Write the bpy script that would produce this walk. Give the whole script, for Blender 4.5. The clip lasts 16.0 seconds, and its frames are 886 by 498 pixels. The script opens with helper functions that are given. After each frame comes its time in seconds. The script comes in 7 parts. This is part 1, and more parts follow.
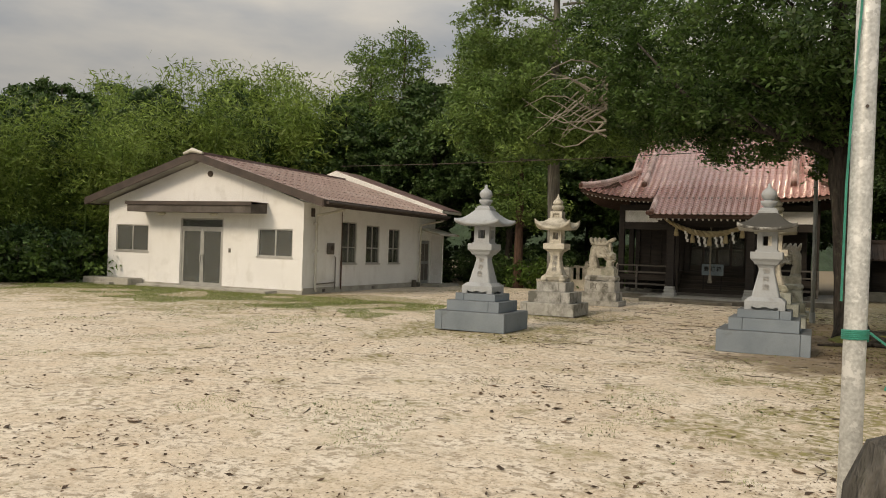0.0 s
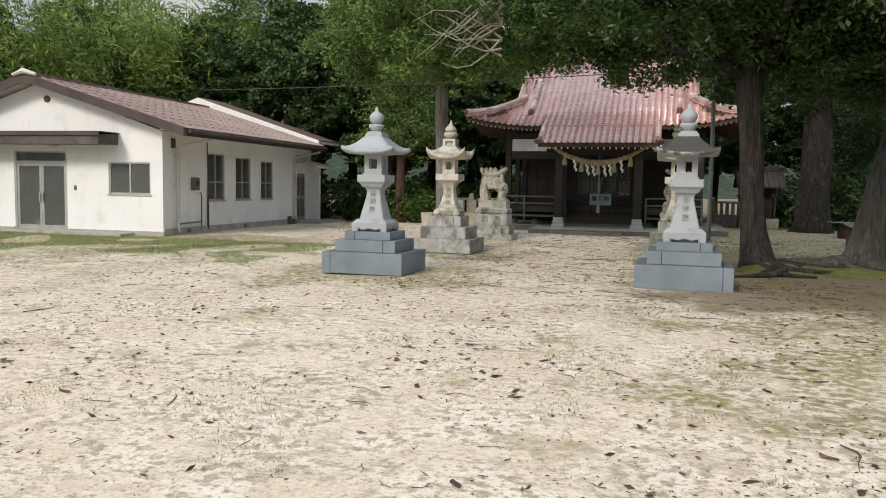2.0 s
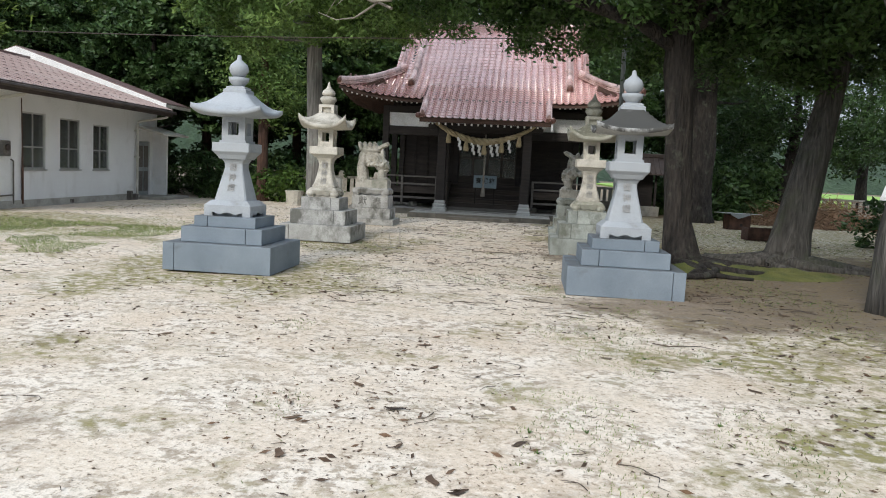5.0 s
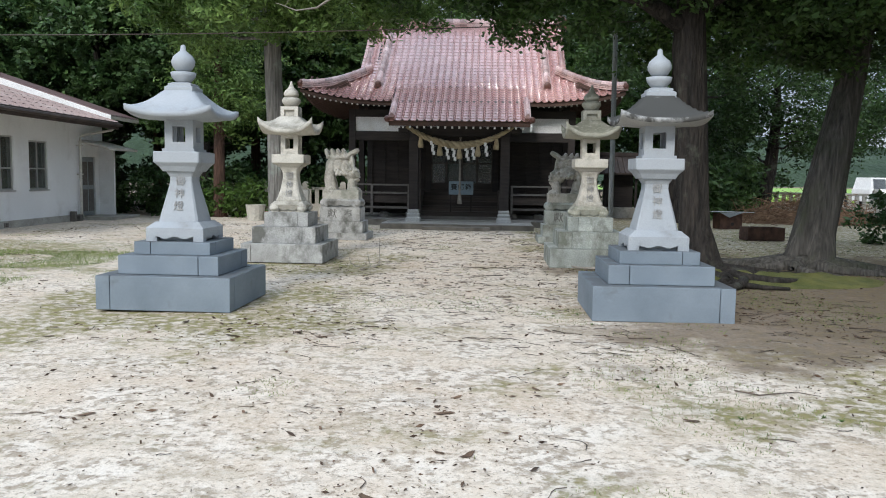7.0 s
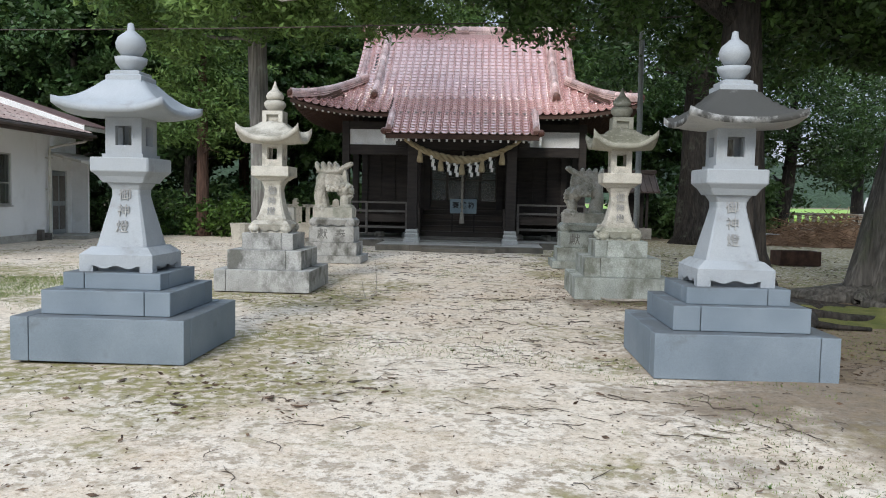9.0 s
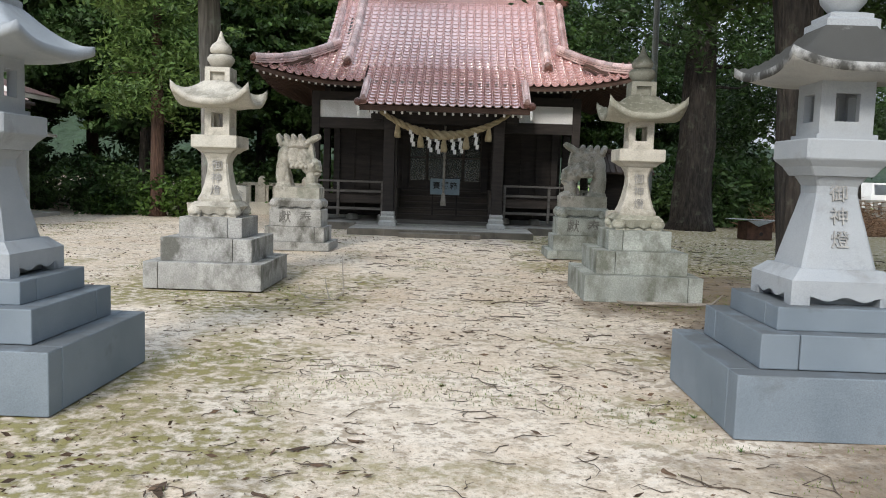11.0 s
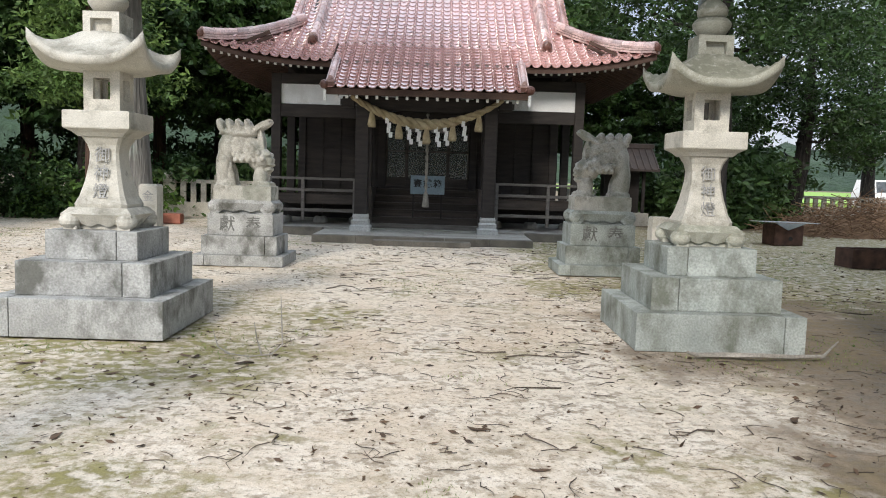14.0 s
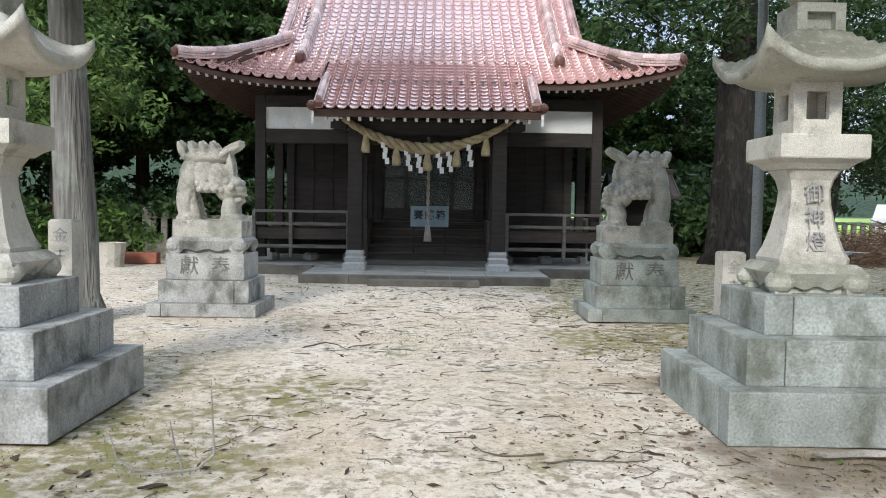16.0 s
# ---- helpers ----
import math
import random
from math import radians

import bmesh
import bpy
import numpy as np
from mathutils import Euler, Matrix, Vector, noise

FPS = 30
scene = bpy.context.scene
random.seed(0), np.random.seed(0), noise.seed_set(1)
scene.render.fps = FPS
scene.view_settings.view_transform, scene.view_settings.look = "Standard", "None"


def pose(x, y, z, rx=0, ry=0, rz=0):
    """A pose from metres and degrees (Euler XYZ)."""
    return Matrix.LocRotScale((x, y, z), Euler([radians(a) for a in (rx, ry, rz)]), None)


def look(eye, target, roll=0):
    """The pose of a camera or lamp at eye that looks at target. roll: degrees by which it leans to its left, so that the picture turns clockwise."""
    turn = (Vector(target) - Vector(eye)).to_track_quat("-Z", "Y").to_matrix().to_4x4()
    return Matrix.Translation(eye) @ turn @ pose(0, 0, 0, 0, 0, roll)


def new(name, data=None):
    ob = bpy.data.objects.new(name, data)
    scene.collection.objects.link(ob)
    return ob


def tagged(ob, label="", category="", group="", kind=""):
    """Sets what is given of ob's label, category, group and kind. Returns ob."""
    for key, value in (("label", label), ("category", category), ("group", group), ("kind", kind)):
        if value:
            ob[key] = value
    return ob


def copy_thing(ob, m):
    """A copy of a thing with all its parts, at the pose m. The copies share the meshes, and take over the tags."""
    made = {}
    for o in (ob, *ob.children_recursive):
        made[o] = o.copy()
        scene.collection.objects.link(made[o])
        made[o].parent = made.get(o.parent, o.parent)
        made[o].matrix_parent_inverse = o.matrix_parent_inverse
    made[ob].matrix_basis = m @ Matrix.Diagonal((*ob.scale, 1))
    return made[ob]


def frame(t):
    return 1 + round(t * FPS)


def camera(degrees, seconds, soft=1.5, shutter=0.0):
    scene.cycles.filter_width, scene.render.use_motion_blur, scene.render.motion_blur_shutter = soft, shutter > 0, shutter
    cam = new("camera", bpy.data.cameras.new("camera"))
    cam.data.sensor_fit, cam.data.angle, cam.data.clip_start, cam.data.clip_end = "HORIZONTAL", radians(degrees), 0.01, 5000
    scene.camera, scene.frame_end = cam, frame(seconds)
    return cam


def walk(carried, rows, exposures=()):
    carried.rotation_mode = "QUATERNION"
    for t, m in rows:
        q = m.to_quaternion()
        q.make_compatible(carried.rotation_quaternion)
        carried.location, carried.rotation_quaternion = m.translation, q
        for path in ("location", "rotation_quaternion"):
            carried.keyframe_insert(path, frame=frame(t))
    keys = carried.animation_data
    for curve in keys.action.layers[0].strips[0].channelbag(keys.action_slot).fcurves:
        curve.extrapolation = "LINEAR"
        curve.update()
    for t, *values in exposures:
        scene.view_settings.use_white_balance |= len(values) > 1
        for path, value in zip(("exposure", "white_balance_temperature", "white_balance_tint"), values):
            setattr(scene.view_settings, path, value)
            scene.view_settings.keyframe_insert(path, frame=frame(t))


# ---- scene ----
cam = camera(58.8, 16.0, soft=1.0)
PATH = [
    (0, (0.23, 1.091, 1.632), (-0.633, 2.896, 1.633), 1.9),
    (0.5, (-0.051, 1.401, 1.639), (-0.903, 3.209, 1.552), 1.6),
    (1, (-0.297, 1.79, 1.605), (-1.074, 3.628, 1.464), 1.1),
    (1.5, (-0.579, 2.281, 1.598), (-1.274, 4.15, 1.446), 1.6),
    (2, (-0.827, 2.667, 1.598), (-1.382, 4.582, 1.438), 1.0),
    (2.5, (-1.072, 3.104, 1.6), (-1.564, 5.035, 1.425), 1.7),
    (3, (-1.303, 3.486, 1.589), (-1.743, 5.427, 1.394), 1.9),
    (3.5, (-1.51, 3.994, 1.604), (-1.805, 5.961, 1.397), 1.9),
    (4, (-1.67, 4.465, 1.596), (-1.905, 6.441, 1.397), 2.5),
    (6.5, (-2.39, 6.777, 1.522), (-2.528, 8.762, 1.317), 1.5),
    (7, (-2.524, 7.214, 1.531), (-2.636, 9.202, 1.349), 0.9),
    (7.5, (-2.623, 7.704, 1.527), (-2.771, 9.691, 1.356), 0.8),
    (8, (-2.716, 8.15, 1.5), (-2.871, 10.136, 1.319), 0.4),
    (8.5, (-2.775, 8.643, 1.492), (-2.896, 10.633, 1.327), 0.4),
    (9, (-2.838, 9.149, 1.491), (-2.935, 11.142, 1.356), 1.2),
    (11.5, (-3.036, 11.739, 1.444), (-3.053, 13.727, 1.227), 1.4),
    (12, (-3.056, 12.206, 1.419), (-3.053, 14.191, 1.174), 0.9),
    (12.5, (-3.094, 12.705, 1.438), (-3.083, 14.693, 1.218), 1.6),
    (13, (-3.12, 13.254, 1.452), (-3.097, 15.244, 1.256), 1.6),
    (13.5, (-3.118, 13.761, 1.464), (-3.091, 15.754, 1.3), 2.0),
    (14, (-3.151, 14.277, 1.432), (-3.134, 16.268, 1.245), 1.8),
    (14.5, (-3.156, 14.776, 1.424), (-3.124, 16.763, 1.204), 1.8),
    (15, (-3.149, 15.218, 1.39), (-3.135, 17.207, 1.181), 1.5),
    (15.5, (-3.174, 15.738, 1.398), (-3.146, 17.73, 1.22), 1.2),
    (16, (-3.158, 16.239, 1.387), (-3.152, 18.236, 1.281), 0.9),
]
EXPOSURES = [(0.0, -0.18, 9400, 13), (0.5, -0.16, 9200, 13), (1.5, 0.06, 8000, 12), (3.5, 0.2, 7150, 11), (7.0, 0.28, 6450, 10), (9.0, 0.28, 6550, 10), (12.5, 0.48, 7050, 12), (16.0, 0.68, 6500, 10)]
walk(cam, [(t, look(eye, target, roll)) for t, eye, target, roll in PATH], EXPOSURES)

# ---- world, sun ----
world = bpy.data.worlds.new("overcast_sky")
scene.world = world
world.use_nodes = True
wn, wl = world.node_tree.nodes, world.node_tree.links
wn.clear()
w_out = wn.new("ShaderNodeOutputWorld")
w_bg = wn.new("ShaderNodeBackground")
w_sky = wn.new("ShaderNodeTexSky")
w_sky.sky_type = "NISHITA"
w_sky.sun_disc = False
w_sky.sun_elevation = radians(33)
w_sky.sun_rotation = radians(200)
w_sky.dust_density = 4.0
w_hsv = wn.new("ShaderNodeHueSaturation")
w_hsv.inputs["Saturation"].default_value = 0.28
w_co = wn.new("ShaderNodeTexCoord")
w_map = wn.new("ShaderNodeMapping")
w_map.inputs["Scale"].default_value = (2.2, 2.2, 7.0)
w_noise = wn.new("ShaderNodeTexNoise")
w_noise.inputs["Scale"].default_value = 1.6
w_noise.inputs["Detail"].default_value = 6
w_ramp = wn.new("ShaderNodeValToRGB")
w_ramp.color_ramp.elements[0].position, w_ramp.color_ramp.elements[0].color = 0.32, (0.42, 0.56, 0.80, 1)
w_ramp.color_ramp.elements[1].position, w_ramp.color_ramp.elements[1].color = 0.68, (0.90, 1.0, 1.13, 1)
w_mul = wn.new("ShaderNodeMixRGB")
w_mul.blend_type = "MULTIPLY"
w_mul.inputs[0].default_value = 1.0
wl.new(w_sky.outputs[0], w_hsv.inputs["Color"])
wl.new(w_co.outputs["Generated"], w_map.inputs[0])
wl.new(w_map.outputs[0], w_noise.inputs["Vector"])
wl.new(w_noise.outputs[0], w_ramp.inputs[0])
wl.new(w_hsv.outputs[0], w_mul.inputs[1])
wl.new(w_ramp.outputs[0], w_mul.inputs[2])
w_sep = wn.new("ShaderNodeSeparateXYZ")
w_grad = wn.new("ShaderNodeMapRange")  # overcast sky: the zenith is about three times as bright as the horizon
w_grad.interpolation_type = "SMOOTHSTEP"
w_grad.inputs[1].default_value, w_grad.inputs[2].default_value = 0.15, 0.62
w_grad.inputs[3].default_value, w_grad.inputs[4].default_value = 4.6, 11.5
w_cloud = wn.new("ShaderNodeMixRGB")
w_cloud.blend_type = "MULTIPLY"
w_cloud.inputs[0].default_value = 1.0
w_mix = wn.new("ShaderNodeMixRGB")
w_mix.inputs[0].default_value = 0.82
wl.new(w_co.outputs["Generated"], w_sep.inputs[0])
wl.new(w_sep.outputs[2], w_grad.inputs[0])
wl.new(w_ramp.outputs[0], w_cloud.inputs[1])
wl.new(w_grad.outputs[0], w_cloud.inputs[2])
wl.new(w_mul.outputs[0], w_mix.inputs[1])
wl.new(w_cloud.outputs[0], w_mix.inputs[2])
wl.new(w_mix.outputs[0], w_bg.inputs[0])
wl.new(w_bg.outputs[0], w_out.inputs[0])
w_bg.inputs[1].default_value = 0.13

sun_data = bpy.data.lights.new("sun", "SUN")
sun_data.energy, sun_data.angle, sun_data.color = 1.9, radians(14), (1.0, 0.96, 0.9)
sun = new("sun", sun_data)
sun.matrix_world = look((-22, -58, 46), (0, 10, 0))

# ---- materials ----


def material(name, colour, colour2, rough=0.8, scale=4.0, fine=60.0, bump=0.3, metal=0.0, spread=0.5, island=0.0, obrand=0.0, spec=0.5, depth=0.01, stretch=(1, 1, 1), vary=0.28):
    """Two-scale procedural surface: large stains blend colour and colour2, fine grain gives value and relief."""
    m = bpy.data.materials.new(name)
    m.use_nodes = True
    n, l = m.node_tree.nodes, m.node_tree.links
    b = n["Principled BSDF"]
    co = n.new("ShaderNodeTexCoord")
    mp = n.new("ShaderNodeMapping")
    mp.inputs["Scale"].default_value = stretch
    l.new(co.outputs["Object"], mp.inputs[0])
    big, small = n.new("ShaderNodeTexNoise"), n.new("ShaderNodeTexNoise")
    big.inputs["Scale"].default_value, big.inputs["Detail"].default_value = scale, 5
    small.inputs["Scale"].default_value, small.inputs["Detail"].default_value = fine, 3
    l.new(mp.outputs[0], big.inputs["Vector"])
    l.new(mp.outputs[0], small.inputs["Vector"])
    ramp = n.new("ShaderNodeValToRGB")
    ramp.color_ramp.elements[0].position, ramp.color_ramp.elements[0].color = 0.5 - spread * 0.35, (*colour, 1)
    ramp.color_ramp.elements[1].position, ramp.color_ramp.elements[1].color = 0.5 + spread * 0.35, (*colour2, 1)
    l.new(big.outputs[0], ramp.inputs[0])
    hsv = n.new("ShaderNodeHueSaturation")
    val = n.new("ShaderNodeMapRange")
    val.inputs[1].default_value, val.inputs[2].default_value = 0.25, 0.75
    val.inputs[3].default_value, val.inputs[4].default_value = 1 - vary, 1 + vary
    l.new(small.outputs[0], val.inputs[0])
    last = val.outputs[0]
    for amount, node, out in ((island, "ShaderNodeNewGeometry", "Random Per Island"), (obrand, "ShaderNodeObjectInfo", "Random")):
        if amount:
            src = n.new(node)
            mr = n.new("ShaderNodeMapRange")
            mr.inputs[3].default_value, mr.inputs[4].default_value = 1 - amount, 1 + amount
            l.new(src.outputs[out], mr.inputs[0])
            mt = n.new("ShaderNodeMath")
            mt.operation = "MULTIPLY"
            l.new(last, mt.inputs[0])
            l.new(mr.outputs[0], mt.inputs[1])
            last = mt.outputs[0]
    l.new(last, hsv.inputs["Value"])
    l.new(ramp.outputs[0], hsv.inputs["Color"])
    l.new(hsv.outputs[0], b.inputs["Base Color"])
    bp = n.new("ShaderNodeBump")
    bp.inputs["Strength"].default_value, bp.inputs["Distance"].default_value = bump, depth
    l.new(small.outputs[0], bp.inputs["Height"])
    l.new(bp.outputs[0], b.inputs["Normal"])
    b.inputs["Roughness"].default_value, b.inputs["Metallic"].default_value = rough, metal
    b.inputs["Specular IOR Level"].default_value = spec
    return m


def leaf_material(name, colour, colour2, rough=0.5, through_light=0.25):
    m = material(name, colour, colour2, rough, 0.9, 9.0, 0.0, island=0.45, spec=0.35)
    n, l = m.node_tree.nodes, m.node_tree.links
    b = n["Principled BSDF"]
    tr = n.new("ShaderNodeBsdfTranslucent")
    mix = n.new("ShaderNodeMixShader")
    mix.inputs[0].default_value = through_light
    l.new(b.inputs["Base Color"].links[0].from_socket, tr.inputs[0])
    l.new(b.outputs[0], mix.inputs[1])
    l.new(tr.outputs[0], mix.inputs[2])
    l.new(mix.outputs[0], n["Material Output"].inputs[0])
    return m


def stained(m, colour, height, amount, scale=3.0, low=0.45, high=0.62, stretch=(1, 1, 1)):
    """Lays a second, blotchy growth (lichen, moss, soot) over a material; height is how strongly it keeps to upward faces."""
    n, l = m.node_tree.nodes, m.node_tree.links
    b = n["Principled BSDF"]
    src = b.inputs["Base Color"].links[0].from_socket
    co = n.new("ShaderNodeTexCoord")
    no = n.new("ShaderNodeTexNoise")
    no.inputs["Scale"].default_value, no.inputs["Detail"].default_value = scale, 8
    no.inputs["Roughness"].default_value = 0.65
    sp = n.new("ShaderNodeMapping")
    sp.inputs["Scale"].default_value = stretch
    l.new(co.outputs["Object"], sp.inputs[0])
    l.new(sp.outputs[0], no.inputs["Vector"])
    mr = n.new("ShaderNodeMapRange")
    mr.inputs[1].default_value, mr.inputs[2].default_value, mr.inputs[4].default_value = low, high, amount
    last = no.outputs[0]
    if height:
        ge, sx, ad = n.new("ShaderNodeNewGeometry"), n.new("ShaderNodeSeparateXYZ"), n.new("ShaderNodeMath")
        ad.operation = "MULTIPLY_ADD"
        ad.inputs[1].default_value = height
        l.new(ge.outputs["True Normal"], sx.inputs[0])
        l.new(sx.outputs[2], ad.inputs[0])
        l.new(last, ad.inputs[2])
        last = ad.outputs[0]
    l.new(last, mr.inputs[0])
    mix = n.new("ShaderNodeMixRGB")
    mix.inputs[2].default_value = (*colour, 1)
    l.new(mr.outputs[0], mix.inputs[0])
    l.new(src, mix.inputs[1])
    l.new(mix.outputs[0], b.inputs["Base Color"])
    return m


M_GRANITE = stained(material("blue_grey_granite", (0.145, 0.182, 0.215), (0.215, 0.258, 0.295), 0.75, 1.5, 240, 0.25, obrand=0.06, depth=0.002), (0.085, 0.09, 0.09), 0.26, 0.72, 2.5, 0.60, 0.78)
M_GRANITE_PALE = stained(material("pale_granite", (0.29, 0.32, 0.345), (0.38, 0.405, 0.425), 0.8, 2.0, 240, 0.25, depth=0.002), (0.16, 0.15, 0.12), 0.06, 0.5, 3.5, 0.58, 0.76)
M_OLD_GRANITE = stained(material("weathered_granite", (0.44, 0.415, 0.355), (0.57, 0.545, 0.48), 0.9, 2.5, 120, 0.6, obrand=0.08, depth=0.004), (0.12, 0.115, 0.085), 0.10, 0.6, 3.2, 0.50, 0.68)
M_MOSSY_GRANITE = stained(material("mossy_granite", (0.34, 0.34, 0.28), (0.46, 0.45, 0.38), 0.9, 2.5, 120, 0.6, obrand=0.08, depth=0.004), (0.125, 0.13, 0.09), 0.14, 0.7, 2.6, 0.46, 0.66)
M_OLD_BASE = stained(material("rough_grey_base_stone", (0.30, 0.30, 0.285), (0.44, 0.44, 0.42), 0.92, 3.0, 55, 0.9, obrand=0.1, depth=0.012), (0.085, 0.085, 0.07), 0.0, 0.85, 2.8, 0.48, 0.64, (1.0, 1.0, 0.7))
M_MOSSY_BASE = stained(material("greenish_base_stone", (0.27, 0.295, 0.27), (0.38, 0.405, 0.375), 0.92, 3.0, 55, 0.9, obrand=0.1, depth=0.012), (0.09, 0.095, 0.065), 0.0, 0.8, 2.4, 0.46, 0.64, (1.0, 1.0, 0.7))
M_DARK_LICHEN = stained(material("granite_dark_with_lichen", (0.30, 0.31, 0.31), (0.42, 0.42, 0.40), 0.85, 2.5, 160, 0.5, depth=0.003), (0.04, 0.04, 0.036), 0.26, 0.94, 3.0, 0.44, 0.56)
M_STATUE = stained(material("statue_granite", (0.42, 0.40, 0.35), (0.54, 0.52, 0.47), 0.92, 3.0, 60, 0.9, depth=0.012), (0.12, 0.115, 0.085), 0.05, 0.6, 4.0, 0.50, 0.66)
stained(M_STATUE, (0.20, 0.215, 0.17), 0.0, 0.65, 2.2, 0.46, 0.62, (1.0, 1.0, 0.6))
stained(M_STATUE, (0.07, 0.07, 0.058), 0.0, 0.55, 7.0, 0.58, 0.68)
for speckled in (M_OLD_GRANITE, M_MOSSY_GRANITE):
    stained(speckled, (0.58, 0.57, 0.52), 0.0, 0.45, 17.0, 0.55, 0.66)
    stained(speckled, (0.08, 0.076, 0.06), 0.0, 0.45, 9.0, 0.60, 0.70)
M_INK_FAINT = material("faint_carved_lettering", (0.24, 0.24, 0.235), (0.40, 0.395, 0.375), 0.9)
M_BLACK = material("black_brushwork", (0.012, 0.012, 0.012), (0.02, 0.02, 0.02), 0.8)
M_INK = material("carved_lettering", (0.07, 0.07, 0.065), (0.11, 0.11, 0.10), 0.9)
M_INK_WORN = material("worn_carved_lettering", (0.11, 0.11, 0.10), (0.20, 0.20, 0.185), 0.9, 9.0)
M_WOOD = material("dark_weathered_wood", (0.017, 0.013, 0.0115), (0.036, 0.028, 0.024), 0.75, 2.0, 30, 0.4, stretch=(1, 1, 6), depth=0.004)
M_WOOD_H = material("dark_weathered_plank", (0.035, 0.027, 0.022), (0.075, 0.058, 0.048), 0.7, 2.0, 30, 0.4, obrand=0.2, stretch=(0.6, 6, 6), depth=0.004)
M_WOOD_GREY = material("greyed_wood", (0.10, 0.09, 0.08), (0.18, 0.165, 0.15), 0.8, 3.0, 40, 0.5, stretch=(0.8, 6, 6), depth=0.004)
M_WOOD_RED = material("reddish_eave_wood", (0.055, 0.028, 0.020), (0.10, 0.055, 0.038), 0.75, 2.5, 40, 0.4, depth=0.004)
M_WHITE = material("white_paint", (0.74, 0.74, 0.72), (0.82, 0.82, 0.80), 0.7, 3.0, 60, 0.1)
M_PLASTER = stained(material("white_plaster", (0.76, 0.77, 0.775), (0.83, 0.84, 0.845), 0.85, 0.7, 90, 0.2, depth=0.003), (0.50, 0.49, 0.46), 0.0, 0.45, 1.3, 0.55, 0.72)
stained(M_PLASTER, (0.40, 0.385, 0.34), 0.0, 0.25, 2.2, 0.57, 0.72, (1.6, 1.6, 0.22))
M_PLINTH = stained(material("concrete_plinth", (0.34, 0.33, 0.30), (0.45, 0.44, 0.40), 0.9, 1.5, 70, 0.5), (0.16, 0.15, 0.12), 0.0, 0.7, 1.6, 0.5, 0.7)
M_TILE = stained(material("glazed_red_roof_tile", (0.46, 0.24, 0.22), (0.54, 0.31, 0.285), 0.2, 0.8, 25, 0.04, island=0.09, spec=0.7), (0.16, 0.065, 0.05), 0.0, 0.3, 0.9, 0.56, 0.76)
M_TILE_ONE = material("single_glazed_roof_tile", (0.48, 0.26, 0.24), (0.54, 0.31, 0.285), 0.2, 0.8, 25, 0.04, obrand=0.09, spec=0.7)
for coated in (M_TILE, M_TILE_ONE):
    coated.node_tree.nodes["Principled BSDF"].inputs["Coat Weight"].default_value = 1.0
    coated.node_tree.nodes["Principled BSDF"].inputs["Coat IOR"].default_value = 2.0
    coated.node_tree.nodes["Principled BSDF"].inputs["Coat Roughness"].default_value = 0.13
M_TILE_CAP = material("glazed_ridge_tile", (0.36, 0.20, 0.175), (0.56, 0.40, 0.365), 0.18, 1.5, 25, 0.08, island=0.3, spec=0.9)
M_ONI = material("brown_ridge_ornament", (0.10, 0.04, 0.028), (0.17, 0.075, 0.055), 0.4, 4.0, 30, 0.3)
M_METAL_ROOF = stained(material("maroon_metal_roofing", (0.16, 0.095, 0.090), (0.22, 0.145, 0.14), 0.42, 0.6, 30, 0.1, spec=0.6), (0.30, 0.26, 0.25), 0.0, 0.6, 0.7, 0.5, 0.7)
M_FASCIA = material("brown_fascia_board", (0.040, 0.030, 0.027), (0.078, 0.058, 0.050), 0.7, 2.0, 40, 0.3)
M_CANOPY = stained(material("grimy_concrete_canopy", (0.07, 0.06, 0.054), (0.125, 0.11, 0.10), 0.85, 1.5, 40, 0.4), (0.045, 0.04, 0.035), 0.0, 0.7, 2.5, 0.5, 0.66)
M_ALU = material("aluminium_frame", (0.42, 0.42, 0.41), (0.52, 0.52, 0.51), 0.45, 5, 80, 0.05, metal=0.5)
M_PIPE = material("cream_downpipe", (0.48, 0.46, 0.41), (0.60, 0.58, 0.53), 0.5, 3, 60, 0.1)
M_RUST = material("rusty_steel", (0.05, 0.024, 0.016), (0.11, 0.055, 0.037), 0.85, 6, 60, 0.5)
M_GALV = stained(material("galvanised_steel", (0.45, 0.47, 0.47), (0.58, 0.60, 0.60), 0.45, 9, 60, 0.1, metal=0.25), (0.75, 0.77, 0.77), 0.0, 0.8, 14, 0.55, 0.6)
M_GALV2 = material("dull_steel_pole", (0.24, 0.27, 0.28), (0.33, 0.36, 0.37), 0.5, 3, 60, 0.1, metal=0.2)
M_GREEN_ROPE = material("green_cord", (0.01, 0.20, 0.15), (0.02, 0.28, 0.21), 0.6, 8, 200, 0.6)
M_STRAW = material("straw_rope", (0.33, 0.26, 0.15), (0.50, 0.41, 0.26), 0.9, 6, 90, 0.9, depth=0.01)
M_PAPER = material("white_paper", (0.78, 0.78, 0.77), (0.84, 0.84, 0.83), 0.8, 6, 90, 0.1)
M_SIGN = material("pale_blue_board", (0.17, 0.235, 0.28), (0.22, 0.285, 0.32), 0.6, 4, 60, 0.1)
M_SLAB = stained(material("stone_paving", (0.33, 0.32, 0.29), (0.44, 0.42, 0.38), 0.85, 1.6, 80, 0.5, obrand=0.1), (0.14, 0.13, 0.10), 0.0, 0.6, 1.8, 0.5, 0.7)
M_KERB = stained(material("dark_blotchy_kerb", (0.13, 0.12, 0.10), (0.22, 0.20, 0.17), 0.9, 1.6, 80, 0.5, obrand=0.1), (0.06, 0.055, 0.045), 0.0, 0.6, 2.2, 0.5, 0.7)
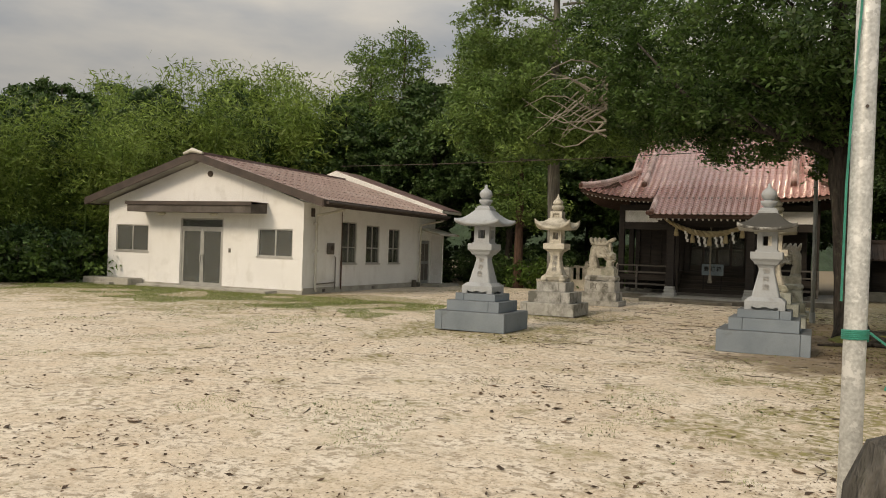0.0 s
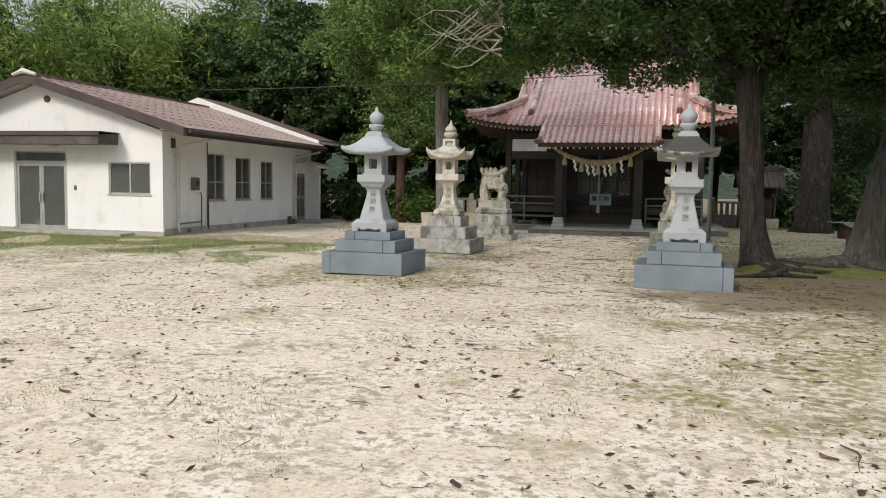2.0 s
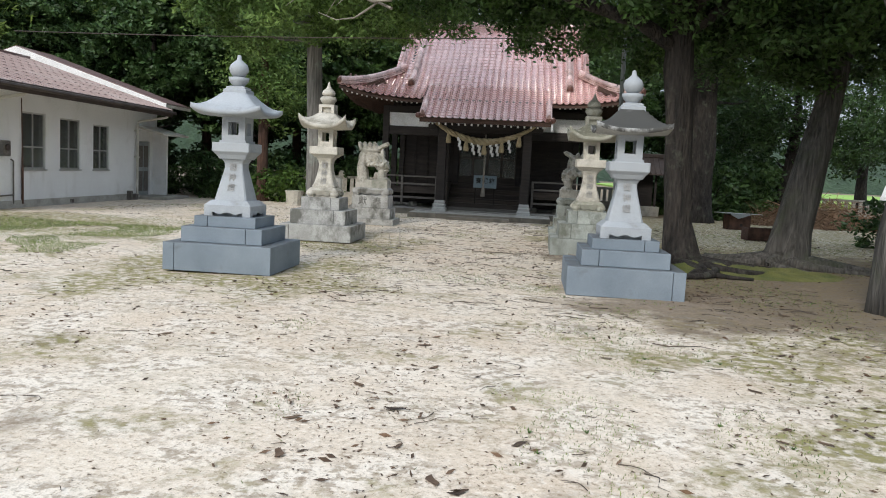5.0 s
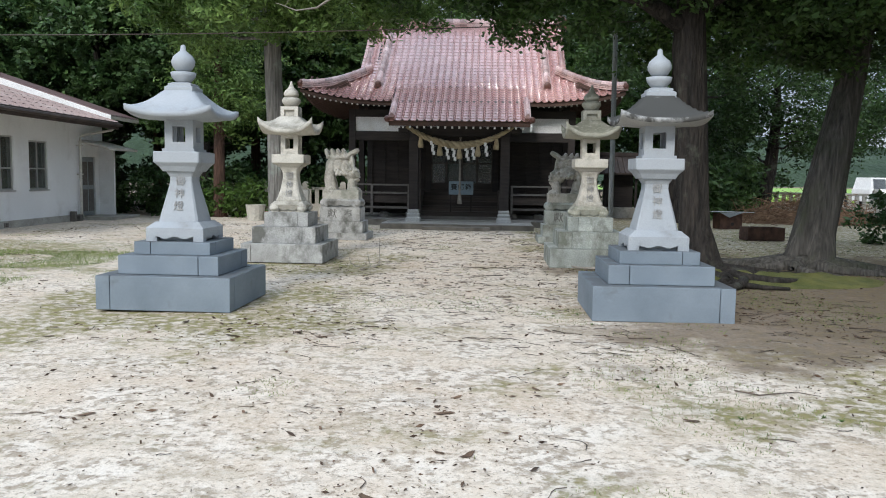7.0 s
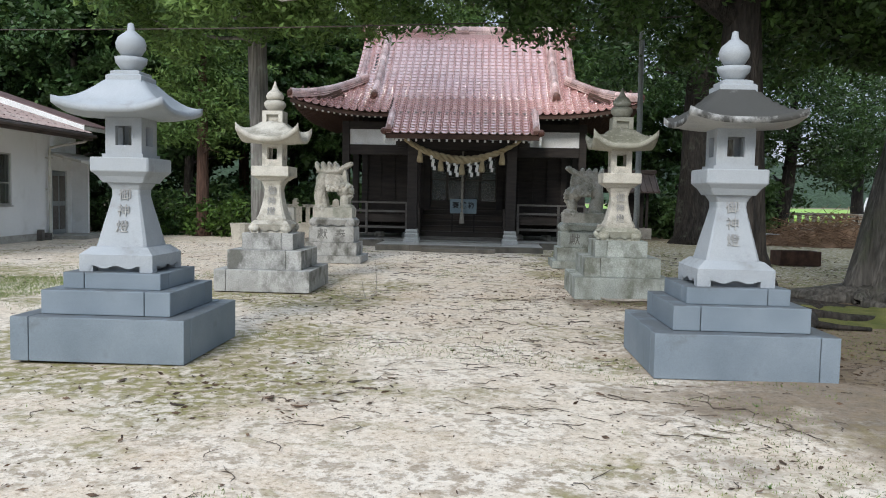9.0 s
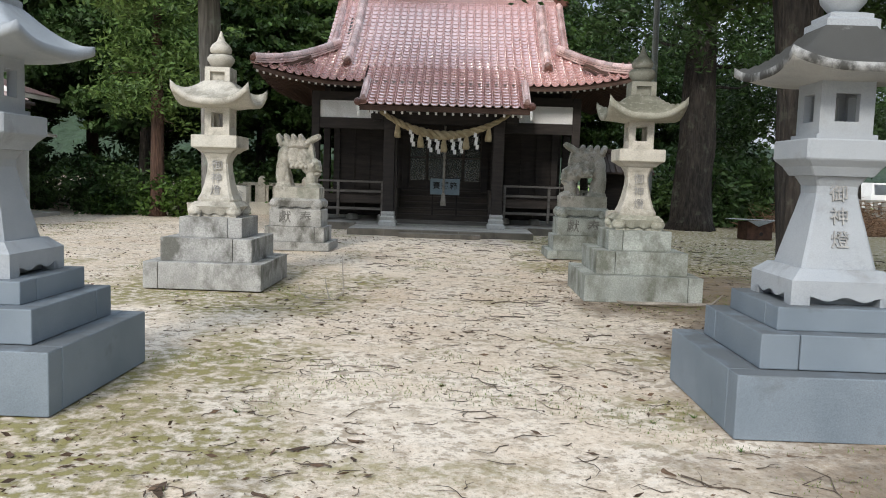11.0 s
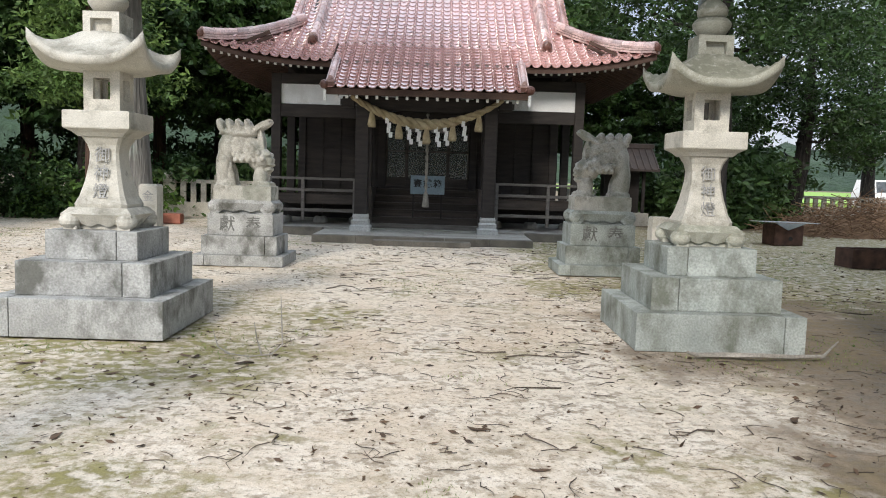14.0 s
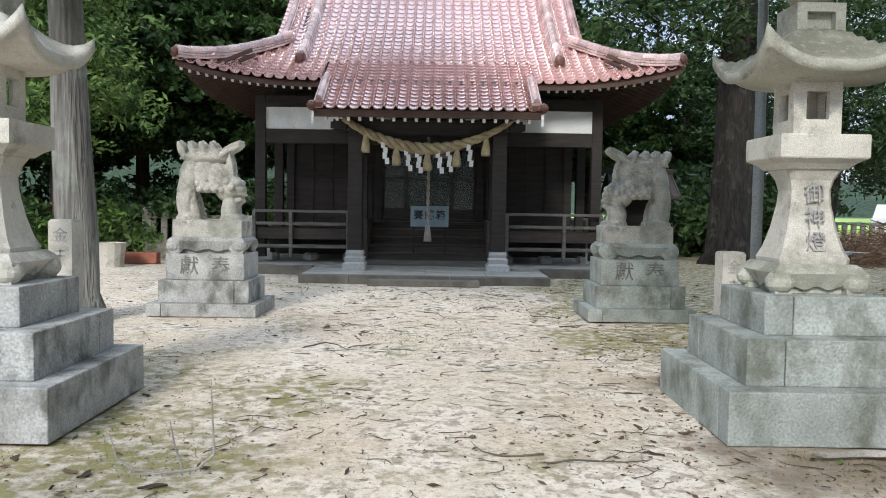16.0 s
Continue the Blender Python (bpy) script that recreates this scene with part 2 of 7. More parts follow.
M_BARK = stained(material("rough_bark", (0.015, 0.013, 0.011), (0.042, 0.035, 0.029), 0.95, 2.0, 6, 1.0, stretch=(3.6, 3.6, 0.7), depth=0.08, vary=0.75), (0.12, 0.13, 0.10), 0.0, 0.5, 2.6, 0.56, 0.68)
M_BARK_GREY = stained(material("grey_bark", (0.055, 0.052, 0.046), (0.115, 0.108, 0.097), 0.95, 2.0, 6, 1.0, stretch=(4, 4, 0.35), depth=0.07, vary=0.6), (0.055, 0.07, 0.035), 0.0, 0.6, 1.6, 0.5, 0.66)
M_BARK_PALE = stained(material("pale_lichened_bark", (0.11, 0.105, 0.095), (0.21, 0.20, 0.185), 0.95, 2.0, 6, 1.0, stretch=(4, 4, 0.35), depth=0.05, vary=0.5), (0.25, 0.29, 0.25), 0.0, 0.6, 3.0, 0.52, 0.66)
M_BARK_RED = material("reddish_cedar_bark", (0.065, 0.034, 0.024), (0.12, 0.07, 0.05), 0.95, 2.0, 6, 1.0, stretch=(4, 4, 0.35), depth=0.07, vary=0.6)
M_TWIG = material("dead_twigs", (0.055, 0.042, 0.032), (0.13, 0.10, 0.075), 0.95, 5, 60, 0.4, island=0.4)
M_TWIG_PALE = material("pale_dead_branches", (0.22, 0.20, 0.17), (0.34, 0.31, 0.27), 0.95, 5, 60, 0.4)
M_LITTER = material("fallen_leaves", (0.045, 0.028, 0.018), (0.14, 0.085, 0.05), 0.85, 5, 60, 0.3, island=0.5)
M_GRASS = leaf_material("short_grass", (0.11, 0.165, 0.04), (0.22, 0.27, 0.08), 0.6, 0.2)
M_MOSS = material("moss", (0.09, 0.11, 0.025), (0.18, 0.18, 0.05), 0.95, 3, 90, 0.9, depth=0.02)
M_LEAF_OAK = leaf_material("glossy_evergreen_leaves", (0.032, 0.072, 0.020), (0.085, 0.155, 0.040), 0.45, 0.3)
M_LEAF_CYP = leaf_material("cypress_foliage", (0.068, 0.135, 0.036), (0.165, 0.255, 0.068), 0.6, 0.3)
M_LEAF_DARK = leaf_material("dark_forest_leaves", (0.032, 0.072, 0.024), (0.085, 0.150, 0.046), 0.5, 0.25)
# darker leaf copy: canopy shade over the right-hand trees is put into its colour
M_LEAF_SHADED = leaf_material("canopy_shaded_leaves", (0.024, 0.055, 0.018), (0.062, 0.115, 0.034), 0.5, 0.25)
M_LEAF_BAMBOO = leaf_material("bamboo_leaves", (0.125, 0.206, 0.044), (0.250, 0.350, 0.088), 0.5, 0.35)
M_LEAF_LIGHT = leaf_material("light_green_leaves", (0.050, 0.105, 0.022), (0.110, 0.190, 0.040), 0.5, 0.3)
M_HILL = material("far_wooded_hill", (0.016, 0.034, 0.020), (0.038, 0.066, 0.034), 0.95, 0.05, 0.6, 1.0, depth=1.0)
M_RICE = material("bright_rice_field", (0.20, 0.36, 0.05), (0.28, 0.46, 0.08), 0.8, 0.05, 3, 0.5)
# room surfaces coloured dark in place of the dimness of an unlit interior
M_DARKROOM = material("interior_painted_dim", (0.10, 0.095, 0.085), (0.14, 0.13, 0.12), 0.9)
M_CONCRETE = material("concrete", (0.40, 0.40, 0.38), (0.52, 0.52, 0.50), 0.85, 1.0, 50, 0.3)


def glass_material(name, tint, rough):
    m = bpy.data.materials.new(name)
    m.use_nodes = True
    b = m.node_tree.nodes["Principled BSDF"]
    b.inputs["Base Color"].default_value = (*tint, 1)
    b.inputs["Roughness"].default_value = rough
    b.inputs["Transmission Weight"].default_value = 0.85
    b.inputs["IOR"].default_value = 1.45
    return m


M_GLASS = glass_material("dusky_window_glass", (0.42, 0.45, 0.44), 0.12)
M_GLASS_CAR = glass_material("car_glass", (0.2, 0.22, 0.24), 0.05)


def ground_material():
    m = bpy.data.materials.new("sandy_shrine_ground")
    m.use_nodes = True
    n, l = m.node_tree.nodes, m.node_tree.links
    b = n["Principled BSDF"]
    b.inputs["Roughness"].default_value = 0.95
    b.inputs["Specular IOR Level"].default_value = 0.2
    ge = n.new("ShaderNodeNewGeometry")

    def tex(scale, detail=6, rough=0.6):
        t = n.new("ShaderNodeTexNoise")
        t.inputs["Scale"].default_value, t.inputs["Detail"].default_value, t.inputs["Roughness"].default_value = scale, detail, rough
        l.new(ge.outputs["Position"], t.inputs["Vector"])
        return t.outputs[0]

    def span(src, a, c, lo=0.0, hi=1.0):
        r = n.new("ShaderNodeMapRange")
        for i, v in enumerate((a, c, lo, hi)):
            r.inputs[i + 1].default_value = v
        l.new(src, r.inputs[0])
        return r.outputs[0]

    def math_node(op, a, c):
        r = n.new("ShaderNodeMath")
        r.operation = op
        for i, v in enumerate((a, c)):
            if isinstance(v, (int, float)):
                r.inputs[i].default_value = v
            else:
                l.new(v, r.inputs[i])
        return r.outputs[0]

    def mix(fac, a, c):
        r = n.new("ShaderNodeMixRGB")
        l.new(fac, r.inputs[0])
        for i, v in ((1, a), (2, c)):
            if isinstance(v, tuple):
                r.inputs[i].default_value = (*v, 1)
            else:
                l.new(v, r.inputs[i])
        return r.outputs[0]

    sx = n.new("ShaderNodeSeparateXYZ")
    l.new(ge.outputs["Position"], sx.inputs[0])
    X, Y = sx.outputs[0], sx.outputs[1]
    big, mid, fine, grit = tex(0.35), tex(1.7), tex(9.0), tex(70.0, 3)
    sand = mix(span(big, 0.35, 0.65), (0.61, 0.495, 0.375), (0.71, 0.62, 0.505))
    sand = mix(span(mid, 0.42, 0.62, 0, 0.6), sand, (0.80, 0.735, 0.64))
    # small dark bits of bark and leaf in drifts
    drift = math_node("MULTIPLY", span(mid, 0.38, 0.56), span(fine, 0.49, 0.57))
    sand = mix(math_node("MULTIPLY", drift, 0.62), sand, (0.22, 0.16, 0.10))
    sand = mix(math_node("MULTIPLY", span(grit, 0.58, 0.70), 0.5), sand, (0.20, 0.16, 0.11))
    speck = tex(26.0, 4, 0.7)
    sand = mix(math_node("MULTIPLY", span(speck, 0.55, 0.63), 0.6), sand, (0.23, 0.17, 0.11))
    sand = mix(math_node("MULTIPLY", span(speck, 0.46, 0.36), 0.5), sand, (0.82, 0.76, 0.67))
    patch = math_node("MULTIPLY", span(tex(0.55, 8, 0.75), 0.50, 0.66), span(tex(5.0, 6, 0.7), 0.42, 0.60))
    sand = mix(math_node("MULTIPLY", patch, 0.55), sand, (0.25, 0.195, 0.105))
    # thin moss and turf, thicker towards the trees and along the hall
    near_trees = math_node("MULTIPLY", span(X, -1.8, 1.8), span(Y, 5, 9))
    at_hall = math_node("MULTIPLY", span(X, -8.5, -13.5), math_node("MULTIPLY", span(Y, 13.0, 20.0), span(Y, 25.0, 22.5)))
    lawn = math_node("MULTIPLY", span(X, -2.2, -0.6, 0, 1.4), span(Y, 22.0, 23.6))
    near_trees = math_node("MAXIMUM", near_trees, lawn)
    by_lanterns = math_node("MULTIPLY", math_node("MULTIPLY", span(X, -8.6, -7.0), span(X, -3.6, -4.8)), math_node("MAXIMUM", math_node("MULTIPLY", span(Y, 18.3, 19.5), span(Y, 23.5, 22.2)), math_node("MULTIPLY", span(Y, 13.0, 14.8), span(Y, 18.2, 16.8))))
    moss_where = math_node("MAXIMUM", math_node("MAXIMUM", near_trees, math_node("MULTIPLY", at_hall, 1.5)), by_lanterns)
    turf = tex(0.75, 7, 0.7)
    moss = span(math_node("ADD", turf, math_node("MULTIPLY", moss_where, 0.20)), 0.54, 0.67, 0, 0.9)
    moss = math_node("MULTIPLY", moss, span(fine, 0.40, 0.56, 0.15, 1.0))
    sand = mix(moss, sand, mix(span(fine, 0.4, 0.6), (0.095, 0.088, 0.032), (0.25, 0.225, 0.085)))
    # brown litter, bare dark soil and painted tree shade, under trees and in the wood
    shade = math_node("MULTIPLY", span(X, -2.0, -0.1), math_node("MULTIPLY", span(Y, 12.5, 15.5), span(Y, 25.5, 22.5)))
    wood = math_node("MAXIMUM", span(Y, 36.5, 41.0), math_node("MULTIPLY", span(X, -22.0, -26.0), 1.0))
    soil_and_shade = span(math_node("ADD", tex(0.9, 6, 0.65), math_node("MULTIPLY", math_node("MAXIMUM", shade, wood), 0.42)), 0.60, 0.78, 0, 0.8)
    sand = mix(soil_and_shade, sand, mix(span(fine, 0.38, 0.62), (0.10, 0.075, 0.05), (0.22, 0.165, 0.115)))
    l.new(sand, b.inputs["Base Color"])
    bp = n.new("ShaderNodeBump")
    bp.inputs["Strength"].default_value, bp.inputs["Distance"].default_value = 0.7, 0.02
    hh = math_node("ADD", math_node("MULTIPLY", grit, 0.35), fine)
    l.new(hh, bp.inputs["Height"])
    l.new(bp.outputs[0], b.inputs["Normal"])
    return m


M_GROUND = ground_material()

# ---- mesh helpers ----
rng = np.random.default_rng(7)


def to_mesh(name, bm, mat, smooth=False):
    me = bpy.data.meshes.new(name)
    bm.normal_update()
    bm.to_mesh(me)
    bm.free()
    if mat:
        me.materials.append(mat)
    if smooth:
        me.polygons.foreach_set("use_smooth", [True] * len(me.polygons))
    return me


def part(name, bm, mat, parent=None, label="", smooth=False, at=None):
    me = bm if isinstance(bm, bpy.types.Mesh) else to_mesh(name, bm, mat, smooth)
    ob = new(name, me)
    ob.parent = parent
    if at is not None:
        ob.matrix_local = at
    if label:
        ob["label"] = label
    return ob


def thing(name, at, label, category, group="", kind=""):
    ob = new(name)
    ob.empty_display_size = 0.2
    ob.matrix_world = at
    return tagged(ob, label, category, group, kind)


def hexa(bm, c):
    """Eight corners: four below, four above, both counter-clockwise."""
    v = [bm.verts.new(p) for p in c]
    for f in ((3, 2, 1, 0), (4, 5, 6, 7), (0, 1, 5, 4), (1, 2, 6, 5), (2, 3, 7, 6), (3, 0, 4, 7)):
        bm.faces.new([v[i] for i in f])
    return v


def box(x0, x1, y0, y1, z0, z1, bevel=0.0, bm=None):
    own = bm is None
    bm = bm or bmesh.new()
    hexa(bm, [(x0, y0, z0), (x1, y0, z0), (x1, y1, z0), (x0, y1, z0), (x0, y0, z1), (x1, y0, z1), (x1, y1, z1), (x0, y1, z1)])
    if bevel and own:
        bmesh.ops.bevel(bm, geom=bm.edges[:], offset=bevel, segments=2, profile=0.5, affect="EDGES")
    return bm


def boxes(*list_of):
    bm = bmesh.new()
    for b in list_of:
        box(*b, bm=bm)
    return bm


def tube(pts, radii, seg=10, bm=None, rough=0.0, seed=0, flute=0.0):
    """A tapered tube along points; rough makes the outline uneven, flute gives ribs that run along it."""
    bm = bm or bmesh.new()
    rings = []
    pts = [Vector(p) for p in pts]
    for i, p in enumerate(pts):
        d = (pts[min(i + 1, len(pts) - 1)] - pts[max(i - 1, 0)]).normalized()
        a = d.cross(Vector((0, 1, 0.13))).normalized()
        b = d.cross(a)
        ring = []
        for k in range(seg):
            th = 2 * math.pi * k / seg
            r = radii[i]
            if rough:
                r *= 1 + rough * noise.noise((math.cos(th) * 1.7 + seed, math.sin(th) * 1.7, p.z * 0.9 + i * 0.2))
            if flute:
                r *= 1 + flute * math.sin(th * 7 + seed + 0.3 * p.z) * (0.6 + 0.4 * math.sin(th * 3 + seed))
            ring.append(bm.verts.new(p + (a * math.cos(th) + b * math.sin(th)) * r))
        rings.append(ring)
    for r0, r1 in zip(rings, rings[1:]):
        for k in range(seg):
            bm.faces.new((r0[k], r0[(k + 1) % seg], r1[(k + 1) % seg], r1[k]))
    bm.faces.new(rings[0][::-1])
    bm.faces.new(rings[-1])
    return bm


def lathe(profile, seg=24, bm=None):
    bm = bm or bmesh.new()
    rings = [[bm.verts.new((r * math.cos(2 * math.pi * k / seg), r * math.sin(2 * math.pi * k / seg), z)) for k in range(seg)] for r, z in profile]
    for r0, r1 in zip(rings, rings[1:]):
        for k in range(seg):
            bm.faces.new((r0[k], r0[(k + 1) % seg], r1[(k + 1) % seg], r1[k]))
    bm.faces.new(rings[0][::-1])
    bm.faces.new(rings[-1])
    return bm


def square_loft(profile, chamfer=0.0, bm=None):
    """Stacked square sections (half width, z), each with clipped corners."""
    bm = bm or bmesh.new()
    rings = []
    for h, z in profile:
        c = chamfer * h
        ring = [(-h + c, -h), (h - c, -h), (h, -h + c), (h, h - c), (h - c, h), (-h + c, h), (-h, h - c), (-h, -h + c)] if chamfer else [(-h, -h), (h, -h), (h, h), (-h, h)]
        rings.append([bm.verts.new((x, y, z)) for x, y in ring])
    n = len(rings[0])
    for r0, r1 in zip(rings, rings[1:]):
        for k in range(n):
            bm.faces.new((r0[k], r0[(k + 1) % n], r1[(k + 1) % n], r1[k]))
    bm.faces.new(rings[0][::-1])
    bm.faces.new(rings[-1])
    return bm


def quads_mesh(name, verts, faces, mats, smooth=False):
    me = bpy.data.meshes.new(name)
    me.from_pydata(verts, [], faces)
    for m in mats if isinstance(mats, (list, tuple)) else [mats]:
        me.materials.append(m)
    if smooth:
        me.polygons.foreach_set("use_smooth", [True] * len(me.polygons))
    me.update()
    return me


def leaves_mesh(name, centres, length, width, mat, up=0.35, droop=0.0):
    """One rhombic leaf for each centre, at random angles, more or less level."""
    n = len(centres)
    d = rng.normal(size=(n, 3))
    d[:, 2] = d[:, 2] * (1 - up) - droop
    d /= np.linalg.norm(d, axis=1)[:, None]
    e = rng.normal(size=(n, 3))
    e[:, 2] *= 1 - up * 0.6
    e -= (e * d).sum(1)[:, None] * d
    e /= np.linalg.norm(e, axis=1)[:, None]
    s = rng.uniform(0.6, 1.35, n)[:, None]
    a, b = d * s * length * 0.5, e * s * width * 0.5
    v = np.stack([centres - a, centres + b, centres + a, centres - b], 1).reshape(-1, 3)
    me = bpy.data.meshes.new(name)
    me.vertices.add(4 * n)
    me.vertices.foreach_set("co", v.astype(np.float32).ravel())
    me.loops.add(4 * n)
    me.loops.foreach_set("vertex_index", np.arange(4 * n, dtype=np.int32))
    me.polygons.add(n)
    me.polygons.foreach_set("loop_start", np.arange(0, 4 * n, 4, dtype=np.int32))
    me.materials.append(mat)
    me.update(calc_edges=True)
    me.validate()
    return me


def crown_points(blobs, clumps, per, spread, shell=0.55, stray=0.22):
    """Leaf centres in clumps that sit in the outer shell of each ellipsoid (centre, radii)."""
    out = []
    for c, r in blobs:
        r = np.array(r)
        k = max(4, int(clumps * (r[0] * r[1] * r[2]) ** (1 / 1.6)))
        d = rng.normal(size=(k, 3))
        d /= np.linalg.norm(d, axis=1)[:, None]
        rad = shell + (1.08 - shell) * rng.random(k) ** 0.6
        cc = np.array(c) + d * rad[:, None] * r * (1 + stray * rng.normal(size=(k, 1)))
        pts = cc[:, None, :] + rng.normal(size=(k, per, 3)) * spread * np.array((1, 1, 0.6))
        out.append(pts.reshape(-1, 3))
    return np.concatenate(out)


def text_mesh(name, body, size, mat, depth=0.004, bold=0.0):
    cu = bpy.data.curves.new(name, "FONT")
    cu.body, cu.size, cu.align_x, cu.align_y = body, size, "CENTER", "CENTER"
    cu.extrude, cu.offset = depth, bold
    cu.resolution_u = 3
    tmp = bpy.data.objects.new(name, cu)
    scene.collection.objects.link(tmp)
    me = bpy.data.meshes.new_from_object(tmp.evaluated_get(bpy.context.evaluated_depsgraph_get()))
    bpy.data.objects.remove(tmp)
    me.materials.clear()
    me.materials.append(mat)
    me.name = name
    return me


FACING = pose(0, 0, 0, 90, 0, 0)  # text that stands up and faces -y

# ---- ground, field, far hills ----


RUTS = (((-4.2, 4.9), (-4.5, 5.3), 0.09, 0.34), ((-4.5, 5.6), (-5.1, 7.6), 0.045, 0.12), ((-3.9, 6.0), (-4.3, 7.6), 0.035, 0.12), ((-2.9, 5.5), (-3.4, 8.4), 0.025, 0.15))


def ground_height(x, y):
    rut = 0.0
    for (ax, ay), (bx, by), deep, wide in RUTS:
        k = max(0.0, min(1.0, ((x - ax) * (bx - ax) + (y - ay) * (by - ay)) / ((bx - ax) ** 2 + (by - ay) ** 2)))
        d2 = (x - ax - k * (bx - ax)) ** 2 + (y - ay - k * (by - ay)) ** 2
        rut += deep * (1.6 * math.exp(-d2 / (2.2 * wide * wide)) * 0.45 - math.exp(-d2 / (wide * wide)))
    return rut + 0.02 * noise.noise((x * 0.35, y * 0.35, 0)) + 0.012 * noise.noise((x * 1.3, y * 1.3, 3))


def ground_sheet():
    xs = [-900, -300, -120, -60, -40, -30] + list(np.arange(-26, 12.01, 0.2)) + [16, 22, 30, 60, 120, 300, 900]
    ys = [-300, -80, -30, -12, -6] + list(np.arange(-3, 40.01, 0.2)) + [44, 50, 60, 80, 120, 300, 900]
    verts = [(x, y, ground_height(x, y) - 0.01 if -26 <= x <= 12 and -3 <= y <= 40 else -0.02) for y in ys for x in xs]
    w = len(xs)
    faces = [(j * w + i, j * w + i + 1, (j + 1) * w + i + 1, (j + 1) * w + i) for j in range(len(ys) - 1) for i in range(w - 1)]
    return quads_mesh("ground", verts, faces, M_GROUND, True)


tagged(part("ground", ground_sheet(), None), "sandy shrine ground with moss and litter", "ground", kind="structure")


def hill(name, centre, rad, height, seed):
    """A wooded hill far off, one uneven sheet."""
    n = 60
    verts, faces = [], []
    for j in range(n + 1):
        for i in range(n + 1):
            u, v = i / n * 2 - 1, j / n * 2 - 1
            d = max(0.0, 1 - (u * u + v * v))
            x, y = centre[0] + u * rad[0], centre[1] + v * rad[1]
            h = height * d ** 0.8 * (0.8 + 0.35 * noise.noise((x * 0.012 + seed, y * 0.012, 0))) + d * 6.0 * noise.noise((x * 0.07, y * 0.07, seed)) + min(1, d * 8) * 2.5 * noise.noise((x * 0.22, y * 0.22, seed))
            verts.append((x, y, h - 0.5))
    for j in range(n):
        for i in range(n):
            a = j * (n + 1) + i
            faces.append((a, a + 1, a + n + 2, a + n + 1))
    return quads_mesh(name, verts, faces, M_HILL, True)


for i, (c, r, h) in enumerate((((-165, 150), (95, 60), 42), ((-75, 190), (90, 60), 40), ((120, 360), (220, 70), 22), ((300, 240), (120, 120), 26), ((-230, -20), (80, 160), 38), ((30, -230), (300, 70), 30), ((220, 20), (60, 160), 25))):
    tagged(part("far_hill", hill("far_hill", c, r, h, i * 3.7), None), "wooded green hill in the distance", "hill", "far hills", "stuff")
tagged(part("rice_field", quads_mesh("rice_field", [(12, 72, 0.25), (140, 72, 0.25), (140, 190, 0.25), (12, 190, 0.25), (12, 72, -0.05), (140, 72, -0.05), (140, 190, -0.05), (12, 190, -0.05)], [(0, 1, 2, 3), (4, 5, 1, 0), (7, 4, 0, 3), (5, 6, 2, 1), (6, 7, 3, 2)], M_RICE), None), "bright green rice field beyond the trees", "field", kind="structure")

# ---- stone lanterns and pedestals ----


def tier(parent, half, z0, z1, band, turned, mat, half_y=None):
    """One course of a stepped base: four stones laid in a pinwheel round a core."""
    hy = half_y or half
    s = -1 if turned else 1
    g = 0.003
    spans = ((-half + band, half, -hy, -hy + band), (half - band, half, -hy + band, hy), (-half, half - band, hy - band, hy), (-half, -half + band, -hy, hy - band))
    for x0, x1, y0, y1 in spans:
        if s < 0:
            x0, x1 = -x1, -x0
        part("stone", box(x0 + g, x1 - g, y0 + g, y1 - g, z0, z1, 0.008), mat, parent)
    part("core_stone", box(-half + band, half - band, -hy + band, hy - band, z0, z1 - 0.004), mat, parent)


def kasa(half, z_edge, z_top, half_top, lift, thick, power, n=20):
    """Lantern roof: concave slopes, corners swept up, a thick rim and a shallow hollow below."""
    bm = bmesh.new()

    def grid(top):
        rows = []
        for j in range(n + 1):
            row = []
            for i in range(n + 1):
                a, b = i / n * 2 - 1, j / n * 2 - 1
                r = max(abs(a), abs(b))
                m = min(abs(a), abs(b))
                corner = (m / r if r else 0) ** 3 * r ** 3
                bulge = 1 + 0.04 * corner
                if top:
                    k = max(0.0, (1 - r) / (1 - half_top / half)) if r > half_top / half else 1.0
                    z = z_edge + thick + (z_top - z_edge - thick) * k ** power + lift * corner * (1 - k)
                else:
                    z = z_edge + lift * corner * 0.9 - (0.03 * (1 - r) if r < 0.9 else 0)
                row.append(bm.verts.new((a * half * bulge, b * half * bulge, z)))
            rows.append(row)
        for j in range(n):
            for i in range(n):
                f = (rows[j][i], rows[j][i + 1], rows[j + 1][i + 1], rows[j + 1][i])
                bm.faces.new(f if top else f[::-1])
        return rows

    t, u = grid(True), grid(False)
    for k in range(n):
        bm.faces.new((u[0][k], u[0][k + 1], t[0][k + 1], t[0][k]))
        bm.faces.new((t[n][k], t[n][k + 1], u[n][k + 1], u[n][k]))
        bm.faces.new((t[k][0], t[k + 1][0], u[k + 1][0], u[k][0]))
        bm.faces.new((u[k][n], u[k + 1][n], t[k + 1][n], t[k][n]))
    return bm


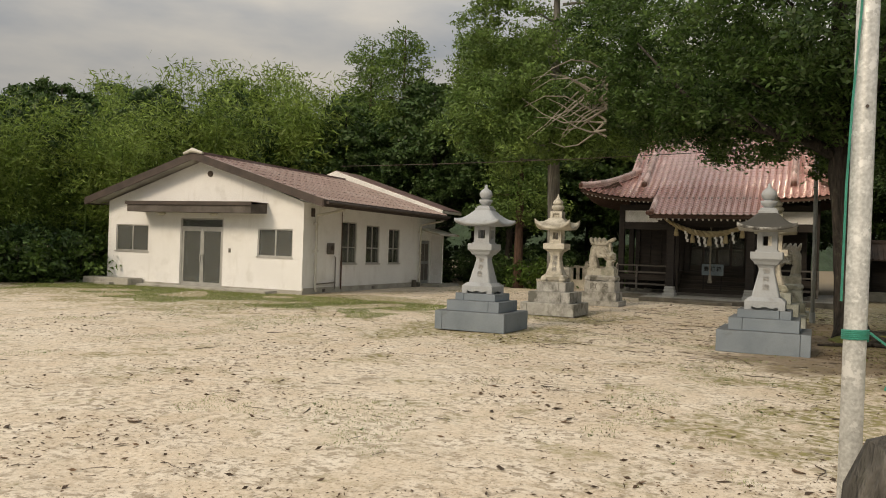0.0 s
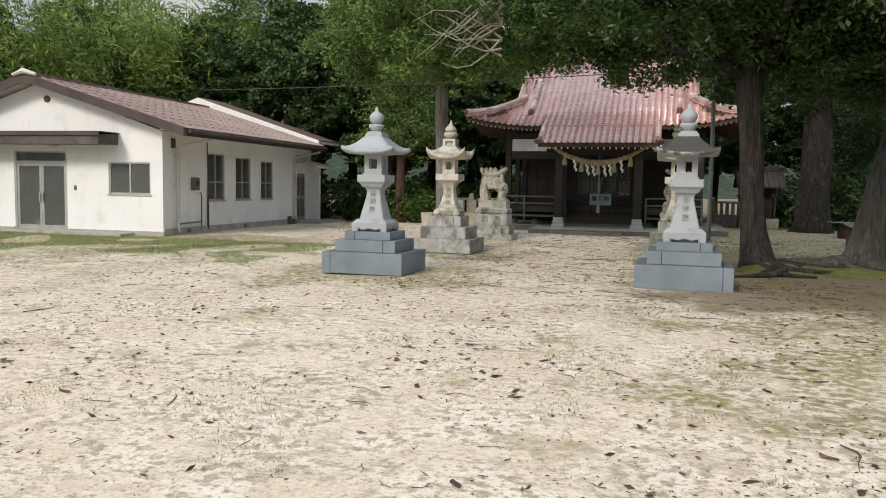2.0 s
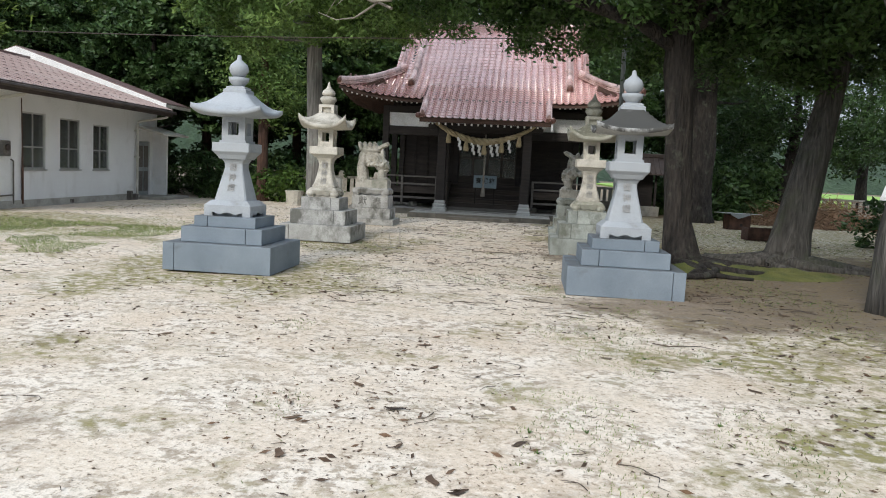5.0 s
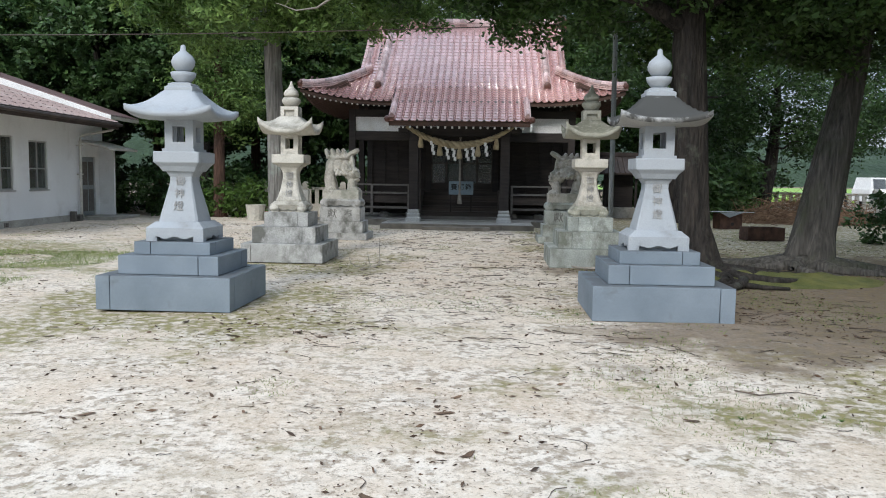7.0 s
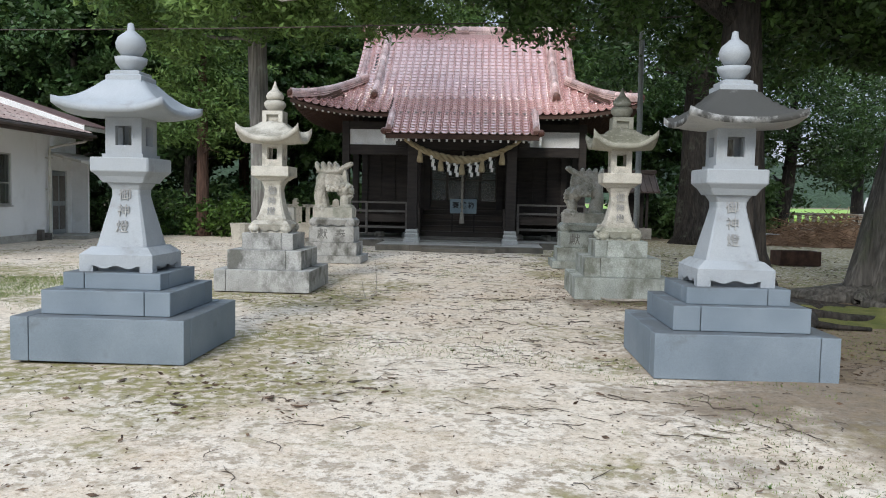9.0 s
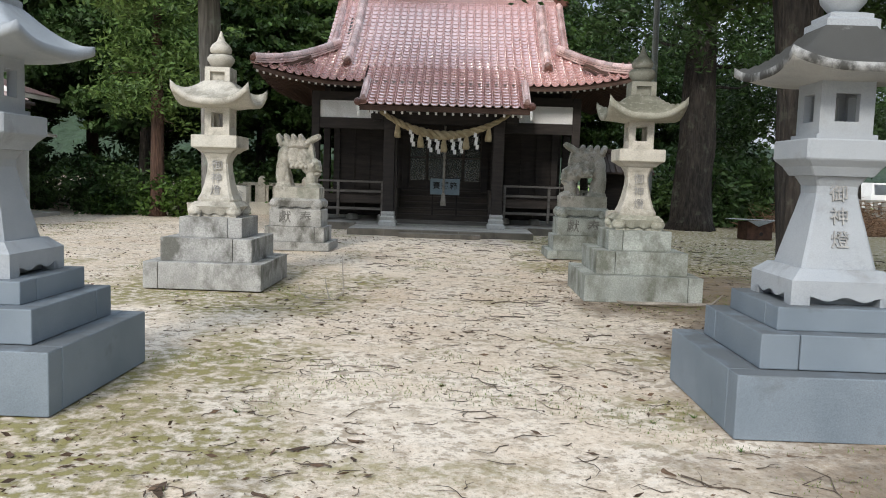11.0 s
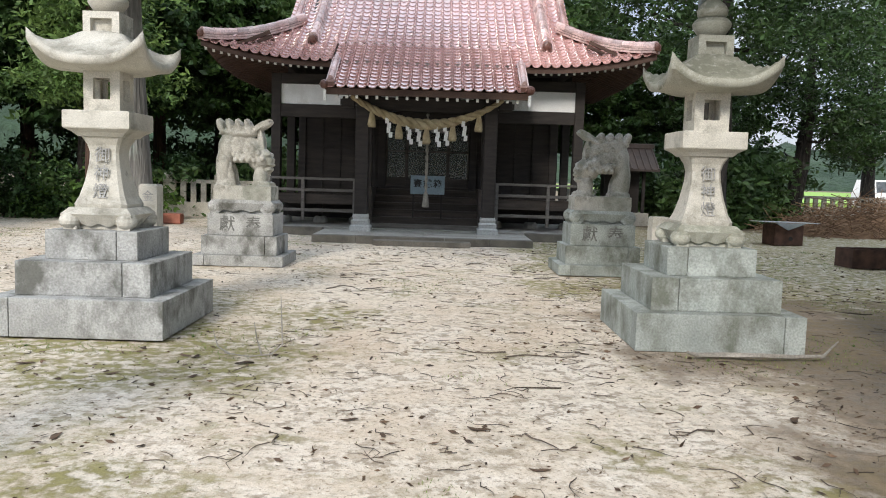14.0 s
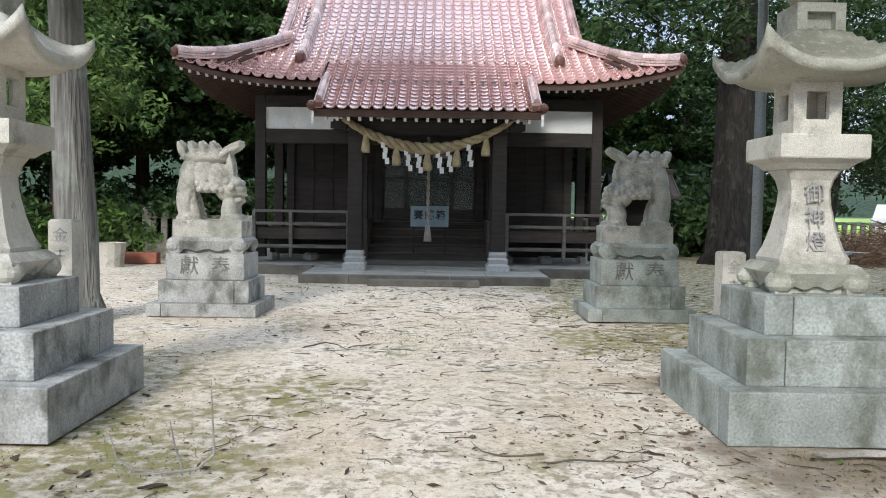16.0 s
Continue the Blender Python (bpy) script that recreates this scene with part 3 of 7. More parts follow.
def firebox(half, z0, z1, win, w0, w1):
    """Hollow square box, one connected shell, with a window through each side."""
    bm = bmesh.new()
    inner = half - 0.05
    shell = {}
    for tag, h, lo, hi in (("o", half, z0, z1), ("i", inner, z0 + 0.02, z1 - 0.02)):
        shell[tag] = [[bm.verts.new((x * h, y * h, z)) for x, y in ((-1, -1), (1, -1), (1, 1), (-1, 1))] for z in (lo, hi)]
        bm.faces.new(shell[tag][0] if tag == "i" else shell[tag][0][::-1])
        bm.faces.new(shell[tag][1][::-1] if tag == "i" else shell[tag][1])
    for side in range(4):
        turn = Matrix.Rotation(math.pi / 2 * side, 3, "Z")
        holes = {tag: [bm.verts.new(turn @ Vector((x, -h, z))) for x, z in ((-win, w0), (win, w0), (win, w1), (-win, w1))] for tag, h in (("o", half), ("i", inner))}
        for tag in "oi":
            c = [shell[tag][0][side], shell[tag][0][(side + 1) % 4], shell[tag][1][(side + 1) % 4], shell[tag][1][side]]
            for k in range(4):
                f = (c[k], c[(k + 1) % 4], holes[tag][(k + 1) % 4], holes[tag][k])
                bm.faces.new(f if tag == "o" else f[::-1])
        for k in range(4):
            bm.faces.new((holes["o"][k], holes["o"][(k + 1) % 4], holes["i"][(k + 1) % 4], holes["i"][k]))
    return bm


def scalloped_foot(half, z0, z1, top_half, z2, rounded=False):
    """A low square foot whose lower edge is cut in a wavy arch on all sides."""
    n = 24
    bm = bmesh.new()
    ring_low, ring_mid, ring_top = [], [], []
    for side in range(4):
        for i in range(n):
            u = i / n * 2 - 1
            e = abs(u)
            cut = 0.0 if e > 0.72 else 0.28 + 0.09 * math.cos(u * 9.5)
            z = z0 + (z1 - z0) * max(0.0, cut)
            h = half
            for ring, hh, zz in ((ring_low, h - (0.05 if rounded and e < 0.7 else 0), z), (ring_mid, h + (0.02 if rounded else 0), z1), (ring_top, top_half, z2)):
                x, y = u * hh, -hh
                for _ in range(side):
                    x, y = -y, x
                ring.append(bm.verts.new((x, y, zz)))
    m = len(ring_low)
    for r0, r1 in ((ring_low, ring_mid), (ring_mid, ring_top)):
        for k in range(m):
            bm.faces.new((r0[k], r0[(k + 1) % m], r1[(k + 1) % m], r1[k]))
    bm.faces.new(ring_top)
    inner = half * 0.72
    box(-inner, inner, -inner, inner, z0, z1 - 0.01, bm=bm)
    c = half - 0.12
    for sx in (-1, 1):
        for sy in (-1, 1):
            x0, x1 = sorted((sx * c, sx * (half - 0.006)))
            y0, y1 = sorted((sy * c, sy * (half - 0.006)))
            box(x0, x1, y0, y1, z0, z1 - 0.01, bm=bm)
    return bm


def lettering(parent, words, size, y, z, step, lean, mat=None, label="carved and darkened characters"):
    for i, ch in enumerate(words):
        part("lettering", text_mesh("lettering", ch, size, mat or M_INK), None, parent, label, at=pose(0, y + lean * i * step, z - i * step, 90 + math.degrees(math.atan(lean)), 0, 0))


def new_lantern(at, label, roof_mat, roof_label, turned):
    t = thing("stone_lantern", at, label, "stone lantern", "front pair of granite lanterns")
    tier(t, 0.765, 0.0, 0.385, 0.165, turned, M_GRANITE, 0.705)
    tier(t, 0.58, 0.385, 0.60, 0.235, not turned, M_GRANITE, 0.54)
    tier(t, 0.445, 0.60, 0.747, 0.195, turned, M_GRANITE, 0.42)
    up = lambda profile: [(r, z - 0.083) for r, z in profile]
    part("foot", scalloped_foot(0.335, 0.747, 0.90, 0.26, 0.967), M_GRANITE_PALE, t, "pale granite foot with a wavy arched edge")
    shaft = part("shaft", square_loft(up([(0.235, 1.05), (0.23, 1.07), (0.192, 1.24), (0.150, 1.42), (0.130, 1.52), (0.132, 1.57), (0.165, 1.63)]), 0.10), M_GRANITE_PALE, t)
    lettering(shaft, "御神燈", 0.12, -0.143, 1.435, 0.145, -0.22, M_INK_FAINT)
    part("middle_slab", square_loft(up([(0.19, 1.632), (0.225, 1.69), (0.265, 1.73), (0.27, 1.74), (0.27, 1.85), (0.265, 1.86)]), 0.05), M_GRANITE_PALE, t)
    part("firebox", firebox(0.168, 1.777, 2.167, 0.075, 1.89, 2.065), M_GRANITE_PALE, t)
    part("firebox_moulding", boxes(*[q for k in (-1, 1) for q in ((-0.19, 0.19, k * 0.18 - 0.012, k * 0.18 + 0.012, 1.775, 1.81), (k * 0.18 - 0.012, k * 0.18 + 0.012, -0.165, 0.165, 1.775, 1.81))]), M_GRANITE_PALE, t)
    part("roof", kasa(0.475, 2.157, 2.50, 0.15, 0.085, 0.055, 1.3), roof_mat, t, roof_label, True)
    part("neck_block", square_loft([(0.165, 2.455), (0.165, 2.52), (0.135, 2.535), (0.135, 2.56), (0.09, 2.577)]), M_GRANITE_PALE, t)
    part("lotus", lathe(up([(0.07, 2.655), (0.09, 2.675), (0.135, 2.73), (0.145, 2.78), (0.115, 2.785), (0.08, 2.79)])), M_GRANITE_PALE, t, smooth=True)
    part("finial", lathe(up([(0.05, 2.78), (0.095, 2.81), (0.13, 2.865), (0.135, 2.91), (0.115, 2.96), (0.07, 3.0), (0.035, 3.03), (0.026, 3.09), (0.01, 3.10)])), M_GRANITE_PALE, t, "onion-shaped finial", smooth=True)
    return t


def old_lantern(at, label, mat, base, turned):
    t = thing("stone_lantern", at, label, "stone lantern", "second pair of old lanterns")
    tier(t, 0.785, 0.0, 0.34, 0.2, turned, base)
    tier(t, 0.615, 0.34, 0.64, 0.26, not turned, base)
    tier(t, 0.43, 0.64, 0.90, 0.2, not turned, base)
    foot = scalloped_foot(0.31, 0.90, 1.04, 0.27, 1.10, True)
    for sx in (-1, 1):
        for sy in (-1, 1):
            bmesh.ops.create_uvsphere(foot, u_segments=14, v_segments=8, radius=0.10, matrix=pose(sx * 0.265, sy * 0.265, 0.98) @ Matrix.Diagonal((1, 1, 0.78, 1)))
    part("foot", foot, mat, t, "carved foot with scrolled corners")
    shaft = part("shaft", square_loft([(0.245, 1.10), (0.25, 1.13), (0.215, 1.20), (0.175, 1.34), (0.145, 1.50), (0.138, 1.60), (0.155, 1.67), (0.195, 1.74)], 0.16), M_OLD_GRANITE, t)
    lettering(shaft, "御神燈", 0.15, -0.168, 1.57, 0.165, -0.16, M_INK_FAINT)
    part("middle_slab", square_loft([(0.21, 1.742), (0.25, 1.78), (0.305, 1.81), (0.31, 1.82), (0.31, 1.96), (0.305, 1.97)]), M_OLD_GRANITE, t)
    part("firebox", firebox(0.17, 1.97, 2.36, 0.08, 2.08, 2.27), M_OLD_GRANITE, t)
    part("roof", kasa(0.50, 2.35, 2.69, 0.17, 0.22, 0.075, 1.2), mat, t, "stone roof with upswept corners", True)
    neck = boxes((-0.17, 0.17, -0.17, 0.17, 2.80, 2.86), (-0.17, -0.10, -0.17, 0.17, 2.67, 2.80), (0.10, 0.17, -0.17, 0.17, 2.67, 2.80), (-0.10, 0.10, -0.10, 0.10, 2.67, 2.80))
    part("neck_block", neck, mat, t)
    part("lotus", lathe([(0.08, 2.86), (0.13, 2.88), (0.18, 2.95), (0.185, 2.99), (0.15, 3.03), (0.08, 3.04)], 16), mat, t, smooth=True)
    part("finial", lathe([(0.08, 3.03), (0.14, 3.06), (0.15, 3.11), (0.12, 3.16), (0.06, 3.21), (0.03, 3.28), (0.012, 3.34)], 16), mat, t, "bulbous pointed finial", smooth=True)
    return t


SMALL = Matrix.Diagonal((0.925, 0.925, 0.93, 1))
TALL = Matrix.Diagonal((0.925, 0.925, 0.96, 1))
new_lantern(pose(-6.105, 16.35, 0), "blue-grey granite lantern on a three-stepped base", M_GRANITE_PALE, "pale granite roof", False)
new_lantern(pose(-0.61, 16.43, 0), "granite lantern whose roof is blackened by lichen", M_DARK_LICHEN, "dark lichen-stained roof", True)
old_lantern(pose(-6.10, 21.38, 0) @ TALL, "old weathered granite lantern with upswept roof", M_OLD_GRANITE, M_OLD_BASE, False)
old_lantern(pose(-0.72, 21.54, 0) @ TALL, "old mossy granite lantern with upswept roof", M_MOSSY_GRANITE, M_MOSSY_BASE, True)


def guardian_pedestal(at, mat, label):
    t = thing("guardian_pedestal", at, label, "pedestal", "pedestals of the guardian lions")
    tier(t, 0.73, 0.0, 0.17, 0.2, False, mat, 0.6)
    tier(t, 0.61, 0.17, 0.47, 0.2, True, mat, 0.48)
    block = part("inscribed_block", box(-0.53, 0.53, -0.4, 0.4, 0.47, 0.82, 0.012), mat, t, "block carved with two large characters")
    for i, ch in enumerate("獻奉"):
        part("lettering", text_mesh("lettering", ch, 0.26, M_INK_WORN, 0.004, 0.002), None, block, "carved and darkened characters", at=pose(-0.21 + 0.42 * i, -0.402, 0.645, 90, 0, 0))
    foot = scalloped_foot(0.42, 0.82, 0.99, 0.40, 1.04, True)
    for v in foot.verts:
        v.co.x *= 1.18
        v.co.y *= 0.86
    for sx in (-1, 1):
        for sy in (-1, 1):
            bmesh.ops.create_uvsphere(foot, u_segments=14, v_segments=8, radius=0.11, matrix=pose(sx * 0.44, sy * 0.30, 0.93) @ Matrix.Diagonal((1, 1, 0.95, 1)))
    part("scroll_table", foot, mat, t, "low carved table with scrolled feet")
    return t


def guardian_lion(at, flip, arch, label):
    """A standing stone lion, carved from one block, its mane in a flame-like crest."""
    bm = bmesh.new()

    def ball(x, y, z, rx, ry, rz, lean=0.0):
        bmesh.ops.create_icosphere(bm, subdivisions=3, radius=1.0, matrix=pose(x, y, z + 0.22, 0, lean, 0) @ Matrix.Diagonal((rx, ry, rz, 1)))

    box(-0.47, 0.47, -0.30, 0.30, 0.0, 0.23, bm=bm)
    # haunch, back and legs
    ball(0.29, 0, 0.60, 0.17, 0.23, 0.27)
    ball(0.12, 0, 0.63, 0.24, 0.21, 0.20)
    ball(-0.08, 0, 0.60, 0.18, 0.21, 0.20)
    for y in (-0.14, 0.14):
        ball(0.35, y, 0.30, 0.115, 0.105, 0.34)
        ball(0.24, y * 0.8, 0.20, 0.075, 0.08, 0.24, 12)
        ball(0.30, y, 0.04, 0.17, 0.11, 0.07)
        ball(-0.25, y * 0.9, 0.14, 0.11, 0.095, 0.19)
        ball(-0.29, y, 0.04, 0.16, 0.11, 0.06)
        # brow, eye and ear
        ball(-0.36, y * 0.75, 0.52, 0.06, 0.07, 0.05)
        ball(-0.14, y * 1.4, 0.56, 0.07, 0.05, 0.10, 25)
    # lowered head with open jaws and a beard that reaches the plinth
    ball(-0.22, 0, 0.45, 0.20, 0.23, 0.20)
    ball(-0.36, 0, 0.43, 0.10, 0.17, 0.08)
    ball(-0.38, 0, 0.37, 0.09, 0.15, 0.035, -14)
    ball(-0.35, 0, 0.27, 0.10, 0.15, 0.05, 12)
    ball(-0.26, 0, 0.22, 0.13, 0.16, 0.14)
    # rows of curls over the neck
    for i in range(7):
        for y in (-0.21, -0.11, 0.0, 0.11, 0.21):
            ball(-0.30 + 0.075 * i, y, 0.60 + 0.05 * math.sin(i * 1.3) - 0.9 * y * y - 0.035 * abs(i - 3), 0.045, 0.05, 0.05)
            ball(-0.17 + 0.05 * i, y * 1.05, 0.42 + 0.05 * (i % 2), 0.04, 0.045, 0.045)
    # swept mane that ends in a raised point, with a row of flame tips
    ball(0.10, 0, 0.87, 0.35, 0.19, 0.10)
    ball(-0.24, 0, 0.74, 0.065, 0.12, 0.16)
    if not arch:
        ball(-0.10, 0, 0.75, 0.18, 0.19, 0.15)
        ball(0.16, 0, 0.78, 0.26, 0.20, 0.16)
    for i, x in enumerate((0.40, 0.25, 0.10, -0.05)):
        for y, r in ((-0.13, 0.05), (0.0, 0.06), (0.13, 0.05)):
            ball(x, y, 0.95 + (0.02 if y == 0 else 0), 0.05, r, 0.14 if arch else 0.10, 22)
            ball(x - 0.10, y, 0.90, 0.16, 0.025, 0.028, 30)
    ball(-0.27, 0, 0.97, 0.19, 0.13, 0.055, 28)
    for y in (-0.10, -0.03, 0.04, 0.11):
        ball(-0.24, y, 1.0, 0.20, 0.022, 0.035, 30)
        ball(-0.27, y, 0.74, 0.03, 0.022, 0.18, 8)
    me = to_mesh("guardian_lion", bm, M_STATUE)
    if flip:
        for v in me.vertices:
            v.co.x = -v.co.x
        me.flip_normals()
    ob = new("guardian_lion", me)
    rm = ob.modifiers.new("carve", "REMESH")
    rm.mode, rm.voxel_size, rm.use_smooth_shade = "VOXEL", 0.0125, True
    tx = bpy.data.textures.new("chisel", "CLOUDS")
    tx.noise_scale, tx.noise_depth = 0.07, 4
    dp = ob.modifiers.new("chisel", "DISPLACE")
    dp.texture, dp.strength, dp.mid_level = tx, 0.014, 0.5
    dp.texture_coords = "LOCAL"
    ob.matrix_world = at
    return tagged(ob, label, "lion statue", "pair of guardian lions")


guardian_pedestal(pose(-6.08, 26.35, 0) @ SMALL, M_OLD_BASE, "stepped weathered granite pedestal of a guardian lion")
guardian_pedestal(pose(-0.65, 26.45, 0) @ SMALL, M_MOSSY_BASE, "stepped mossy granite pedestal of a guardian lion")
guardian_lion(pose(-6.08, 26.35, 0.967) @ SMALL, True, True, "weathered stone guardian lion with a flaming crest")
guardian_lion(pose(-0.65, 26.45, 0.967) @ SMALL, False, False, "weathered stone guardian lion with open mouth and mane")


def donor_post(at, h, label):
    t = thing("donor_post", at, label, "stone post", "donor posts beside the lanterns")
    p = part("post", square_loft([(0.10, 0), (0.10, h - 0.02), (0.085, h)]), M_OLD_GRANITE, t)
    part("lettering", text_mesh("lettering", "金", 0.13, M_INK_FAINT), None, p, "carved and darkened character", at=pose(0, -0.102, h - 0.14, 90, 0, 0))
    part("lettering", boxes((-0.04, 0.04, -0.104, -0.10, h - 0.27, h - 0.255), (-0.045, 0.045, -0.104, -0.10, h - 0.31, h - 0.295), (-0.008, 0.008, -0.104, -0.10, h - 0.36, h - 0.24)), M_INK_FAINT, p)
    return t


donor_post(pose(-6.12, 22.45, 0) @ SMALL, 1.34, "square granite donor post behind an old lantern")
donor_post(pose(-0.77, 22.7, 0) @ SMALL, 1.14, "square granite donor post behind a mossy lantern")

# ---- the shrine hall ----
AX = -3.443
EAVE_Y, RIDGE_Y, EAVE_Z = 35.2, 40.0, 4.22
HALF, GABLE = 5.6, 3.75
KO_Y, KO_Z, KO_HALF = 34.08, 3.49, 2.38
SLOPE = 0.56
TW, TL = 0.247, 0.19


def roof_z(d):
    return EAVE_Z + 0.46 * d + 0.050 * d * d


def uplift(u, d):
    k = max(0.0, (abs(u) - 2.6) / (HALF - 2.6))
    return 0.42 * k * k * max(0.0, 1 - d / 2.6)


def tile_profile(k):
    """Height across one pantile, k from 0 to 1: a broad hollow and a round roll."""
    return -0.024 * math.sin(math.pi * min(1, k / 0.68)) if k < 0.68 else 0.055 * math.sin(math.pi * (k - 0.68) / 0.32)


KS = (0.0, 0.17, 0.34, 0.51, 0.68, 0.76, 0.84, 0.92, 1.0)


def tile_patch(verts, faces, point, u0, d0, w, length):
    """Adds one pantile between d0 (lower edge) and d0 + length; point(u, d, h) places it on the slope."""
    base = len(verts)
    for k in KS:
        h = tile_profile(k)
        verts.append(point(u0 + k * w, d0 - 0.012, h + 0.008))
        verts.append(point(u0 + k * w, d0 - 0.012, h + 0.034))
        verts.append(point(u0 + k * w, d0 + length, h + 0.006))
    for i in range(len(KS) - 1):
        a, b = base + 3 * i, base + 3 * (i + 1)
        faces.append((a, b, b + 1, a + 1))
        faces.append((a + 1, b + 1, b + 2, a + 2))


HALL = pose(AX, 33.1, 0) @ Matrix.Diagonal((0.912, 0.912, 0.925, 1))
shrine = thing("shrine_hall", HALL, "dark wooden shrine hall with a red tiled hip-and-gable roof", "shrine")
SY = 36.2  # origin of the hall in y


def hall(x0, x1, y0, y1, z0, z1, bevel=0.0):
    return box(x0, x1, y0 - SY, y1 - SY, z0, z1, bevel)


def front_point(u, d, h):
    return (u, EAVE_Y + d - SY, roof_z(d) + uplift(u, d) + h)


def back_point(u, d, h):
    return (-u, 2 * RIDGE_Y - EAVE_Y - d - SY, roof_z(d) + uplift(u, d) + h)


def side_point(s):
    def f(v, d, h):
        return (s * (HALF - d), s * v + RIDGE_Y - SY, roof_z(d) + uplift(HALF, d) * max(0, (abs(v) - 1.8) / 3.0) ** 2 + h)
    return f


roof = part("roof", box(-GABLE, GABLE, RIDGE_Y - SY - 0.2, RIDGE_Y - SY + 0.2, 7.35, 7.55), M_TILE, shrine, "red-brown glazed pantile roof")
DMAX = RIDGE_Y - EAVE_Y
HIPD = HALF - GABLE
v_t, f_t = [], []
for pt in (front_point, back_point):
    for j in range(int(DMAX / TL)):
        d = j * TL
        reach = GABLE + 0.02 if d > HIPD else HALF - d
        cols = int(2 * HALF / TW)
        for c in range(cols):
            u = -HALF + (c + 0.02) * TW
            if abs(u + TW / 2) > reach:
                continue
            if pt is front_point and abs(u + TW / 2) < KO_HALF - 0.02 and d < 1.05:
                continue
            tile_patch(v_t, f_t, pt, u, d, TW, TL)
for s in (-1, 1):
    for j in range(int(HIPD / TL)):
        d = j * TL
        reach = DMAX - d
        for c in range(int(2 * DMAX / TW)):
            v = -DMAX + c * TW
            if abs(v + TW / 2) < reach:
                tile_patch(v_t, f_t, side_point(s), v, d, TW, TL)
tagged(part("main_roof_tiles", quads_mesh("main_roof_tiles", v_t, f_t, M_TILE), None, roof, "rows of glazed red pantiles"), kind="stuff")

# boards under the tiles: front, back, sides
v_b, f_b = [], []


def sheet(point, nu, nd, rng_u, dmax):
    base = len(v_b)
    for j in range(nd + 1):
        for i in range(nu + 1):
            d = dmax * j / nd
            lo, hi = rng_u(d)
            v_b.append(point(lo + (hi - lo) * i / nu, d, -0.045))
    for j in range(nd):
        for i in range(nu):
            a = base + j * (nu + 1) + i
            f_b.append((a, a + 1, a + nu + 2, a + nu + 1))


for pt in (front_point, back_point):
    sheet(pt, 36, 14, lambda d: (-(HALF - d if d < HIPD else GABLE), HALF - d if d < HIPD else GABLE), DMAX)
for s in (-1, 1):
    sheet(side_point(s), 24, 6, lambda d: (-(DMAX - d), DMAX - d), HIPD)
part("roof_boarding", quads_mesh("roof_boarding", v_b, f_b, M_WOOD_RED), None, shrine, "reddish boards under the eaves")

# gable walls
for s in (-1, 1):
    bm = bmesh.new()
    z0 = roof_z(HIPD) - 0.1
    half = DMAX - HIPD
    x0, x1 = s * (GABLE - 0.45), s * (GABLE - 0.55)
    tri = [(-half, z0), (half, z0), (0, roof_z(DMAX) - 0.1)]
    a = [bm.verts.new((x0, y + RIDGE_Y - SY, z)) for y, z in tri]
    b = [bm.verts.new((x1, y + RIDGE_Y - SY, z)) for y, z in tri]
    bm.faces.new(a)
    bm.faces.new(b[::-1])
    for k in range(3):
        bm.faces.new((a[k], b[k], b[(k + 1) % 3], a[(k + 1) % 3]))
    bmesh.ops.recalc_face_normals(bm, faces=bm.faces)
    part("gable_wall", bm, M_WOOD, shrine)


def ridge_run(pts, w, h, courses=2, step=0.26, thick=0.012):
    """A built-up ridge: flat course tiles below, round cover tiles on top, as short overlapping pieces."""
    bm = bmesh.new()
    pts = [Vector(p) for p in pts]
    length = sum((b - a).length for a, b in zip(pts, pts[1:]))
    n = max(2, int(length / step))

    def at(s):
        s *= length
        for a, b in zip(pts, pts[1:]):
            seg = (b - a).length
            if s <= seg or b is pts[-1]:
                return a.lerp(b, s / seg), (b - a).normalized()
            s -= seg

    for i in range(n):
        p0, d0 = at(i / n)
        p1, _ = at(min(1, (i + 1.06) / n))
        side = d0.cross(Vector((0, 0, 1))).normalized()
        for c in range(courses):
            ww = w * (1 - 0.12 * c) * 0.5
            z0, z1 = h * 0.62 * c / courses, h * 0.62 * (c + 0.82) / courses
            hexa(bm, [p0 - side * ww + Vector((0, 0, z0)), p0 + side * ww + Vector((0, 0, z0)), p1 + side * ww + Vector((0, 0, z0)), p1 - side * ww + Vector((0, 0, z0)),
                      p0 - side * ww + Vector((0, 0, z1)), p0 + side * ww + Vector((0, 0, z1)), p1 + side * ww + Vector((0, 0, z1)), p1 - side * ww + Vector((0, 0, z1))])
        rings = []
        for p, grow in ((p0, 1.0), (p1, 0.9)):
            rings.append([bm.verts.new(p + side * (math.cos(t) * w * 0.36 * grow) + Vector((0, 0, h * 0.58 + math.sin(t) * h * 0.42 * grow))) for t in np.linspace(0, math.pi, 7)])
        for k in range(6):
            bm.faces.new((rings[0][k], rings[0][k + 1], rings[1][k + 1], rings[1][k]))
        bm.faces.new(rings[0][::-1])
        bm.faces.new(rings[1])
    bmesh.ops.recalc_face_normals(bm, faces=bm.faces)
    return bm


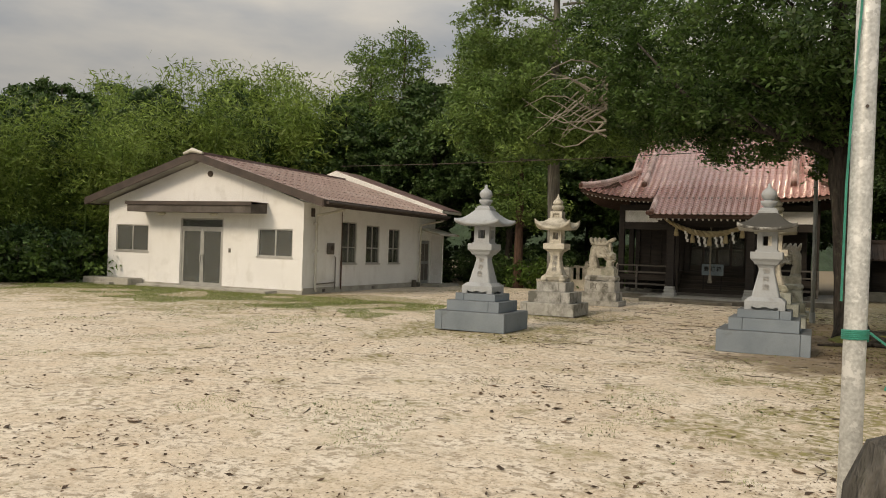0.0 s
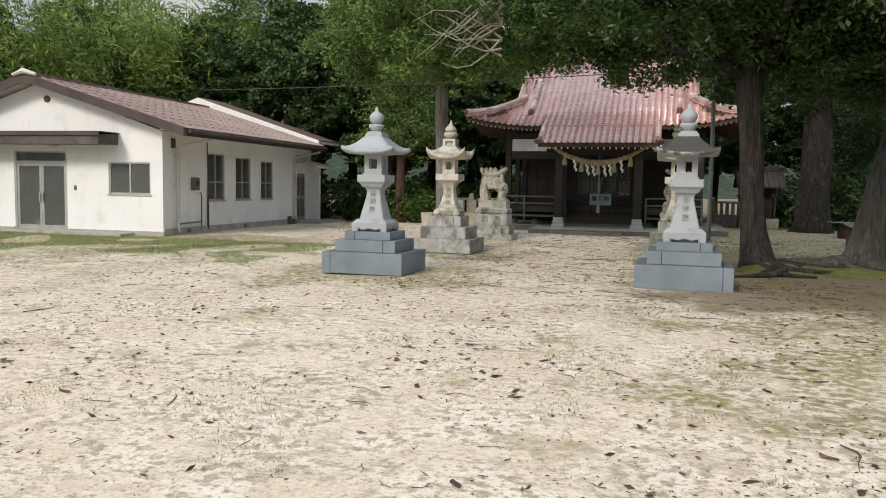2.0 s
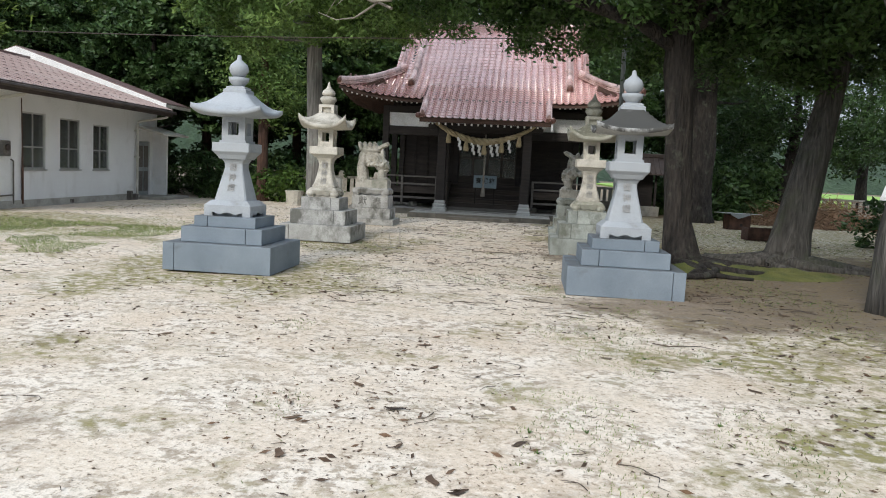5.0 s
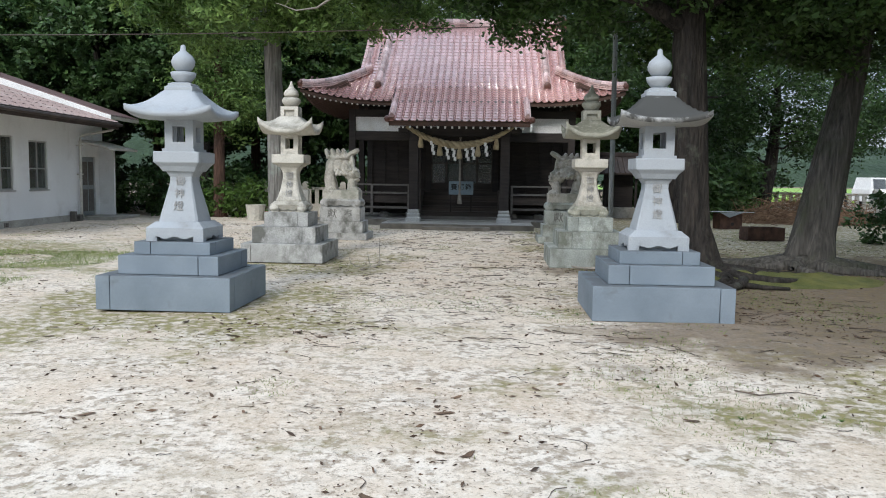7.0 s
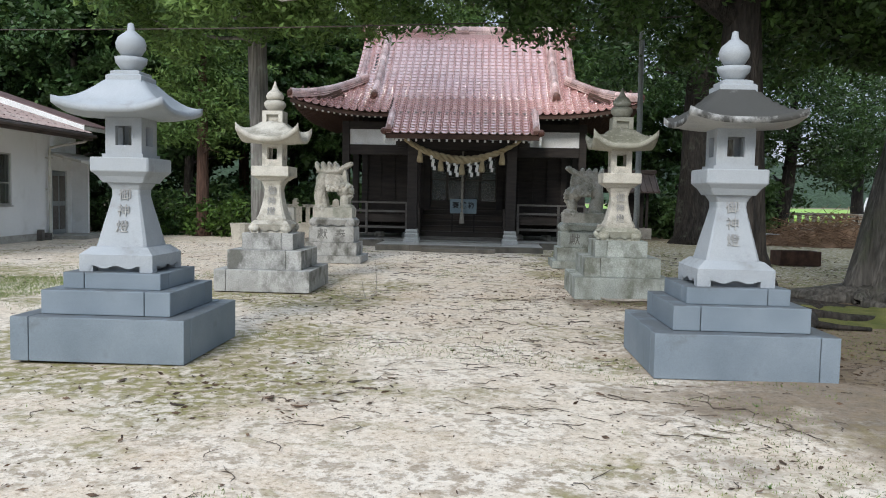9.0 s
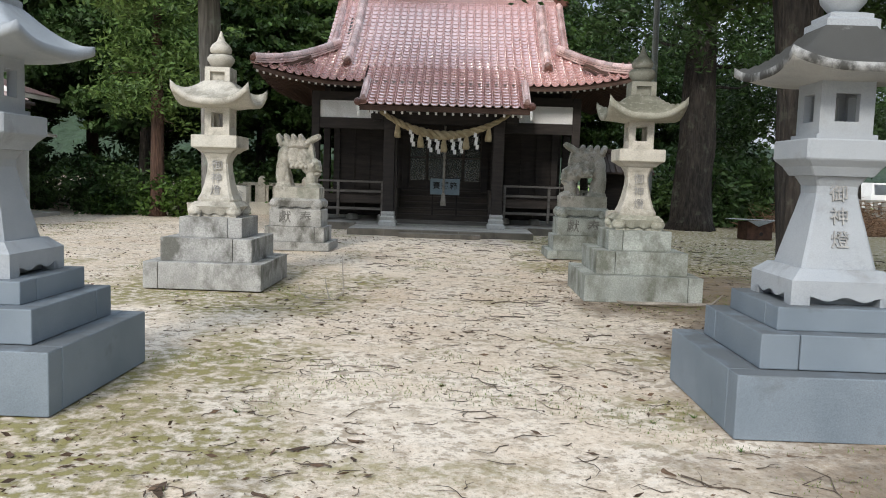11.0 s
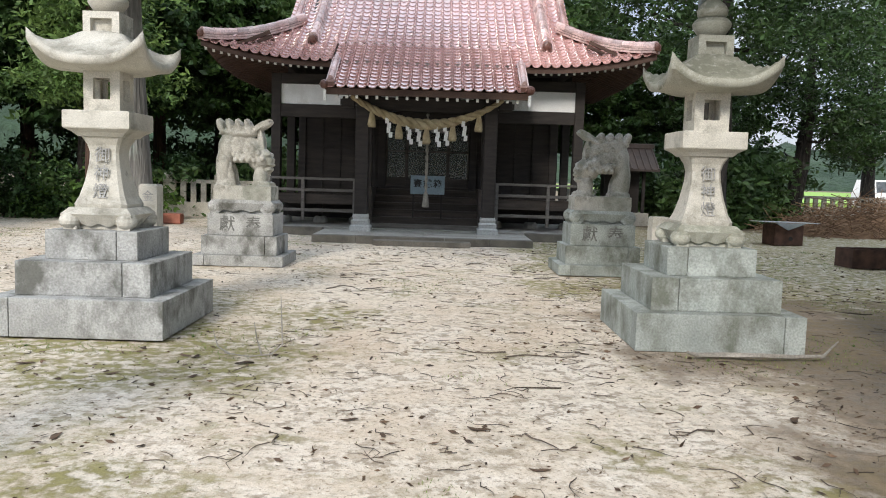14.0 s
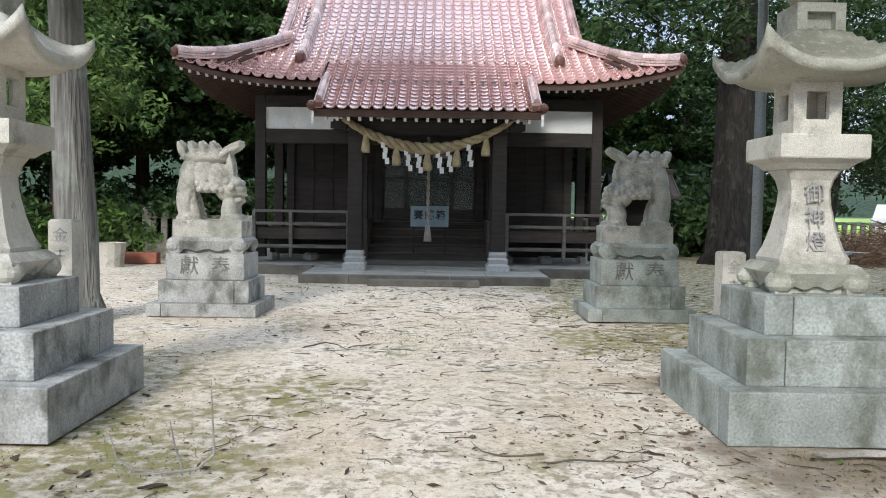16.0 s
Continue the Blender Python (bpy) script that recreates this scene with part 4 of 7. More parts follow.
tagged(part("main_ridge", ridge_run([(-GABLE, RIDGE_Y - SY, 7.48), (GABLE, RIDGE_Y - SY, 7.48)], 0.34, 0.42, 4), M_TILE_CAP, roof), kind="stuff")
for s in (-1, 1):
    for pt in (front_point, back_point):
        q = 1 if pt is front_point else -1
        tagged(part("descending_ridge", ridge_run([pt(q * s * 3.02, d, 0.0) for d in np.linspace(1.05, DMAX - 0.1, 8)], 0.32, 0.30, 3), M_TILE_CAP, roof), kind="stuff")
        tagged(part("gable_edge", ridge_run([pt(q * s * 3.66, d, 0.0) for d in np.linspace(HIPD + 0.05, DMAX - 0.1, 8)], 0.2, 0.16, 1), M_TILE_CAP, roof), kind="stuff")
        tagged(part("hip_ridge", ridge_run([pt(q * s * (HALF - d), d, 0.0) for d in np.linspace(0.02, HIPD + 0.3, 9)], 0.34, 0.30, 3, 0.3), M_TILE_CAP, roof), kind="stuff")
        for d, u, w in ((1.0, 3.02, 0.2), (-0.02, HALF - 0.02, 0.17)):
            p = Vector(pt(q * s * u, d, 0.16))
            bm = lathe([(w * 0.55, -0.05), (w * 0.62, 0.0), (w * 0.42, 0.05), (w * 0.2, 0.06)], 8)
            box(-w * 0.6, w * 0.6, -w * 0.55, w * 0.3, -0.06, 0.0, bm=bm)
            part("ridge_end_ornament", bm, M_ONI, roof, "brown ornamental ridge-end tile", at=Matrix.Translation(p) @ pose(0, 0, 0, 90 * q, 0, 0))
for s in (-1, 1):
    part("ridge_finial", square_loft([(0.22, 0), (0.26, 0.2), (0.2, 0.45), (0.08, 0.62)], 0.3), M_ONI, roof, "ornamental end tile of the main ridge", at=pose(s * GABLE, RIDGE_Y - SY, 7.42))

# eaves: fascia, rafters with white-painted ends
for s in (-1, 1):
    lo, hi = (KO_HALF, HALF) if s > 0 else (-HALF, -KO_HALF)
    fv, ff = [], []
    n = 14
    for i in range(n + 1):
        u = lo + (hi - lo) * i / n
        for dy, dz in ((0.02, -0.05), (0.02, -0.16), (0.14, -0.16), (0.14, -0.05)):
            x, y, z = front_point(u, dy, dz)
            fv.append((x, y, z))
    for i in range(n):
        for k in range(4):
            a, b = 4 * i + k, 4 * i + (k + 1) % 4
            ff.append((a, b, b + 4, a + 4))
    part("eave_board", quads_mesh("eave_board", fv, ff, M_WOOD_RED), None, shrine)
raf = box(-0.03, 0.03, 0.0, 1.55, -0.04, 0.04)
raf = to_mesh("rafter", raf, M_WOOD_RED)
cap = to_mesh("rafter_end", box(-0.031, 0.031, -0.008, 0.004, -0.041, 0.041), M_WHITE)
for i in range(-29, 30):
    u = i * 0.19
    if abs(u) < KO_HALF + 0.1:
        continue
    x, y, z = front_point(u, 0.16, -0.22)
    x2, y2, z2 = front_point(u, 1.4, -0.20 if abs(u) < 4 else -0.05)
    tilt = math.degrees(math.atan2(z2 - z, y2 - y))
    r = part("rafter", raf, None, shrine, at=pose(x, y, z, tilt, 0, 0))
    part("rafter_end", cap, None, r, "white-painted rafter end")
for s in (-1, 1):
    for i in range(-16, 17):
        x, y, z = side_point(s)(i * 0.27, 0.16, -0.22)
        part("rafter", raf, None, shrine, at=Matrix.Translation((x, y, z)) @ pose(0, 0, 0, 0, 0, 90 * s) @ pose(0, 0, 0, 22, 0, 0))

# porch roof: flat slope with single tiles
ko_run = 2.15


def ko_point(u, d, h):
    z = KO_Z + 0.607 * d - 0.0077 * d * d
    return (u, KO_Y + d - SY, z + h)


porch = part("porch_roof", hall(-KO_HALF, KO_HALF, KO_Y + 0.03, KO_Y + 0.13, KO_Z - 0.17, KO_Z - 0.05), M_WOOD_RED, shrine, "porch roof that runs out from the main slope")
vb, fb = [], []
for k in range(9):
    d = 0.02 + (ko_run - 0.02) * k / 8
    vb += [ko_point(u, d, h) for u, h in ((-KO_HALF, -0.045), (KO_HALF, -0.045), (KO_HALF, -0.08), (-KO_HALF, -0.08))]
for k in range(8):
    for q in range(4):
        a0, b0 = 4 * k + q, 4 * k + (q + 1) % 4
        fb.append((a0, b0, b0 + 4, a0 + 4))
fb += [(3, 2, 1, 0), (32, 33, 34, 35)]
part("boarding", quads_mesh("boarding", vb, fb, M_WOOD_RED), None, porch)
for i in range(-9, 10):
    x, y, z = ko_point(i * 0.235, 0.10, -0.27)
    r = part("rafter", raf, None, porch, at=pose(x, y, z, math.degrees(math.atan(SLOPE)), 0, 0))
for i in range(-9, 10):
    x, y, z = ko_point(i * 0.235, 0.10, -0.27)
    part("rafter_end", cap, None, porch, "white-painted rafter end", at=pose(x, y - 0.003, z, math.degrees(math.atan(SLOPE)), 0, 0))
for s in (-1, 1):
    part("barge_end", hall(s * KO_HALF - 0.03, s * KO_HALF + 0.03, KO_Y - 0.02, KO_Y + 0.05, KO_Z - 0.32, KO_Z - 0.08), M_WHITE, porch, "white-painted board end")
    tagged(part("edge_ridge", ridge_run([ko_point(s * (KO_HALF - 0.12), d, 0.03) for d in np.linspace(0.05, 1.15, 5)], 0.2, 0.2, 1), M_TILE_CAP, porch), kind="stuff")
    bm = lathe([(0.09, -0.1), (0.11, -0.02), (0.08, 0.06), (0.03, 0.09)], 8)
    box(-0.24 * (s > 0), 0.24 * (s < 0), -0.05, 0.05, -0.06, 0.03, bm=bm)
    part("corner_ornament", bm, M_ONI, porch, "weathered ornamental corner tile", at=Matrix.Translation(ko_point(s * (KO_HALF + 0.02), 0.0, 0.05)) @ pose(0, 0, 0, 90, 0, 0))

# posts, beams, walls, floor
def timber(name, x0, x1, y0, y1, z0, z1, mat=None, label="", bevel=0.012):
    return part(name, hall(x0, x1, y0, y1, z0, z1, bevel), mat or M_WOOD, shrine, label)


for s in (-1, 1):
    x = s * 1.55
    timber("porch_post", x - 0.155, x + 0.155, 34.65, 34.96, 0.55, 3.42)
    part("post_base", square_loft([(0.25, 0.15), (0.25, 0.27), (0.20, 0.31), (0.215, 0.40), (0.175, 0.44), (0.19, 0.50), (0.17, 0.56)]), M_CONCRETE, shrine, "pale stone post base", at=pose(x, 34.805 - SY, 0))
    bm = hall(min(s * 1.7, s * 2.1), max(s * 1.7, s * 2.1), 34.70, 34.92, 3.08, 3.34)
    bmesh.ops.bevel(bm, geom=bm.edges[:], offset=0.06, segments=3, affect="EDGES")
    part("beam_nose", bm, M_WOOD, shrine, "carved beam end")
    timber("connecting_beam", x - 0.1, x + 0.1, 34.96, 36.1, 3.0, 3.24)
    timber("corner_post", s * 3.92 - 0.12, s * 3.92 + 0.12, 36.1, 36.34, 0.3, 4.0)
    timber("porch_inner_post", x - 0.13, x + 0.13, 36.1, 36.34, 0.9, 4.0)
    timber("side_post", s * 3.92 - 0.11, s * 3.92 + 0.11, 38.2, 38.42, 0.3, 4.4)
    timber("side_post", s * 3.92 - 0.11, s * 3.92 + 0.11, 40.4, 40.62, 0.3, 4.4)
    timber("side_beam", s * 3.92 - 0.1, s * 3.92 + 0.1, 36.34, 43.2, 3.5, 3.76)
    part("plaster_band", hall(min(s * 1.68, s * 3.80), max(s * 1.68, s * 3.80), 36.17, 36.25, 3.24, 3.74), M_PLASTER, shrine, "white plaster band")
    timber("band_beam", min(s * 1.68, s * 3.80), max(s * 1.68, s * 3.80), 36.12, 36.32, 2.92, 3.24)
    timber("top_beam", min(s * 1.68, s * 3.80), max(s * 1.68, s * 3.80), 36.12, 36.32, 3.74, 4.0)
    # railing at the edge of the veranda
    lo, hi = sorted((s * 1.80, s * 4.05))
    for z, h in ((1.33, 0.06), (1.04, 0.07), (0.52, 0.08)):
        timber("rail", lo, hi, 35.92, 35.99, z, z + h, M_WOOD_GREY, "greyed wooden rail", 0.008)
    for x2 in (s * 1.84, s * 3.17, s * 4.02):
        timber("rail_post", x2 - 0.04, x2 + 0.04, 35.91, 36.0, 0.30, 1.36, M_WOOD_GREY, "greyed wooden post", 0.008)
    timber("veranda_edge", lo, hi, 36.02, 36.1, 0.72, 0.98, M_WOOD_H, "", 0.008)
    for k in range(7):
        y = 36.1 + k * 0.2
        timber("floor_plank", lo, hi, y + 0.003, y + 0.197, 0.90, 0.95, M_WOOD_H, "", 0.0)
    timber("front_wall", min(s * 1.35, s * 3.46), max(s * 1.35, s * 3.46), 37.48, 37.56, 0.95, 4.4)
    for k in range(5):
        xx = s * (1.45 + k * 0.49)
        timber("wall_batten", xx - 0.03, xx + 0.03, 37.44, 37.48, 0.95, 3.4, M_WOOD, "", 0.0)
    timber("wall_rail", min(s * 1.35, s * 3.46), max(s * 1.35, s * 3.46), 37.43, 37.48, 2.2, 2.32, M_WOOD, "", 0.0)
    timber("inner_post", s * 3.46 - 0.1, s * 3.46 + 0.1, 37.4, 37.6, 0.3, 4.4)
    timber("door_post", s * 1.25 - 0.1, s * 1.25 + 0.1, 37.38, 37.58, 0.95, 4.4)
    timber("side_wall", s * 3.46 - 0.04, s * 3.46 + 0.04, 37.6, 43.2, 0.95, 4.8)
timber("porch_beam", -1.40, 1.40, 34.68, 34.94, 3.02, 3.34)
timber("porch_purlin", -2.2, 2.2, 34.72, 34.90, 3.46, 3.62)
for x in (-0.95, -0.32, 0.32, 0.95):
    timber("bracket_block", x - 0.16, x + 0.16, 34.74, 34.88, 3.34, 3.46, M_WHITE if abs(x) > 0.6 else M_WOOD_H, "pale painted block between the beams" if abs(x) > 0.6 else "")
timber("middle_beam", -1.42, 1.42, 36.12, 36.32, 2.92, 3.24)
timber("back_wall", -3.5, 3.5, 43.2, 43.3, 0.3, 5.2)
timber("hall_floor", -3.4, 3.4, 37.58, 43.2, 0.98, 1.06, M_WOOD_H)
timber("hall_ceiling", -3.8, 3.8, 36.4, 43.2, 4.25, 4.3, M_WOOD)
timber("door_sill", -1.15, 1.15, 37.36, 37.58, 1.08, 1.22, M_WOOD_H)
timber("door_lintel", -1.15, 1.15, 37.40, 37.56, 2.98, 3.14)
part("altar_panel", hall(-1.14, 1.14, 38.3, 38.34, 1.06, 4.2), M_WOOD, shrine)
for k in range(4):
    x = -0.86 + k * 0.573
    fr = bmesh.new()
    for b in ((x - 0.285, x - 0.245, 37.44 - SY, 37.49 - SY, 1.22, 2.98), (x + 0.245, x + 0.285, 37.44 - SY, 37.49 - SY, 1.22, 2.98), (x - 0.245, x + 0.245, 37.44 - SY, 37.49 - SY, 1.22, 1.45), (x - 0.245, x + 0.245, 37.44 - SY, 37.49 - SY, 2.90, 2.98), (x - 0.245, x + 0.245, 37.45 - SY, 37.48 - SY, 2.15, 2.19)):
        box(*b, bm=fr)
    d = part("sliding_door", fr, M_WOOD_H, shrine)
    g = part("pane", hall(x - 0.245, x + 0.245, 37.46, 37.468, 1.45, 2.90), M_GLASS, d, "dark reflecting glass")
# plank steps up to the door
for k in range(5):
    y, z = 35.55 + k * 0.28, 0.30 + k * 0.17
    timber("step_tread", -1.35, 1.35, y, y + 0.32, z + 0.12, z + 0.17, M_WOOD_H, "worn dark wooden tread")
    timber("step_riser", -1.35, 1.35, y + 0.05, y + 0.08, z - 0.05, z + 0.12, M_WOOD_H)
timber("step_base", -1.42, 1.42, 35.45, 37.0, 0.19, 0.30, M_WOOD_GREY, "pale sill beam under the steps")
for s in (-1, 1):
    timber("step_side", s * 1.39 - 0.04, s * 1.39 + 0.04, 35.5, 37.1, 0.3, 1.2, M_WOOD_H)
timber("floor_beam", -3.9, 3.9, 37.3, 37.4, 0.3, 0.9)
for k in range(9):
    x = -3.8 + k * 0.95
    part("floor_stone", lathe([(0.2, 0.19), (0.19, 0.3), (0.14, 0.36)], 9), M_SLAB, shrine, at=pose(x, 36.9 - SY, 0))
    timber("floor_strut", x - 0.05, x + 0.05, 36.85, 36.95, 0.36, 0.9)

# platforms
plat = thing("stone_platform", HALL, "low stone platform with a dark kerb under the hall", "platform", kind="structure")
for k in range(8):
    x0 = -5.0 + k * 1.25
    if abs(x0 + 0.62) < 2.3:
        continue
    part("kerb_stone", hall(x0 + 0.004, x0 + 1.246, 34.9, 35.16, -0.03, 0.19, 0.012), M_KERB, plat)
part("platform_bed", hall(-5.0, 5.0, 35.16, 43.6, -0.03, 0.185), M_SLAB, plat)
for k in range(5):
    x0 = -2.5 + k * 1.0
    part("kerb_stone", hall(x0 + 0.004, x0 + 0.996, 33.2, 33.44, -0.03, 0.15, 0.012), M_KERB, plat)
for k in range(4):
    x0 = -2.5 + k * 1.25
    for y0 in (33.444, 33.888, 34.332, 34.776):
        part("paving_slab", hall(x0 + 0.004, x0 + 1.246, y0, y0 + 0.436, -0.03, 0.148, 0.006), M_SLAB, plat)
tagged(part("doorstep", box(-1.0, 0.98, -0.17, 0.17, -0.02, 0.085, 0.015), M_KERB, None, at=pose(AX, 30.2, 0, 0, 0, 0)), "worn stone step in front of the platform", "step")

# offering board, rope, bell pull
sign = part("offering_board", box(-0.43, 0.43, -0.02, 0.02, 0, 0.46, 0.006), M_SIGN, None, at=HALL @ pose(0.05, -0.7, 1.06))
tagged(sign, "pale blue board lettered for offerings, at the steps", "sign")
for i, ch in enumerate("賽銭箱"):
    part("lettering", text_mesh("lettering", ch, 0.22, M_BLACK, 0.004, 0.004), None, sign, "brushed black characters", at=pose(-0.25 + 0.25 * i, -0.022, 0.25, 90, 0, 0))
for x in (-0.355, 0.355):
    part("leg", box(x - 0.02, x + 0.02, 0.0, 0.03, -0.6, 0.0), M_WOOD, sign)

rope = thing("sacred_straw_rope", HALL @ pose(0, -1.62, 0), "thick twisted straw rope hung across the porch posts", "rope")


def rope_line(k):
    """k from -1 to 1 along the rope: height and half thickness."""
    return Vector((1.82 * k, 0, 2.72 + 0.62 * abs(k) ** 1.9)), 0.035 + 0.055 * (1 - abs(k)) ** 0.6


for strand in range(3):
    pts, rad = [], []
    for i in range(90):
        k = i / 89 * 2 - 1
        p, r = rope_line(k)
        a = i * 0.42 + strand * 2 * math.pi / 3
        pts.append(p + Vector((0.25 * math.sin(a) * r, math.cos(a) * r * 0.8, math.sin(a) * r * 0.8)))
        rad.append(r * 0.78)
    part("strand", tube(pts, rad, 7), M_STRAW, rope, smooth=True)
for i, k in enumerate((-0.72, -0.36, 0.0, 0.34, 0.68)):
    p, r = rope_line(k)
    bm = lathe([(0.035, 0.0), (0.05, -0.05), (0.085, -0.22), (0.10, -0.34), (0.085, -0.40)], 12)
    for v in bm.verts:
        v.co.x += 0.01 * math.sin(v.co.z * 40 + i)
    part("straw_tassel", bm, M_STRAW, rope, "hanging straw tassel", smooth=True, at=pose(p.x, 0, p.z - r + 0.03))
for k in (-0.52, -0.25, -0.12, 0.12, 0.24, 0.48):
    p, r = rope_line(k)
    bm = bmesh.new()
    x, z = 0.0, 0.0
    for j in range(4):
        x1, z1 = x + 0.05 * (1 if j % 2 == 0 else -0.3), z - 0.13
        hexa(bm, [(x - 0.045, -0.006 + 0.012 * (j % 2), z1), (x + 0.045, -0.006 + 0.012 * (j % 2), z1), (x + 0.045, -0.003 + 0.012 * (j % 2), z1), (x - 0.045, -0.003 + 0.012 * (j % 2), z1),
                  (x - 0.045, -0.006, z), (x + 0.045, -0.006, z), (x + 0.045, -0.003, z), (x - 0.045, -0.003, z)])
        x, z = x1, z1 + 0.02
    part("paper_streamer", bm, M_PAPER, rope, "zigzag white paper streamer", at=pose(p.x, -0.06, p.z - r + 0.02, 6, 0, 20 * math.sin(k * 30)))
pull = thing("bell_pull_rope", HALL @ pose(0.02, -1.3, 0), "hanging bell rope with a pale tassel", "rope")
for strand in range(2):
    part("cord", tube([(0.018 * math.cos(i * 0.9 + strand * math.pi), 0.018 * math.sin(i * 0.9 + strand * math.pi), 3.0 - i * 0.05) for i in range(39)], [0.022] * 39, 6), M_TWIG_PALE, pull, smooth=True)
part("tassel", lathe([(0.03, 1.12), (0.055, 1.08), (0.06, 1.0), (0.085, 0.80), (0.09, 0.76)], 12), M_TWIG_PALE, pull, "frayed pale tassel", smooth=True)
for x in (-0.34, 0.30):
    tagged(part("framed_plaque", hall(x - 0.2, x + 0.2, 36.02, 36.06, 2.62, 2.9), M_WOOD_GREY, None, at=HALL), "small grey plaque hung under the porch beam", "plaque")

# ---- the white meeting hall ----
HOUSE = pose(-15.10, 22.46, 0, 0, 0, 1.9) @ Matrix.Diagonal((1.025, 1.02, 0.948, 1))
house = thing("meeting_hall", HOUSE, "low white plastered meeting hall with a maroon metal roof", "building")
HW, HL, HRX = -8.4, 8.9, -4.12  # width to the left, depth, ridge


def pierced(name, axis, a0, a1, z0, z1, t0, t1, holes, mat, parent, label=""):
    """A wall along x or y with rectangular openings (a0, a1, z0, z1) right through it."""
    bm = bmesh.new()
    cuts = sorted({a0, a1, *[h[0] for h in holes], *[h[1] for h in holes]})
    for lo, hi in zip(cuts, cuts[1:]):
        spans = sorted((h[2], h[3]) for h in holes if h[0] <= lo and h[1] >= hi)
        z = z0
        for b0, b1 in spans + [(z1, z1)]:
            if b0 > z:
                box(*((lo, hi, t0, t1) if axis == "x" else (t0, t1, lo, hi)), z, b0, bm=bm)
            z = b1
    bmesh.ops.remove_doubles(bm, verts=bm.verts, dist=0.0005)
    return part(name, bm, mat, parent, label)


WIN_F = ((-8.02, -6.50, 1.28, 2.29), (-1.78, -0.40, 1.26, 2.25))
DOOR_F = (-5.05, -3.20, 0.06, 2.58)
WIN_S = ((2.40, 3.45, 1.06, 2.65), (4.15, 5.20, 1.06, 2.59), (5.95, 6.90, 1.06, 2.51))
pierced("wall", "x", HW, 0.0, 0.06, 3.2, 0.0, 0.18, (*WIN_F, DOOR_F), M_PLASTER, house, "stained white plaster front wall")
pierced("wall", "y", 0.18, HL, 0.14, 3.2, -0.18, 0.0, WIN_S, M_PLASTER, house, "stained white plaster side wall")
part("wall", box(HW, HW + 0.18, 0.18, HL, 0.14, 3.2), M_PLASTER, house)
# inner surfaces whose dark colour makes the room look unlit through the glass
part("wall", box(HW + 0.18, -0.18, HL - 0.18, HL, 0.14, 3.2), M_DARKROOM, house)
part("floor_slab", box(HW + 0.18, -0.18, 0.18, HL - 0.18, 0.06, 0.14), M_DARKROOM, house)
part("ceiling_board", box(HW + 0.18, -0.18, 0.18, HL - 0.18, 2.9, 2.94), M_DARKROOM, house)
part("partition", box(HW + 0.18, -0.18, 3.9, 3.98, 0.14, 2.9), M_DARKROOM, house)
part("plinth", box(HW - 0.04, -5.05, -0.05, 0.0, -0.05, 0.12), M_PLINTH, house, "grey concrete footing")
part("plinth", boxes((-3.2, 0.05, -0.05, 0.0, -0.05, 0.12), (0.0, 0.05, 0.0, HL, -0.05, 0.2)), M_PLINTH, house, "grey concrete footing")
for y in (1.15, 4.6):
    part("vent_grille", boxes(*[(0.05, 0.056, y + 0.07 * k, y + 0.07 * k + 0.045, 0.03, 0.15) for k in range(3)]), M_FASCIA, house)


def gable_prism(x0, x1, xr, z0, zr, y0, y1):
    bm = bmesh.new()
    a = [bm.verts.new(p) for p in ((x0, y0, z0), (x1, y0, z0), (xr, y0, zr))]
    b = [bm.verts.new(p) for p in ((x0, y1, z0), (x1, y1, z0), (xr, y1, zr))]
    bm.faces.new(a)
    bm.faces.new(b[::-1])
    for k in range(3):
        bm.faces.new((a[(k + 1) % 3], a[k], b[k], b[(k + 1) % 3]))
    bmesh.ops.recalc_face_normals(bm, faces=bm.faces)
    return bm


part("gable", gable_prism(HW, 0.0, HRX, 3.2, 4.72, 0.0, 0.18), M_PLASTER, house, "white plaster gable")
part("gable_vent", lathe([(0.0, -0.02), (0.11, -0.02), (0.11, 0.02), (0.09, 0.03)], 14), M_FASCIA, house, at=pose(HRX + 0.3, -0.01, 4.22, 90, 0, 0))


